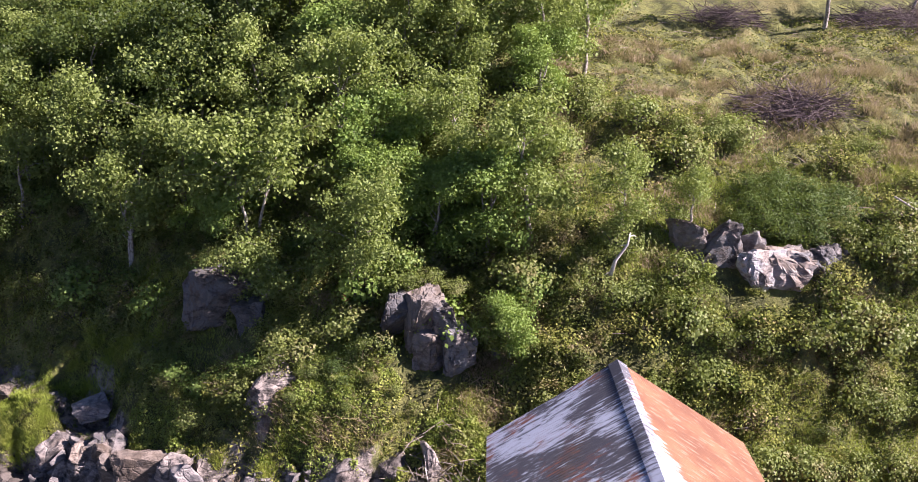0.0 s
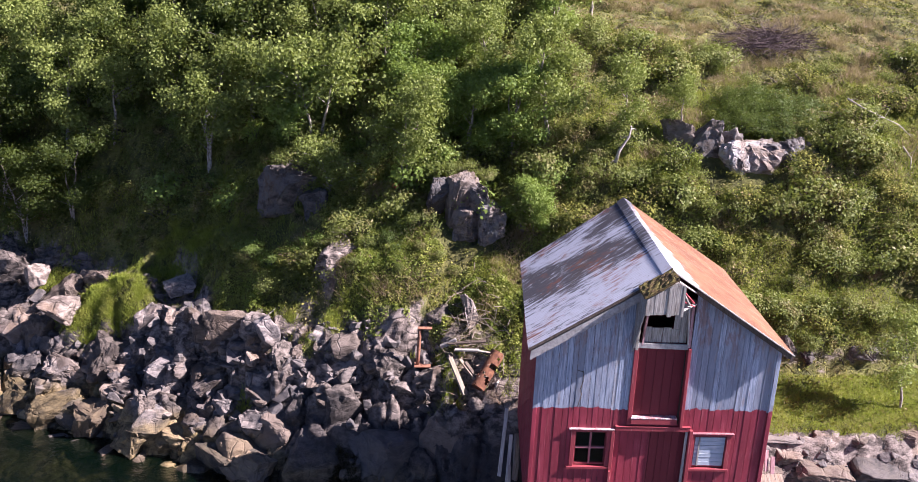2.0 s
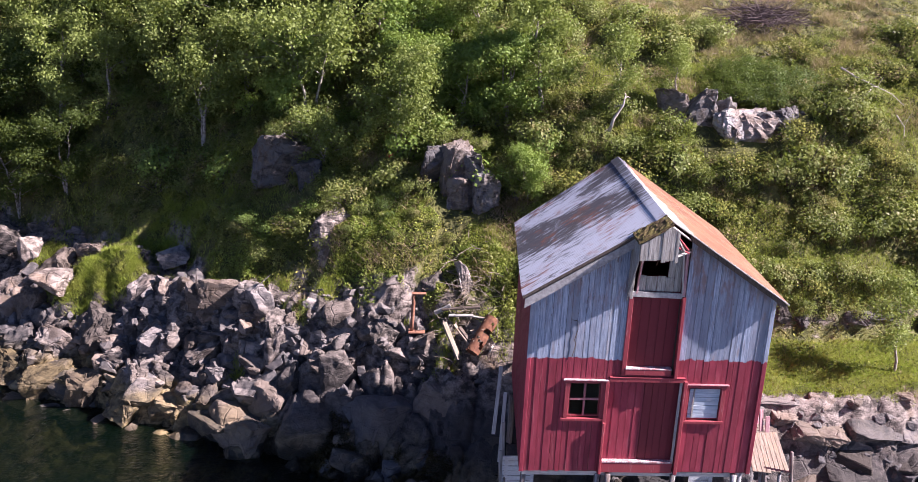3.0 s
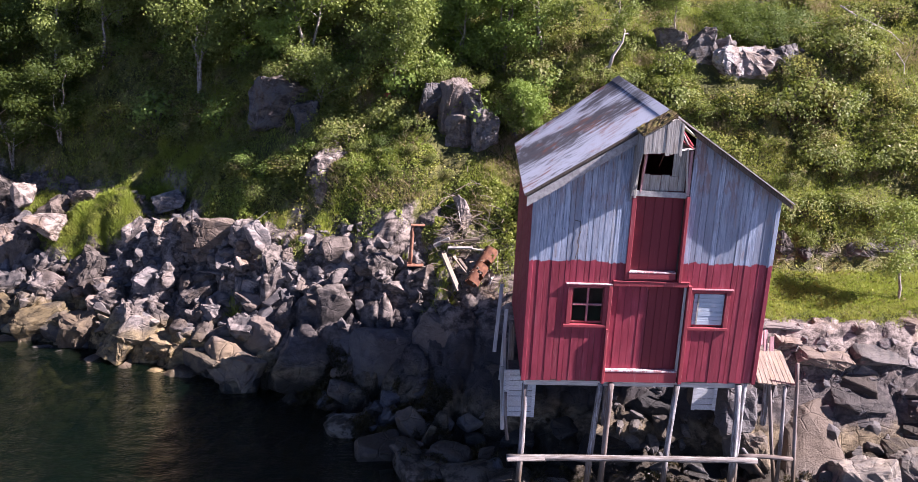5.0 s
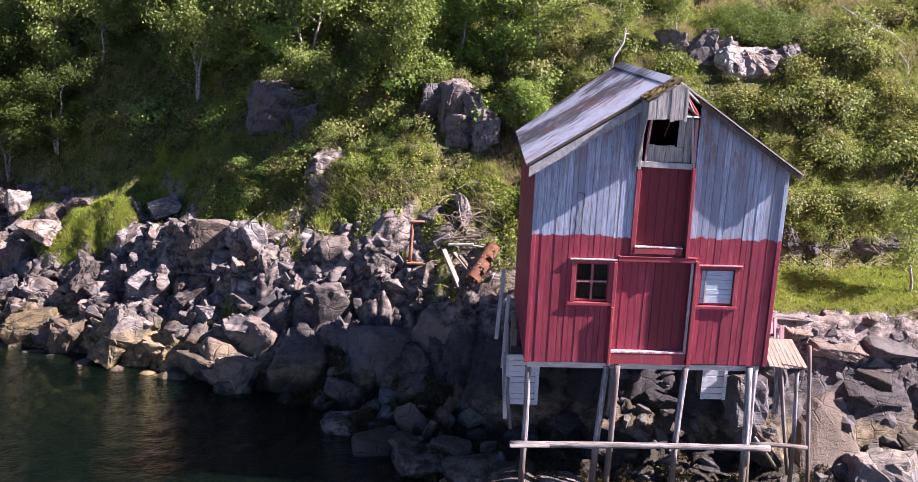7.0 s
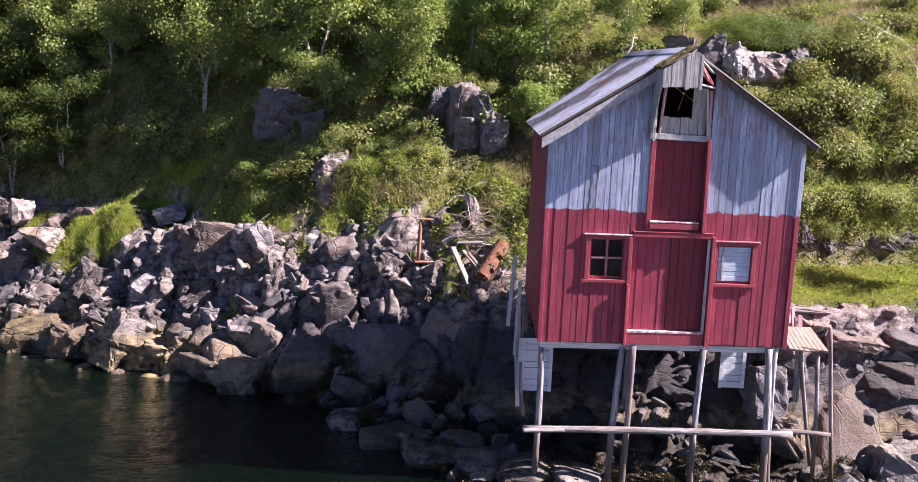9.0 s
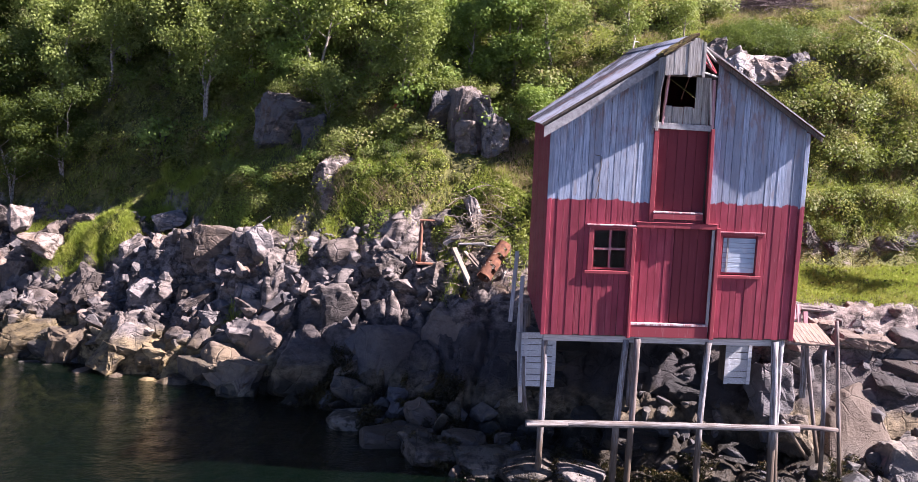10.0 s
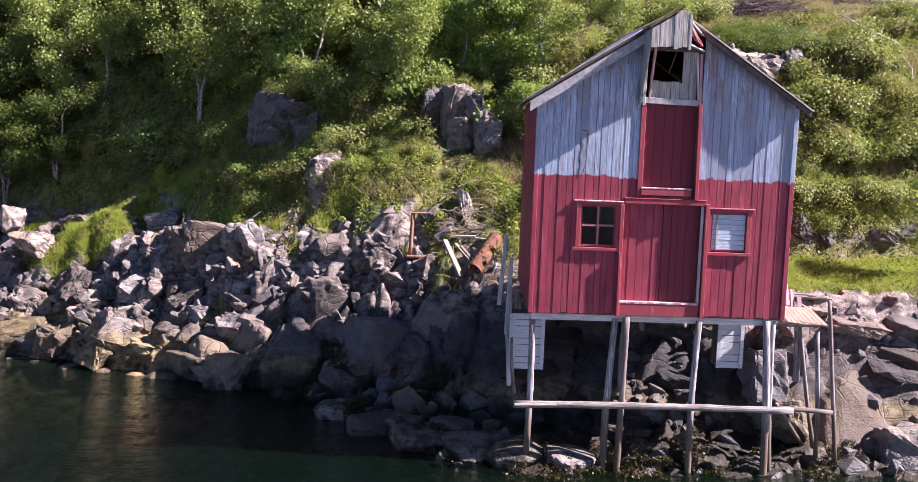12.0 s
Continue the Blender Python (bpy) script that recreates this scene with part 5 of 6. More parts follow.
for i, (x, y, z, w, h, turn) in enumerate(((-3.62, 10.55, 7.6, 0.42, 0.75, -12), (-3.0, 10.45, 7.55, 0.55, 0.95, 14), (-2.42, 10.4, 7.6, 0.42, 0.7, -6), (-2.12, 10.2, 6.95, 0.46, 0.9, 20), (-2.75, 10.25, 6.9, 0.45, 0.7, -25))):
    boulder(400 + i, (x, y, z), (w, 0.55, h), (-4, 6 - 3 * i, turn), "upright grey rock face in the bank", False, "outcrops", PALE_ROCK, 0.13, 0.5)
boulder(11, (-8.7, 12.55, 7.0), (1.0, 0.75, 1.2), (0, 0, 8), "grey-blue rock outcrop under a birch", False, "outcrops", PALE_ROCK, 0.14, 0.55)
boulder(12, (-7.6, 12.1, 6.75), (0.5, 0.5, 0.85), (0, 0, 75), "grey-blue rock outcrop under a birch", False, "outcrops", PALE_ROCK, 0.12, 0.5)
boulder(13, (-6.95, 10.0, 5.3), (0.7, 0.55, 1.1), (0, 5, 35), "reddish rock corner in the bank", False, "outcrops", None, 0.1, 0.5)
for i, (x, y, z, w, d, h, m) in enumerate(((3.9, 12.0, 9.55, 0.55, 0.5, 0.7, 0), (4.55, 11.65, 9.35, 0.6, 0.5, 0.9, 0), (5.15, 11.35, 9.15, 0.55, 0.5, 0.85, 1), (5.7, 11.05, 8.95, 0.75, 0.5, 0.75, 1),
                                           (6.3, 10.95, 9.0, 0.75, 0.55, 0.72, 1), (6.85, 11.05, 9.2, 0.55, 0.5, 0.55, 1), (7.35, 11.1, 9.3, 0.35, 0.4, 0.4, 0))):
    boulder(350 + i, (x, y - 0.42, z + 0.2), (w * 1.2, d, h * 0.95), (-14, 7 * (i % 3) - 7, 15 * (i % 4) - 20), "pale lichen-grey rock slab in the slope under the juniper", False, "outcrops", (PALE_ROCK, WHITE_ROCK)[m], 0.16, 0.52)
boulder(16, (7.7, 10.75, 9.3), (0.26, 0.3, 0.5), (0, 0, 0), "small pale upright rock on the slope", False, "outcrops", WHITE_ROCK)
for i, (x, y, z, w, h) in enumerate(((-6.6, 9.3, 4.2, 0.65, 0.55), (-5.7, 9.1, 4.2, 0.6, 0.5), (-4.9, 8.9, 4.25, 0.5, 0.45), (-2.6, 8.3, 4.75, 0.55, 0.65), (-3.6, 8.3, 4.5, 0.5, 0.45), (-1.6, 8.0, 4.5, 0.4, 0.35), (-2.0, 9.2, 5.5, 0.3, 0.3),
                                     (-1.2, 10.4, 6.6, 0.4, 0.45), (-0.3, 10.6, 6.9, 0.5, 0.4), (-9.3, 9.3, 3.6, 0.55, 0.6), (-8.4, 9.2, 3.5, 0.5, 0.5),
                                     (-11.0, 9.6, 3.3, 0.55, 0.6), (-16.2, 11.8, 2.9, 0.8, 0.55), (-17.4, 13.3, 3.6, 0.6, 0.5), (-18.6, 13.9, 3.6, 0.8, 0.6), (-12.2, 12.0, 3.8, 0.6, 0.35))):
    boulder(60 + i, (x, y, z), (w, w * 0.8, h), (0, 8, 37 * i), "dark broken rock showing through the bank", False, "outcrops", None, 0.08, 0.5)
boulder(17, (-10.1, 9.6, 3.4), (1.0, 0.6, 0.7), (0, 6, 8), "flat rust-brown rock slab", False, "outcrops")

# ---- plants ----
def tree_meshes(seed, h, r, stems, leaves, size, leaf_mat, low=0.3, bark=None):
    """A small birch: stems, limbs and clumps of leaves; trunk and crown meshes."""
    rng = random.Random(seed)
    g = np.random.default_rng(seed)
    v, f, tips = [], [], []
    for s in range(stems):
        az = rng.uniform(0, 6.28)
        lean = rng.uniform(0.05, 0.16) * h * (1.5 if stems > 1 else 1)
        top = Vector((math.cos(az) * lean, math.sin(az) * lean, h * rng.uniform(0.86, 0.98)))
        pts, radii = [], []
        for i in range(9):
            q = i / 8
            wob = Vector((rng.uniform(-1, 1), rng.uniform(-1, 1), 0)) * 0.035 * h * (0.3 if i in (0, 8) else 1) * 0.5
            pts.append(Vector((top.x * q ** 1.4, top.y * q ** 1.4, top.z * q)) + wob + Vector((0, 0, -0.15 if i == 0 else 0)))
            radii.append(0.016 * h * (1 - q) ** 0.8 / (1 if stems == 1 else 1.25) + 0.006)
        tube(v, f, pts, radii, 6, False)
        limbs = int(13 / stems ** 0.5)
        for k in range(limbs):
            q = low + (0.97 - low) * (k + rng.random()) / limbs
            i = min(int(q * 8), 7)
            start = pts[i].lerp(pts[i + 1], q * 8 - i)
            a = rng.uniform(0, 6.28)
            u = (q - low) / (1 - low)
            reach = r * (0.35 + 0.9 * math.sin(math.pi * min(1, 0.25 + 0.75 * u)) ** 0.8) * rng.uniform(0.6, 1.1)
            out = Vector((math.cos(a), math.sin(a), rng.uniform(0.25, 0.8)))
            lp = [start + out * reach * t + Vector((0, 0, 0.12 * reach * math.sin(t * 3) - 0.1 * reach * t * t)) + Vector((rng.uniform(-1, 1), rng.uniform(-1, 1), rng.uniform(-1, 1))) * 0.04 for t in (0, 0.33, 0.66, 1.0)]
            tube(v, f, lp, [0.006 * h * (1 - q) + 0.008, 0.009, 0.006, 0.003], 4, False)
            for t in (0.4, 0.6, 0.8, 1.0, 1.1):
                p = lp[0].lerp(lp[3], t) + Vector((rng.gauss(0, 1), rng.gauss(0, 1), rng.gauss(0, 0.7))) * 0.13 * r
                tips.append((p, rng.uniform(0.5, 1.4)))
        for _ in range(5):
            tips.append((pts[-1] + Vector((rng.gauss(0, 0.12), rng.gauss(0, 0.12), rng.uniform(-0.25, 0.12))), 0.8))
    w = np.array([t[1] for t in tips])
    pick = g.choice(len(tips), size=leaves, p=w / w.sum())
    c = np.array([tuple(t[0]) for t in tips])[pick]
    loose = (0.085 + 0.06 * w[pick]) * (0.75 + 0.16 * h)
    off = g.normal(size=(leaves, 3)) * np.array([1, 1, 0.8])
    c = c + off * loose[:, None]
    face = off * 0.7 + np.array([0.25, -0.1, 0.55])
    c[:, 2] = np.maximum(c[:, 2], 0.05)
    s = size * g.uniform(0.65, 1.25, leaves)
    return mesh_of("trunk", v, f, bark or BARK, True), leaf_mesh("crown", c, s, face, leaf_mat, g, 0.7)


def tree_kind(name, meshes, label, category, group):
    """An Empty with trunk and crown; returns a function that plants copies."""
    first = []

    def plant(x, y, scale, turn, sink=0.05, lean=(0, 0), z=None):
        m = pose(x, y, (float(ground_z(x, y)) if z is None else z) - sink, lean[0], lean[1], turn)
        if not first:
            ob = empty(name, (0, 0, 0))
            part("trunk" if category == "tree" else "stem", meshes[0], None, ob, local=True)
            part("crown" if category == "tree" else "foliage", meshes[1], None, ob, local=True)
            tagged(ob, label, category, group)
            first.append(ob)
            ob.matrix_basis = m
        else:
            ob = copy_thing(first[0], m)
        ob.scale = (scale, scale, scale)
        return ob

    return plant


birch_a = tree_kind("birch_tree", tree_meshes(11, 4.2, 1.3, 1, 11020, 0.098, LEAF_BIRCH, 0.2), "young green birch with a pale slender trunk", "tree", "hillside birches")
birch_b = tree_kind("birch_tree", tree_meshes(12, 4.0, 1.35, 2, 12180, 0.098, LEAF_BIRCH, 0.15), "green birch with two pale stems", "tree", "hillside birches")
birch_c = tree_kind("birch_tree", tree_meshes(13, 4.4, 1.1, 1, 9280, 0.096, LEAF_BIRCH, 0.22), "tall slim green birch on the hillside", "tree", "hillside birches")
birch_d = tree_kind("birch_tree", tree_meshes(14, 3.6, 1.25, 3, 14500, 0.102, LEAF_LIGHT, 0.15), "bushy light green young tree", "tree", "hillside birches")
birch_e = tree_kind("birch_tree", tree_meshes(15, 3.4, 0.75, 1, 3987, 0.090, LEAF_BIRCH, 0.25), "slim sparse young birch", "tree", "hillside birches")
alder = tree_kind("alder_tree", tree_meshes(18, 4.6, 1.5, 2, 13775, 0.102, LEAF_DARK, 0.12), "dense dark green alder at the wood's edge", "tree", "alders")
rowan = tree_kind("rowan_tree", tree_meshes(16, 2.6, 0.95, 2, 9425, 0.090, LEAF_LIGHT, 0.15), "leafy light green young rowan", "tree", "hillside birches")

birch_v = tree_kind("birch_tree", tree_meshes(19, 3.5, 1.25, 2, 7540, 0.100, LEAF_BIRCH, 0.45), "birch with a bare forked pale trunk", "tree", "hillside birches")
spread = tree_kind("birch_tree", tree_meshes(26, 2.2, 1.3, 3, 5600, 0.1, LEAF_BIRCH, 0.2), "low spreading birch over the rock outcrop", "tree", "hillside birches")
birch_v(-5.6, 16.0, 1.0, 30)
birch_b(-11.7, 14.95, 1.08, 200)
birch_v(-7.8, 13.3, 1.25, 140)
birch_b(-4.85, 11.55, 0.88, 100)
birch_c(-0.2, 12.4, 0.98, 90)
birch_d(-1.3, 12.6, 0.85, 250)
birch_d(0.4, 16.9, 0.7, 60)
birch_e(2.15, 11.5, 0.84, 170)
birch_e(3.88, 11.5, 0.66, 45)
rowan(-4.3, 14.6, 1.12, 10)
spread(-7.2, 12.1, 0.9, 20, z=7.0)
rowan(-0.75, 9.95, 0.66, 70)
birch_e(-15.4, 16.6, 0.95, 10)
birch_a(-18.7, 19.5, 1.0, 60)
birch_d(-4.3, 13.0, 0.8, 80)
birch_d(-8.3, 14.2, 0.85, 200)
birch_a(-10.3, 16.2, 1.15, 300)
birch_d(-2.8, 12.5, 0.8, 10)
birch_a(-2.0, 14.2, 0.85, 15)
birch_e(9.05, 4.7, 0.8, 120, lean=(0, 4))
birch_b(-13.4, 17.3, 1.0, 75)
birch_c(-15.6, 18.0, 0.9, 65)
alder(-16.9, 15.9, 0.75, 260)
alder(-18.8, 16.2, 0.85, 140)
alder(-19.9, 17.4, 1.1, 33)
alder(-21.4, 18.2, 1.1, 110)
birch_a(-17.4, 17.4, 1.0, 190)
birch_f = tree_kind("birch_tree", tree_meshes(17, 6.0, 1.2, 1, 4350, 0.102, LEAF_BIRCH, 0.5), "tall birch with a bare pale trunk on the plateau", "tree", "hillside birches")
birch_f(12.3, 25.15, 0.9, 20)
birch_f(16.25, 26.5, 0.8, 130)
rng = random.Random(77)
for row, (yy, xa, xb) in enumerate(((17.0, -25, -2.0), (18.9, -26, 2.4), (21.0, -27, 2.8), (23.6, -28, 2.2))):
    x = xa
    while x < xb:
        y = yy + rng.uniform(-0.8, 0.8)
        if y > np.interp(x, [-26, -19, -14, -11, -5, 3], [21, 19.5, 17.5, 16.8, 16.5, 17.5]):
            (alder if x < -8.5 + rng.uniform(-3, 3) and rng.random() < 0.85 else rng.choice((birch_a, birch_b, birch_c, birch_a, birch_d)))(x, y, rng.uniform(0.85, 1.15), rng.uniform(0, 360))
        x += rng.uniform(1.45, 2.1) if row < 2 else rng.uniform(2.0, 3.0)


def bush_meshes(seed, h, r, leaves, size, mat):
    rng = random.Random(seed)
    g = np.random.default_rng(seed)
    v, f, tips = [], [], []
    for k in range(16):
        a, q = rng.uniform(0, 6.28), rng.uniform(0.15, 1.0)
        end = Vector((math.cos(a) * r * q, math.sin(a) * r * q, h * rng.uniform(0.55, 1.0) * (1.1 - 0.55 * q * q)))
        mid = Vector((end.x * 0.5, end.y * 0.5, end.z * 0.65))
        tube(v, f, [Vector((0, 0, -0.1)), mid, end], [0.014, 0.01, 0.004], 4, False)
        for t in (0.3, 0.55, 0.8, 1.0):
            p = mid.lerp(end, t) if t > 0.5 else Vector((0, 0, 0)).lerp(end, t)
            tips.append(p + Vector((rng.gauss(0, 0.1), rng.gauss(0, 0.1), rng.gauss(0, 0.06))) * r)
    pick = g.integers(0, len(tips), leaves)
    c = np.array([tuple(t) for t in tips])[pick] + g.normal(size=(leaves, 3)) * np.array([0.17, 0.17, 0.12]) * r
    c[:, 2] = np.maximum(c[:, 2], 0.0)
    out = (c - np.array([0, 0, 0.25 * h])) / np.array([r, r, h]) * 2.0 + np.array([0, 0, 0.5])
    return mesh_of("stems", v, f, TWIG), leaf_mesh("leaves", c, size * g.uniform(0.6, 1.3, leaves), out, mat, g, 0.7)


shrub_a = tree_kind("shrub", bush_meshes(21, 0.85, 0.75, 1500, 0.076, LEAF_SHRUB), "low dense green shrub on the slope", "shrub", "slope shrubs")
shrub_b = tree_kind("shrub", bush_meshes(22, 0.6, 0.7, 1250, 0.066, LEAF_SHRUB), "low dense green shrub on the slope", "shrub", "slope shrubs")
shrub_c = tree_kind("shrub", bush_meshes(23, 0.9, 0.7, 950, 0.105, LEAF_LIGHT), "broad-leaved light green shrub", "shrub", "slope shrubs")
shrub_d = tree_kind("shrub", bush_meshes(24, 0.45, 0.8, 1100, 0.064, LEAF_HEATH), "low olive heather clump", "shrub", "slope shrubs")
rng = random.Random(55)
count = 0
while count < 300:
    x, y = rng.uniform(-20, 14), rng.uniform(5, 17.5)
    if cleared(x, y) or mat_at(x, y) > 0.3 or (lawn_at(x, y) > 0.4 and rng.random() < 0.85) or (-7.2 < x < -0.3 and y < 10.2) or bare_at(x, y) > 0.3 or (X0 - 0.8 < x < X1 + 0.8 and y < 6.2) or (x > 3 and y < 6.6):
        continue
    if math.hypot(x - 8.4, y - 17.0) < 2.4 or (5.0 < x < 9.2 and 11.0 < y < 14.0) or y > 13 and x > 1 and rng.random() < 0.5:
        continue
    if x < -9 and rng.random() < 0.35:
        continue
    kind = rng.choice((shrub_a, shrub_b, shrub_b, shrub_c, shrub_d)) if x < 1 else rng.choice((shrub_a, shrub_b, shrub_d, shrub_d, shrub_b))
    kind(x, y, rng.uniform(0.55, 1.35), rng.uniform(0, 360))
    count += 1
for x, y, s in ((4.7, 6.35, 0.55), (5.6, 6.4, 0.5), (7.0, 6.4, 0.55), (8.6, 6.4, 0.5), (5.0, 6.95, 1.1), (4.4, 6.9, 1.1), (5.9, 6.95, 0.9), (6.6, 6.9, 0.8), (7.3, 6.95, 0.8), (8.2, 6.95, 0.9), (9.0, 6.9, 0.8), (9.9, 6.95, 0.8), (10.8, 7.0, 0.9)):
    shrub_a(x, y, s, x * 77)
for x, y, s in ((4.2, 10.2, 0.6), (7.3, 10.0, 0.7), (-9.6, 11.2, 0.9), (-8.2, 10.3, 0.7), (-6.8, 10.9, 0.9), (-9.0, 10.3, 0.8), (-4.4, 10.6, 0.9), (-1.2, 10.3, 0.8), (8.6, 10.9, 0.7)):
    shrub_b(x, y, s, x * 50)
juniper = tree_kind("juniper_bush", bush_meshes(25, 0.75, 0.95, 3000, 0.062, LEAF_JUNIPER), "dense spreading dark green juniper on the rock", "shrub", "junipers")
for x, y, z, s in ((5.35, 11.75, 10.0, 0.62), (5.95, 11.5, 10.0, 0.75), (6.6, 11.4, 9.95, 0.8), (7.25, 11.35, 9.85, 0.8), (7.9, 11.45, 9.8, 0.7), (8.5, 11.75, 9.9, 0.65), (5.75, 12.2, 10.2, 0.8), (6.5, 12.1, 10.25, 0.9),
                   (7.3, 12.05, 10.2, 0.9), (8.05, 12.15, 10.15, 0.8), (5.9, 13.0, 10.45, 0.8), (6.7, 12.9, 10.5, 0.85), (7.5, 12.85, 10.45, 0.85), (8.3, 12.8, 10.4, 0.75), (7.0, 13.6, 10.6, 0.7), (8.9, 12.6, 10.3, 0.6)):
    juniper(x, y, s, x * 61, z=z - 0.12)
for x, y, z, s in ((-2.2, 10.95, 8.2, 0.6), (-3.4, 11.05, 8.3, 0.65), (-2.85, 11.2, 8.3, 0.7), (-8.9, 12.95, 8.0, 0.7), (-8.1, 12.8, 7.9, 0.6), (-7.6, 12.5, 7.5, 0.5), (-7.0, 10.3, 6.0, 0.7)):
    shrub_b(x, y, s, x * 91, z=z)
rng = random.Random(91)
made = 0
while made < 22:
    x, y = rng.uniform(3.9, 12.5), rng.uniform(6.9, 11.2)
    if cleared(x, y) or lawn_at(x, y) > 0.7:
        continue
    rng.choice((shrub_a, shrub_b, shrub_d))(x, y, rng.uniform(0.8, 1.4), rng.uniform(0, 360))
    made += 1
for x, y, s in ((-5.3, 9.9, 0.6), (-4.8, 10.2, 0.6)):
    juniper(x, y, s, x * 70)
for x, y, s in ((-4.3, 9.5, 0.4), (-3.7, 9.3, 0.35), (-5.9, 9.9, 0.45), (-6.3, 9.4, 0.35), (-4.9, 9.0, 0.3), (-3.2, 9.1, 0.35)):
    shrub_a(x, y, s, x * 57)
for x, y, s in ((-9.0, 10.85, 0.7), (-8.3, 10.8, 0.6), (-7.6, 10.75, 0.65), (-9.7, 11.2, 0.8)):
    shrub_c(x, y, s, x * 19)
for x, y, s in ((-3.9, 10.0, 0.4), (-9.4, 10.9, 0.5), (-8.4, 10.75, 0.5), (5.4, 10.15, 0.5), (6.6, 10.1, 0.45), (7.4, 10.3, 0.5)):
    shrub_d(x, y, s, x * 33)


def scatter(n, seed, x0, x1, y0, y1, keep):
    g = np.random.default_rng(seed)
    x, y = g.uniform(x0, x1, n), g.uniform(y0, y1, n)
    ok = keep(x, y, g)
    return x[ok], y[ok], g


def heath():
    """Ground cover: small leaves and sprigs close to the ground."""
    def keep(x, y, g):
        return (~cleared(x, y) | (g.random(len(x)) < 0.3)) & (bare_at(x, y) + 0.25 * fbm(x * 0.8, y * 0.8, 5, 3) < 0.5) & (g.random(len(x)) > 0.75 * lawn_at(x, y)) & ((g.random(len(x)) > 0.4) | (y > 13) | (x < 1)) & (g.random(len(x)) > 0.6 * mat_at(x, y)) & (g.random(len(x)) > 0.45 * ledge_at(x, y)) & ~((x > X0) & (x < X1) & (y < Y1))
    x, y, g = scatter(230000, 9, -24, 17, 3.5, 27, keep)
    tall = 0.03 + 0.24 * np.clip(fbm(x * 1.5, y * 1.5, 31, 3) + 0.12, 0, 1)
    z = ground_z(x, y) + g.uniform(-0.02, 1, len(x)) * tall
    return leaf_mesh("heath_cover", np.stack([x, y, z], 1), g.uniform(0.05, 0.115, len(x)), 0.9, LEAF_HEATH, g, 0.6)


tagged(part("heath_cover", heath(), None), "mossy green, yellow and brown heath plants on the hillside", "ground cover", kind="stuff")


def undergrowth():
    """Low rounded clumps of leaves all over the slope, too many to count."""
    g = np.random.default_rng(44)
    parts, faces = [], []
    made = 0
    while made < 900:
        x, y = (g.uniform(-19, -6), g.uniform(9, 19)) if made % 3 == 0 else (g.uniform(-10, 14), g.uniform(5.2, 17))
        if cleared(x, y) or mat_at(x, y) > 0.3 or (lawn_at(x, y) > 0.4 and g.random() < 0.85) or (-7.2 < x < -0.3 and y < 10.2 and g.random() < 0.75) or bare_at(x, y) > 0.35 or (X0 - 0.6 < x < X1 + 0.6 and y < 6) or (x > 3.4 and y < 6.2) or (y > 13 and x > 1 and g.random() < 0.55):
            continue
        made += 1
        r = 0.15 + (0.5 if x < 1 else 0.34) * g.random() ** 2
        h = r * g.uniform(0.9, 1.6)
        k = int(190 + 1500 * r * r)
        d = g.normal(size=(k, 3))
        d /= np.linalg.norm(d, axis=1)[:, None]
        d[:, 2] = np.abs(d[:, 2])
        lump = 0.8 + 0.35 * np.sin(d[:, 0] * 5 + x * 9) * np.sin(d[:, 1] * 5 + y * 7)
        p = d * np.array([r, r, h]) * (lump * g.uniform(0.75, 1.05, k))[:, None]
        faces.append(d * 1.8 + np.array([0, 0, 0.6]))
        px, py = p[:, 0] + x, p[:, 1] + y
        parts.append(np.stack([px, py, ground_z(px, py) * 0.6 + float(ground_z(x, y)) * 0.4 + p[:, 2]], 1))
    c = np.concatenate(parts)
    return leaf_mesh("undergrowth", c, g.uniform(0.042, 0.08, len(c)), np.concatenate(faces), LEAF_UNDER, g, 0.68)


tagged(part("undergrowth", undergrowth(), None), "rounded clumps of green undergrowth over the slope", "undergrowth", kind="stuff")


def bilberry():
    """Bright low bilberry and fern mats on the bank above the rocks, in clumps."""
    def keep(x, y, g):
        b = bare_at(x, y) + 0.3 * fbm(x * 1.2, y * 1.2, 15, 3)
        clump = fbm(x * 0.75, y * 0.75, 16, 3)
        return ~cleared(x, y) & (b < 0.55) & (clump > -0.12) & (g.random(len(x)) > 0.8 * lawn_at(x, y)) & ~((x > X0 - 0.2) & (x < X1 + 0.2) & (y < Y1 + 0.2)) & ~((x > 3.6) & (y < 6.4))
    x, y, g = scatter(210000, 19, -17, 13, 5.0, 12.2, keep)
    mx, my, g = scatter(60000, 23, -12, -1.2, 7.4, 11.6, lambda x, y, g: (mat_at(x, y) > 0.25) & (g.random(len(x)) < 0.8))
    x, y = np.concatenate([x, mx]), np.concatenate([y, my])
    tall = 0.04 + 0.26 * np.clip(fbm(x * 2.1, y * 2.1, 35, 3) + 0.1, 0, 1)
    z = ground_z(x, y) + g.random(len(x)) ** 0.6 * tall
    return leaf_mesh("bilberry_cover", np.stack([x, y, z], 1), g.uniform(0.05, 0.1, len(x)), 0.9, LEAF_MAT, g, 0.65)


tagged(part("bilberry_cover", bilberry(), None), "bright yellow-green bilberry and fern mats on the bank", "ground cover", kind="stuff")


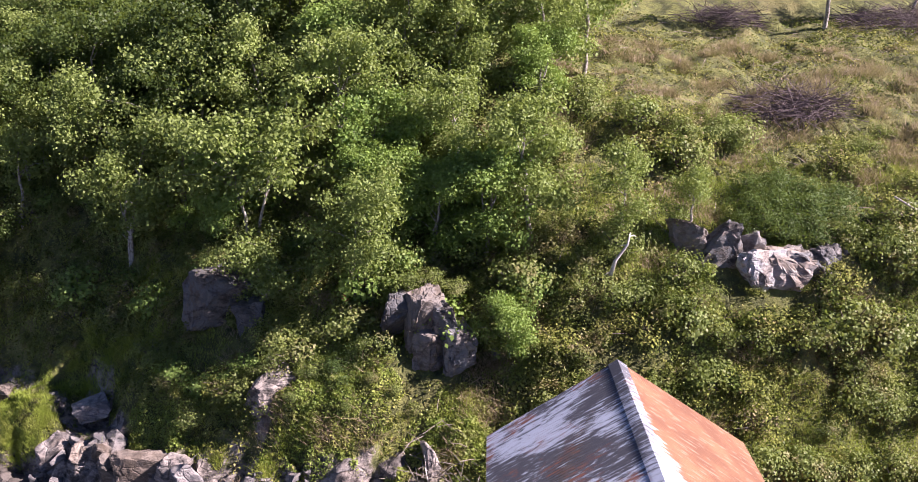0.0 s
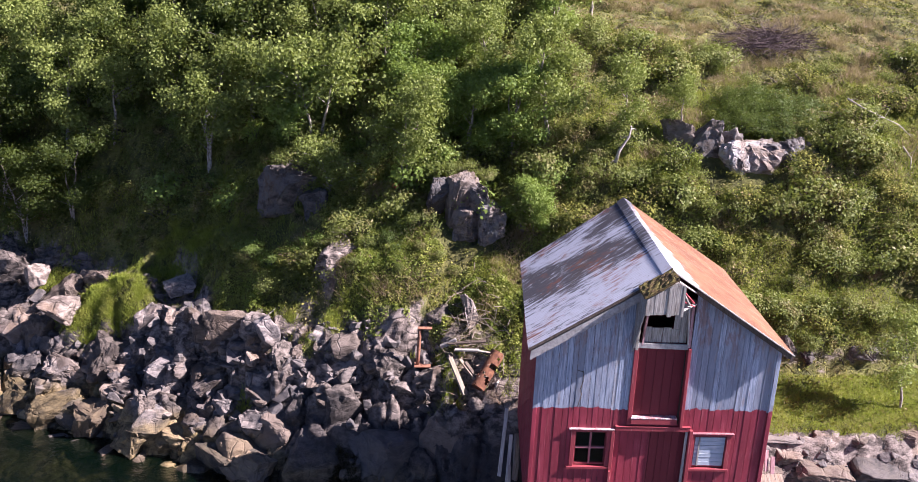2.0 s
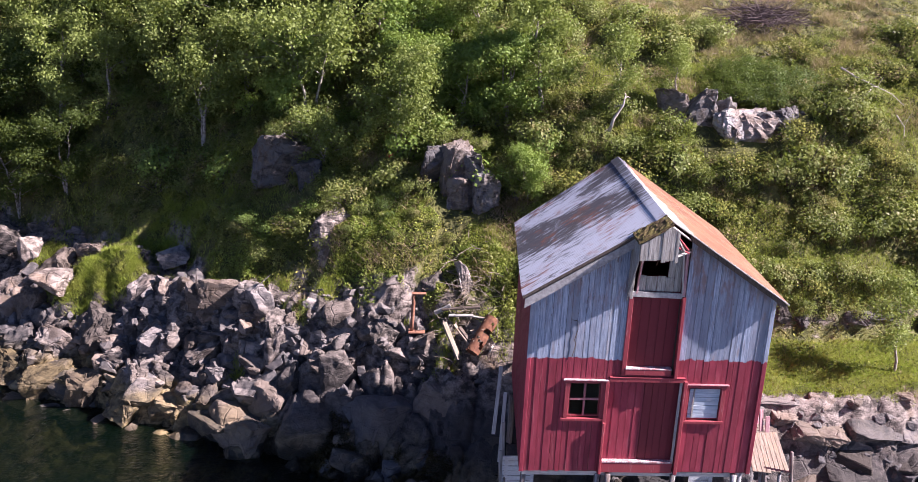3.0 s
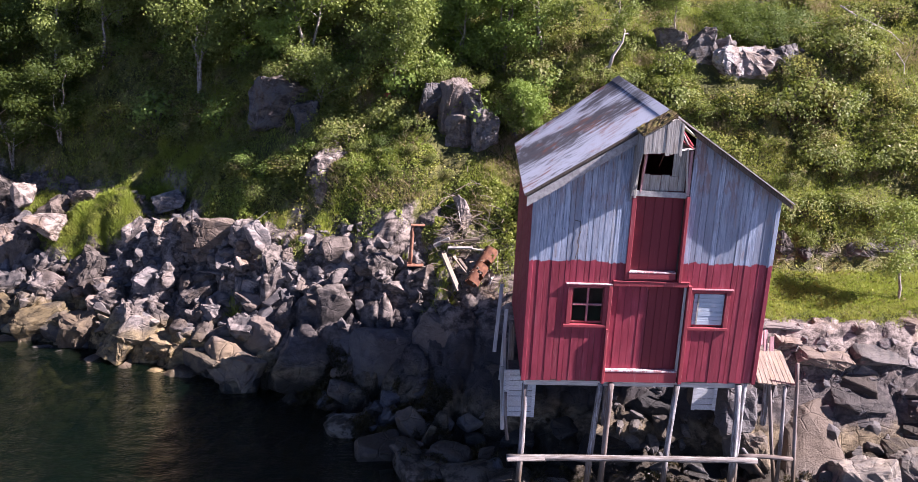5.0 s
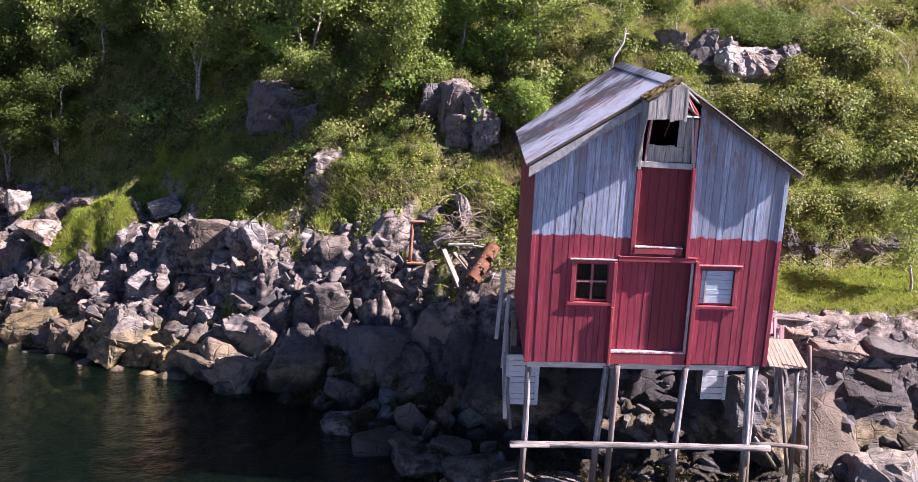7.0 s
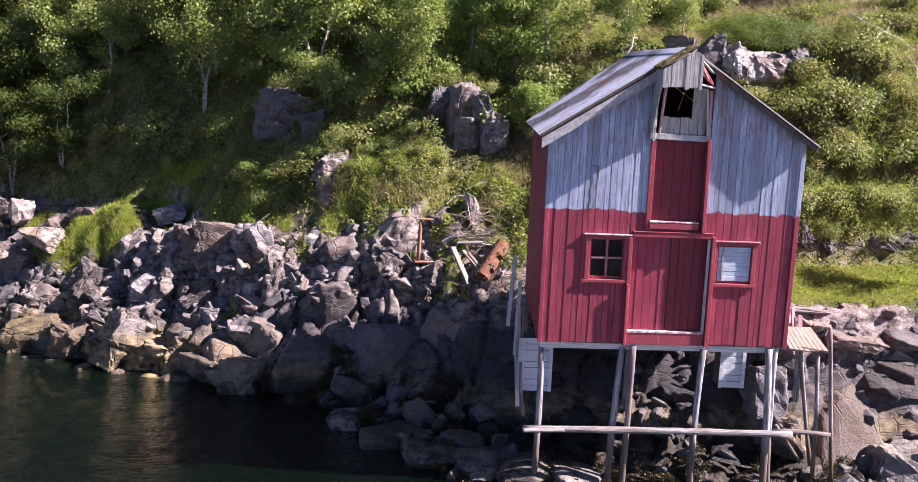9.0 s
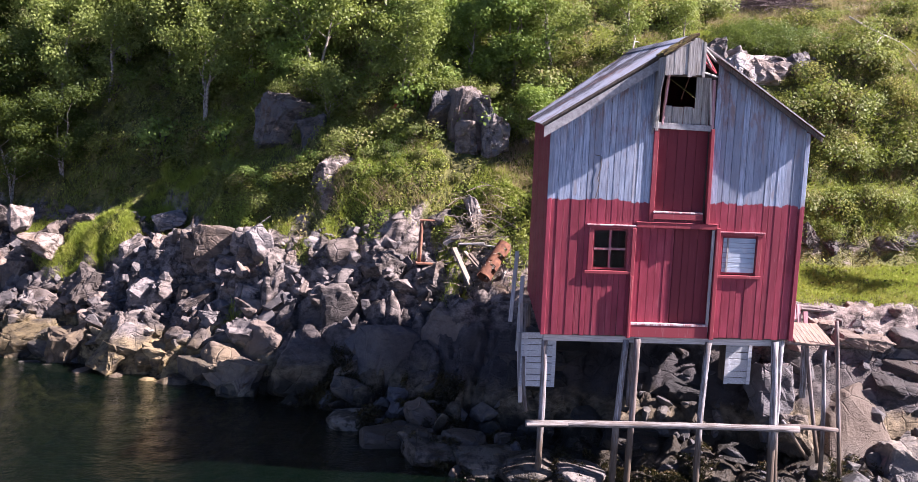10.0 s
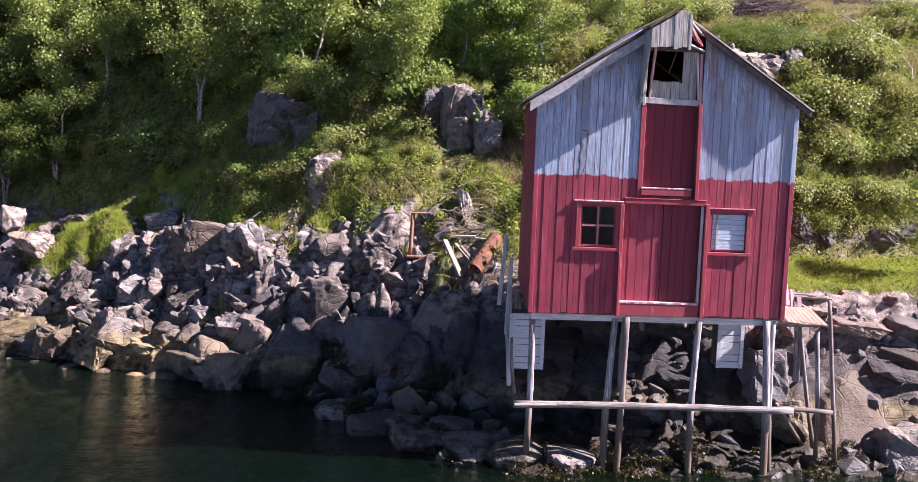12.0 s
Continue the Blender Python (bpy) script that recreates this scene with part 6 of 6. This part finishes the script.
def grass():
    """Bent blades in tufts: on the ledge, between the rocks and on the open bank."""
    def keep(x, y, g):
        b = bare_at(x, y)
        clump = fbm(x * 0.9, y * 0.9, 88, 3)
        ledge = (x > 3.7) & (y > 3.9) & (y < 6.1)
        left = (x < -7) & (y > 10.3) & (y < 15.5) & (clump > 0.02)
        tuft = (b < 0.8) & (b > 0.2) & (clump > 0.15)
        mat = g.random(len(x)) < np.maximum(mat_at(x, y) * np.where((x < -10.5) | (x > -3.1), 1, 0.3), ledge_at(x, y))
        return mat | (ledge | left | tuft | (g.random(len(x)) < 0.03)) & (b < 0.8) & ~((x > X0 - 0.1) & (x < X1 + 0.1) & (y < Y1))
    x, y, g = scatter(330000, 10, -21, 14, 3.4, 16.5, keep)
    lx, ly, g = scatter(210000, 29, 0.5, 14, 6.6, 14.5, lambda x, y, g: (lawn_at(x, y) > 0.3) & ~cleared(x, y))
    kx, ky, g = scatter(64000, 31, 3.7, 11, 3.7, 6.3, lambda x, y, g: ledge_at(x, y) > 0.3)
    ex, ey, g = scatter(200000, 30, -18, -1.0, 7.5, 14.6, lambda x, y, g: np.maximum(mat_at(x, y) * np.where((x < -10.5) | (x > -3.1), 1, 0.36), ledge_at(x, y)) > 0.35)
    short = len(x)
    x, y = np.concatenate([x, lx, ex, kx]), np.concatenate([y, ly, ey, ky])
    loose = len(x)
    tx, ty = np.concatenate([g.uniform(-15.6, -13.4, 26), g.uniform(-16, -15, 6), g.uniform(-13.4, -10.0, 34), g.uniform(-9.6, -4.6, 7), g.uniform(-3.7, -2.0, 7)]), \
        np.concatenate([g.uniform(11.2, 13.0, 26), g.uniform(11.6, 12.6, 6), g.uniform(12.4, 14.4, 34), g.uniform(7.8, 9.4, 7), g.uniform(6.2, 7.6, 7)])
    own = np.repeat(np.arange(len(tx)), 420)
    x = np.concatenate([x, tx[own] + g.normal(size=len(own)) * 0.12])
    y = np.concatenate([y, ty[own] + g.normal(size=len(own)) * 0.12])
    n = len(x)
    root = np.stack([x, y, ground_z(x, y) - 0.02], 1)
    h = ((0.07 + 0.16 * g.random(n) ** 1.5) * np.where((x > 3) & (y < 6.5), 0.7, 1.0) * np.where((np.arange(n) > short) & (np.arange(n) < loose), 0.65, 1.0))[:, None]
    a = g.uniform(0, 6.28, n)
    side = np.stack([np.cos(a), np.sin(a), 0 * a], 1) * 0.0075
    bend = g.normal(size=(n, 3)) * np.array([0.35, 0.35, 0])
    bend[loose:, :2] += np.stack([x[loose:] - tx[own], y[loose:] - ty[own]], 1) * 3
    h[loose:] = g.uniform(0.08, 0.22, n - loose)[:, None]
    tip = root + (np.array([0, 0, 1.0]) + bend) * h
    co = np.stack([root - side, root + side, tip], 1).reshape(-1, 3)
    return raw_mesh("grass", co, n, 3, GRASS)


tagged(part("grass", grass(), None), "bright yellow-green grass on the ledge and bank", "grass", kind="stuff")


def dry_grass():
    """Straw-coloured tussocks in patches among the heath."""
    g = np.random.default_rng(64)
    n = 150
    cx, cy = g.uniform(0.5, 13.5, n), g.uniform(6.8, 23, n)
    far = g.random(n) < 0.2
    cx, cy = np.where(far, g.uniform(-8, 0, n), cx), np.where(far, g.uniform(8.0, 15.5, n), cy)
    own = np.repeat(np.arange(n), 330)
    spread_r = g.uniform(0.12, 0.42, n)[own]
    x, y = cx[own] + g.normal(size=len(own)) * spread_r, cy[own] + g.normal(size=len(own)) * spread_r * 0.7
    ok = (bare_at(x, y) < 0.5) & ~((x > X0 - 0.3) & (x < X1 + 0.3) & (y < Y1 + 0.3)) & ~((x > 3.5) & (y < 6.4)) & ~((x > 5) & (x < 9) & (y > 11.2) & (y < 13.8))
    x, y = x[ok], y[ok]
    k = len(x)
    root = np.stack([x, y, ground_z(x, y)], 1)
    a = g.uniform(0, 6.28, k)
    side = np.stack([np.cos(a), np.sin(a), 0 * a], 1) * 0.012
    tip = root + (np.array([0, 0, 1.0]) + g.normal(size=(k, 3)) * np.array([0.8, 0.8, 0.1])) * g.uniform(0.1, 0.3, k)[:, None]
    return raw_mesh("dry_grass", np.stack([root - side, root + side, tip], 1).reshape(-1, 3), k, 3, STRAW)


tagged(part("dry_grass", dry_grass(), None), "straw-brown dry grass tussocks on the slope", "grass", kind="stuff")

# ---- things on the slope ----
def brush_pile(at, rx, ry, h, n, seed, label):
    rng = random.Random(seed)
    v, f = [], []
    for _ in range(n):
        a = rng.uniform(0, 6.28)
        q = math.sqrt(rng.random())
        c = Vector((math.cos(a) * rx * q, math.sin(a) * ry * q, h * (1 - q * q) * rng.uniform(0.1, 1.0)))
        d = Vector((rng.gauss(0.4, 1), rng.gauss(0, 0.8), rng.gauss(0.25, 0.4))).normalized() * rng.uniform(0.45, 1.35)
        k = Vector((rng.uniform(-1, 1), rng.uniform(-1, 1), rng.uniform(-0.3, 1))) * 0.12
        tube(v, f, [c - d, c + k, c + d], [0.01, 0.008, 0.003], 3, False)
    ob = part("brush_pile", mesh_of("brush_pile", v, f, TWIG), TWIG)
    ob.matrix_basis = pose(at[0], at[1], float(ground_z(at[0], at[1])))
    return tagged(ob, label, "brush pile", "brush piles", "stuff")


brush_pile((8.4, 17.3), 1.7, 1.3, 0.6, 620, 1, "heap of bare purple-brown cut branches")
brush_pile((8.9, 26.8), 1.8, 1.2, 0.6, 450, 2, "heap of bare purple-brown cut branches")
brush_pile((15.6, 26.0), 2.4, 1.6, 0.7, 600, 3, "heap of bare purple-brown cut branches")


def dead_branch(name, pts, r, label, seed, group="dead branches"):
    rng = random.Random(seed)
    v, f = [], []
    p = [Vector(q) for q in pts]
    tube(v, f, p, [r * (1 - 0.8 * i / (len(p) - 1)) + 0.004 for i in range(len(p))], 6)
    for i in range(1, len(p)):
        for _ in range(2):
            s = p[i - 1].lerp(p[i], rng.random())
            d = Vector((rng.gauss(0, 1), rng.gauss(0, 1), rng.gauss(0.2, 0.6))).normalized() * rng.uniform(0.2, 0.55)
            tube(v, f, [s, s + d * 0.6 + Vector((0, 0, 0.04)), s + d], [r * 0.4, r * 0.25, 0.003], 4, False)
    ob = part(name, mesh_of(name, v, f, DEAD, True), DEAD)
    return tagged(ob, label, "branch", group)


dead_branch("dead_branch", [(8.99, 11.10, 11.09), (9.51, 11.05, 10.82), (10.21, 11.00, 10.54), (10.73, 11.00, 10.34), (11.15, 10.90, 9.99)], 0.024, "bleached dead branch lying on the slope", 1)
dead_branch("dead_branch", [(10.07, 11.00, 10.54), (9.72, 10.80, 10.19), (9.42, 10.75, 10.24), (9.07, 10.70, 10.14)], 0.018, "bleached forked branch lying on the slope", 5)
dead_branch("dead_branch", [(10.65, 10.30, 9.79), (10.95, 10.25, 9.44), (10.99, 10.20, 8.84), (11.38, 10.20, 8.24)], 0.022, "bleached dead branch hanging down the slope", 2)
dead_branch("dead_branch", [(10.99, 10.20, 8.94), (10.82, 10.20, 8.99), (10.61, 10.20, 8.94)], 0.014, "bleached dead branch hanging down the slope", 6)
dead_branch("dead_branch", [(1.75, 10.6, 8.9), (1.85, 10.65, 9.3), (2.1, 10.6, 9.75), (2.15, 10.6, 10.1)], 0.06, "short white dead birch trunk", 3)
dead_branch("dead_branch", [(-2.95, 7.7, 4.3), (-2.8, 7.6, 4.6), (-2.9, 7.7, 5.0)], 0.02, "bleached dead branch among the stones", 4)


# ---- wreckage by the rocks ----
def iron_post():
    base = Vector(rest(-4.25, 7.12, 0.05))
    ob = empty("iron_post", base)
    z = 3.55
    pole("pipe", (-4.27, 7.12, z), (-4.22, 7.12, z + 1.15), 0.055, 0.055, TAN_RUST, ob, bend=0.0)
    box_part("foot_plate", (-4.36, 6.98, z - 0.05), (-3.88, 7.26, z - 0.005), TAN_RUST, ob)
    box_part("top_plate", (-4.28, 7.05, z + 1.15), (-3.88, 7.2, z + 1.18), TAN_RUST, ob)
    return tagged(ob, "rusty iron post with a foot plate on the rocks", "iron post")


iron_post()


def rust_tank():
    m, length = along((-2.55, 6.1, 3.35), (-1.95, 6.75, 4.15))
    ob = empty("rusty_tank", (-2.4, 6.2, 3.2))
    bm = bmesh.new()
    r = bmesh.ops.create_cone(bm, cap_ends=False, segments=28, radius1=0.2, radius2=0.2, depth=length)
    bmesh.ops.subdivide_edges(bm, edges=[e for e in bm.edges if abs(e.verts[0].co.z - e.verts[1].co.z) > 0.1], cuts=14)
    rng = random.Random(4)
    gone = [f for f in bm.faces if noise.noise(f.calc_center_median() * 4.5 + Vector((3, 1, 2))) > 0.22]
    bmesh.ops.delete(bm, geom=gone, context='FACES')
    bmesh.ops.translate(bm, vec=(0, 0, length / 2), verts=bm.verts)
    shell = part("shell", bm, RUST, ob)
    shell.matrix_basis = m
    shell.modifiers.new("thickness", 'SOLIDIFY').thickness = 0.012
    return tagged(ob, "corroded rusty cylinder full of holes lying on the rocks", "rusty tank")


rust_tank()
for a, b, w, t, m, lab in (((-3.35, 6.6, 4.05), (-2.9, 6.05, 3.15), 0.15, 0.07, DECK_WOOD, "bleached split log leaning on the rocks"),
                           ((-3.2, 7.0, 4.1), (-2.5, 6.9, 4.15), 0.12, 0.05, GREY_WOOD, "grey weathered plank among the stones"),
                           ((-3.4, 7.2, 4.2), (-2.3, 7.1, 4.35), 0.14, 0.05, DARK_WOOD, "dark weathered plank among the stones"),
                           ((-3.05, 6.7, 3.95), (-2.55, 6.3, 3.45), 0.12, 0.04, DECK_WOOD, "grey weathered plank among the stones"),
                           ((-2.9, 6.65, 3.9), (-2.35, 6.2, 3.3), 0.12, 0.04, DARK_WOOD, "dark weathered plank among the stones"),
                           ((-3.6, 7.3, 4.05), (-3.15, 7.25, 4.3), 0.12, 0.1, GREY_WOOD, "grey weathered piece of board"),
                           ((-2.05, 6.3, 3.1), (-1.95, 6.25, 3.5), 0.2, 0.05, GREY_WOOD, "grey weathered piece of board"),
                           ((-2.6, 7.0, 4.1), (-2.0, 6.9, 4.05), 0.1, 0.04, GREY_WOOD, "grey weathered plank among the stones")):
    ob = plank("plank", a, b, w, t, m)
    tagged(ob, lab, "plank", "wreckage planks")
bm = bmesh.new()
bmesh.ops.create_uvsphere(bm, u_segments=16, v_segments=10, radius=0.11, matrix=Matrix.Diagonal((1, 1, 1.2, 1)))
buoy = part("buoy", bm, BUOY_RED)
buoy.matrix_basis = pose(-5.08, 11.44, 7.7)
tagged(buoy, "small faded red float lying among the shrubs", "buoy")

# ---- driftwood ----
rng = random.Random(66)
v, f = [], []
for _ in range(170):
    x, y = rng.gauss(-2.7, 0.5), rng.gauss(7.3, 0.6)
    p = Vector((x, y, float(ground_z(x, y)) + rng.uniform(0.05, 0.3)))
    d = Vector((rng.gauss(0, 1), rng.gauss(0, 1), rng.gauss(0, 0.45))).normalized() * rng.uniform(0.15, 0.45)
    tube(v, f, [p - d, p + Vector((0, 0, rng.uniform(0, 0.06))), p + d], [0.011, 0.01, 0.005], 4)
tagged(part("driftwood", mesh_of("driftwood", v, f, DECK_WOOD), DECK_WOOD), "tangle of bleached driftwood sticks on the stones", "driftwood", kind="stuff")

v, f = [], []
for _ in range(260):
    x, y = rng.uniform(0.5, 15), rng.uniform(11.5, 26)
    p = Vector((x, y, float(ground_z(x, y)) + 0.08))
    d = Vector((rng.gauss(0, 1), rng.gauss(0, 1), rng.gauss(0.1, 0.3))).normalized() * rng.uniform(0.12, 0.45)
    tube(v, f, [p - d, p + Vector((0, 0, rng.uniform(0.0, 0.08))), p + d], [0.012, 0.01, 0.004], 3)
tagged(part("twig_litter", mesh_of("twig_litter", v, f, DECK_WOOD), DECK_WOOD), "dry grey twigs scattered over the heath", "twigs", kind="stuff")


def seaweed():
    """Bladder wrack hanging in clumps on the rocks between the tide marks."""
    g = np.random.default_rng(71)
    x = g.uniform(-9.5, 12.5, 150000)
    lo = np.interp(x, STATION, SHORE_Y)
    y = lo + g.uniform(-1.2, 2.6, len(x))
    z = ground_z(x, y)
    ok = (z > -0.15) & (z < 0.6 + 0.4 * fbm(x, y, 50, 2)) & (fbm(x * 1.3, y * 1.3, 51, 3) > np.where(x < -2, -0.08, 0.24))
    c = np.stack([x, y, z + g.uniform(0.0, 0.16, len(x))], 1)[ok]
    x = g.uniform(-7.2, -2.3, 90000)
    y = np.interp(x, STATION, SHORE_Y) + g.uniform(-0.2, 3.6, len(x))
    z = ground_z(x, y)
    ok = (z > -0.1) & (z < 1.05 + 0.4 * fbm(x, y, 53, 2)) & (fbm(x * 1.1, y * 1.1, 54, 3) > -0.05)
    c = np.concatenate([c, np.stack([x, y, z + g.uniform(0.0, 0.24, len(x))], 1)[ok]])
    return leaf_mesh("seaweed", c, g.uniform(0.05, 0.12, len(c)), 0.6, WRACK, g, 0.4, 3)


tagged(part("seaweed", seaweed(), None), "dark brown and yellow seaweed on the tidal rocks", "seaweed", kind="stuff")

# ---- stones on the shore ----
STONES, CHIPS = [], []
for i in range(16):
    rng = random.Random(100 + i)
    shape = (1.0, rng.uniform(0.5, 0.95), rng.uniform(0.45, 0.9))
    for store, cuts in ((STONES, 1), (CHIPS, 0)):
        bm = hull_rock(200 + i, shape, 15 if cuts else 11, 0.1 if cuts else 0.05, 2 * cuts, 0.16, 0.7)
        if cuts:
            bmesh.ops.smooth_vert(bm, verts=bm.verts[:], factor=0.5, use_axis_x=True, use_axis_y=True, use_axis_z=True)
        me = bpy.data.meshes.new("stone")
        bm.to_mesh(me)
        bm.free()
        me.materials.append(ROCK)
        store.append(me)


def shore_spot(rng, share):
    x = rng.uniform(-18, -2.2) if rng.random() < share else rng.uniform(0.8, 13.0)
    s0, s1 = np.interp(x, STATION, SHORE_Y), np.interp(x, STATION, ROCK_Y)
    return x, float(s0), float(s1)


def tumbled(rng, x, y, size, lift):
    """A stone's pose: most dip the same way, as the bedding does."""
    m = pose(x, y, float(ground_z(x, y)) + size * lift, rng.gauss(18, 22), rng.gauss(-14, 22), rng.choice((0, 180)) + rng.gauss(20, 40))
    return m @ Matrix.Diagonal((size * rng.uniform(0.8, 1.35), size * rng.uniform(0.8, 1.2), size * rng.uniform(0.7, 1.25), 1))


rng = random.Random(9)
def under_boulder(x, y):
    return any(abs(x - a) < w and abs(y - b) < 0.9 for a, b, w in ((-7.4, 6.0, 1.3), (-4.95, 5.7, 0.9), (-3.3, 5.4, 0.95), (-2.2, 4.3, 0.8)))


for k in range(340):
    x, s0, s1 = shore_spot(rng, 0.72)
    y = rng.uniform(s0 + 0.3, s1 + 0.9)
    if under_boulder(x, y) or (x > 3.6 and y > 3.0) or mat_at(x, y) > 0.2 or (x > 4.3 and k % 3):
        continue
    size = min(0.85, 0.26 + rng.expovariate(4.6)) * (0.75 if y > s1 - 0.5 else 1) * (0.55 if x > 0 else 1)
    ob = new("stone", rng.choice(STONES))
    ob.parent = ground
    ob.matrix_basis = tumbled(rng, x, y, size, rng.uniform(-0.5, 0.05))
small_v, small_f = [], []
for k in range(1300):
    x, s0, s1 = shore_spot(rng, 0.75)
    y = rng.uniform(s0 + 0.3, s1 + 1.0)
    if under_boulder(x, y) or (x > 3.6 and y > 3.7) or mat_at(x, y) > 0.2:
        continue
    me = rng.choice(CHIPS)
    m = tumbled(rng, x, y, min(0.34, 0.08 + rng.expovariate(11)), 0.05)
    o = len(small_v)
    small_v.extend(m @ q.co for q in me.vertices)
    small_f.extend(tuple(o + i for i in p.vertices) for p in me.polygons)
tagged(part("rubble", mesh_of("rubble", small_v, small_f, ROCK), ROCK), "small broken grey stones between the boulders", "stones", kind="stuff")
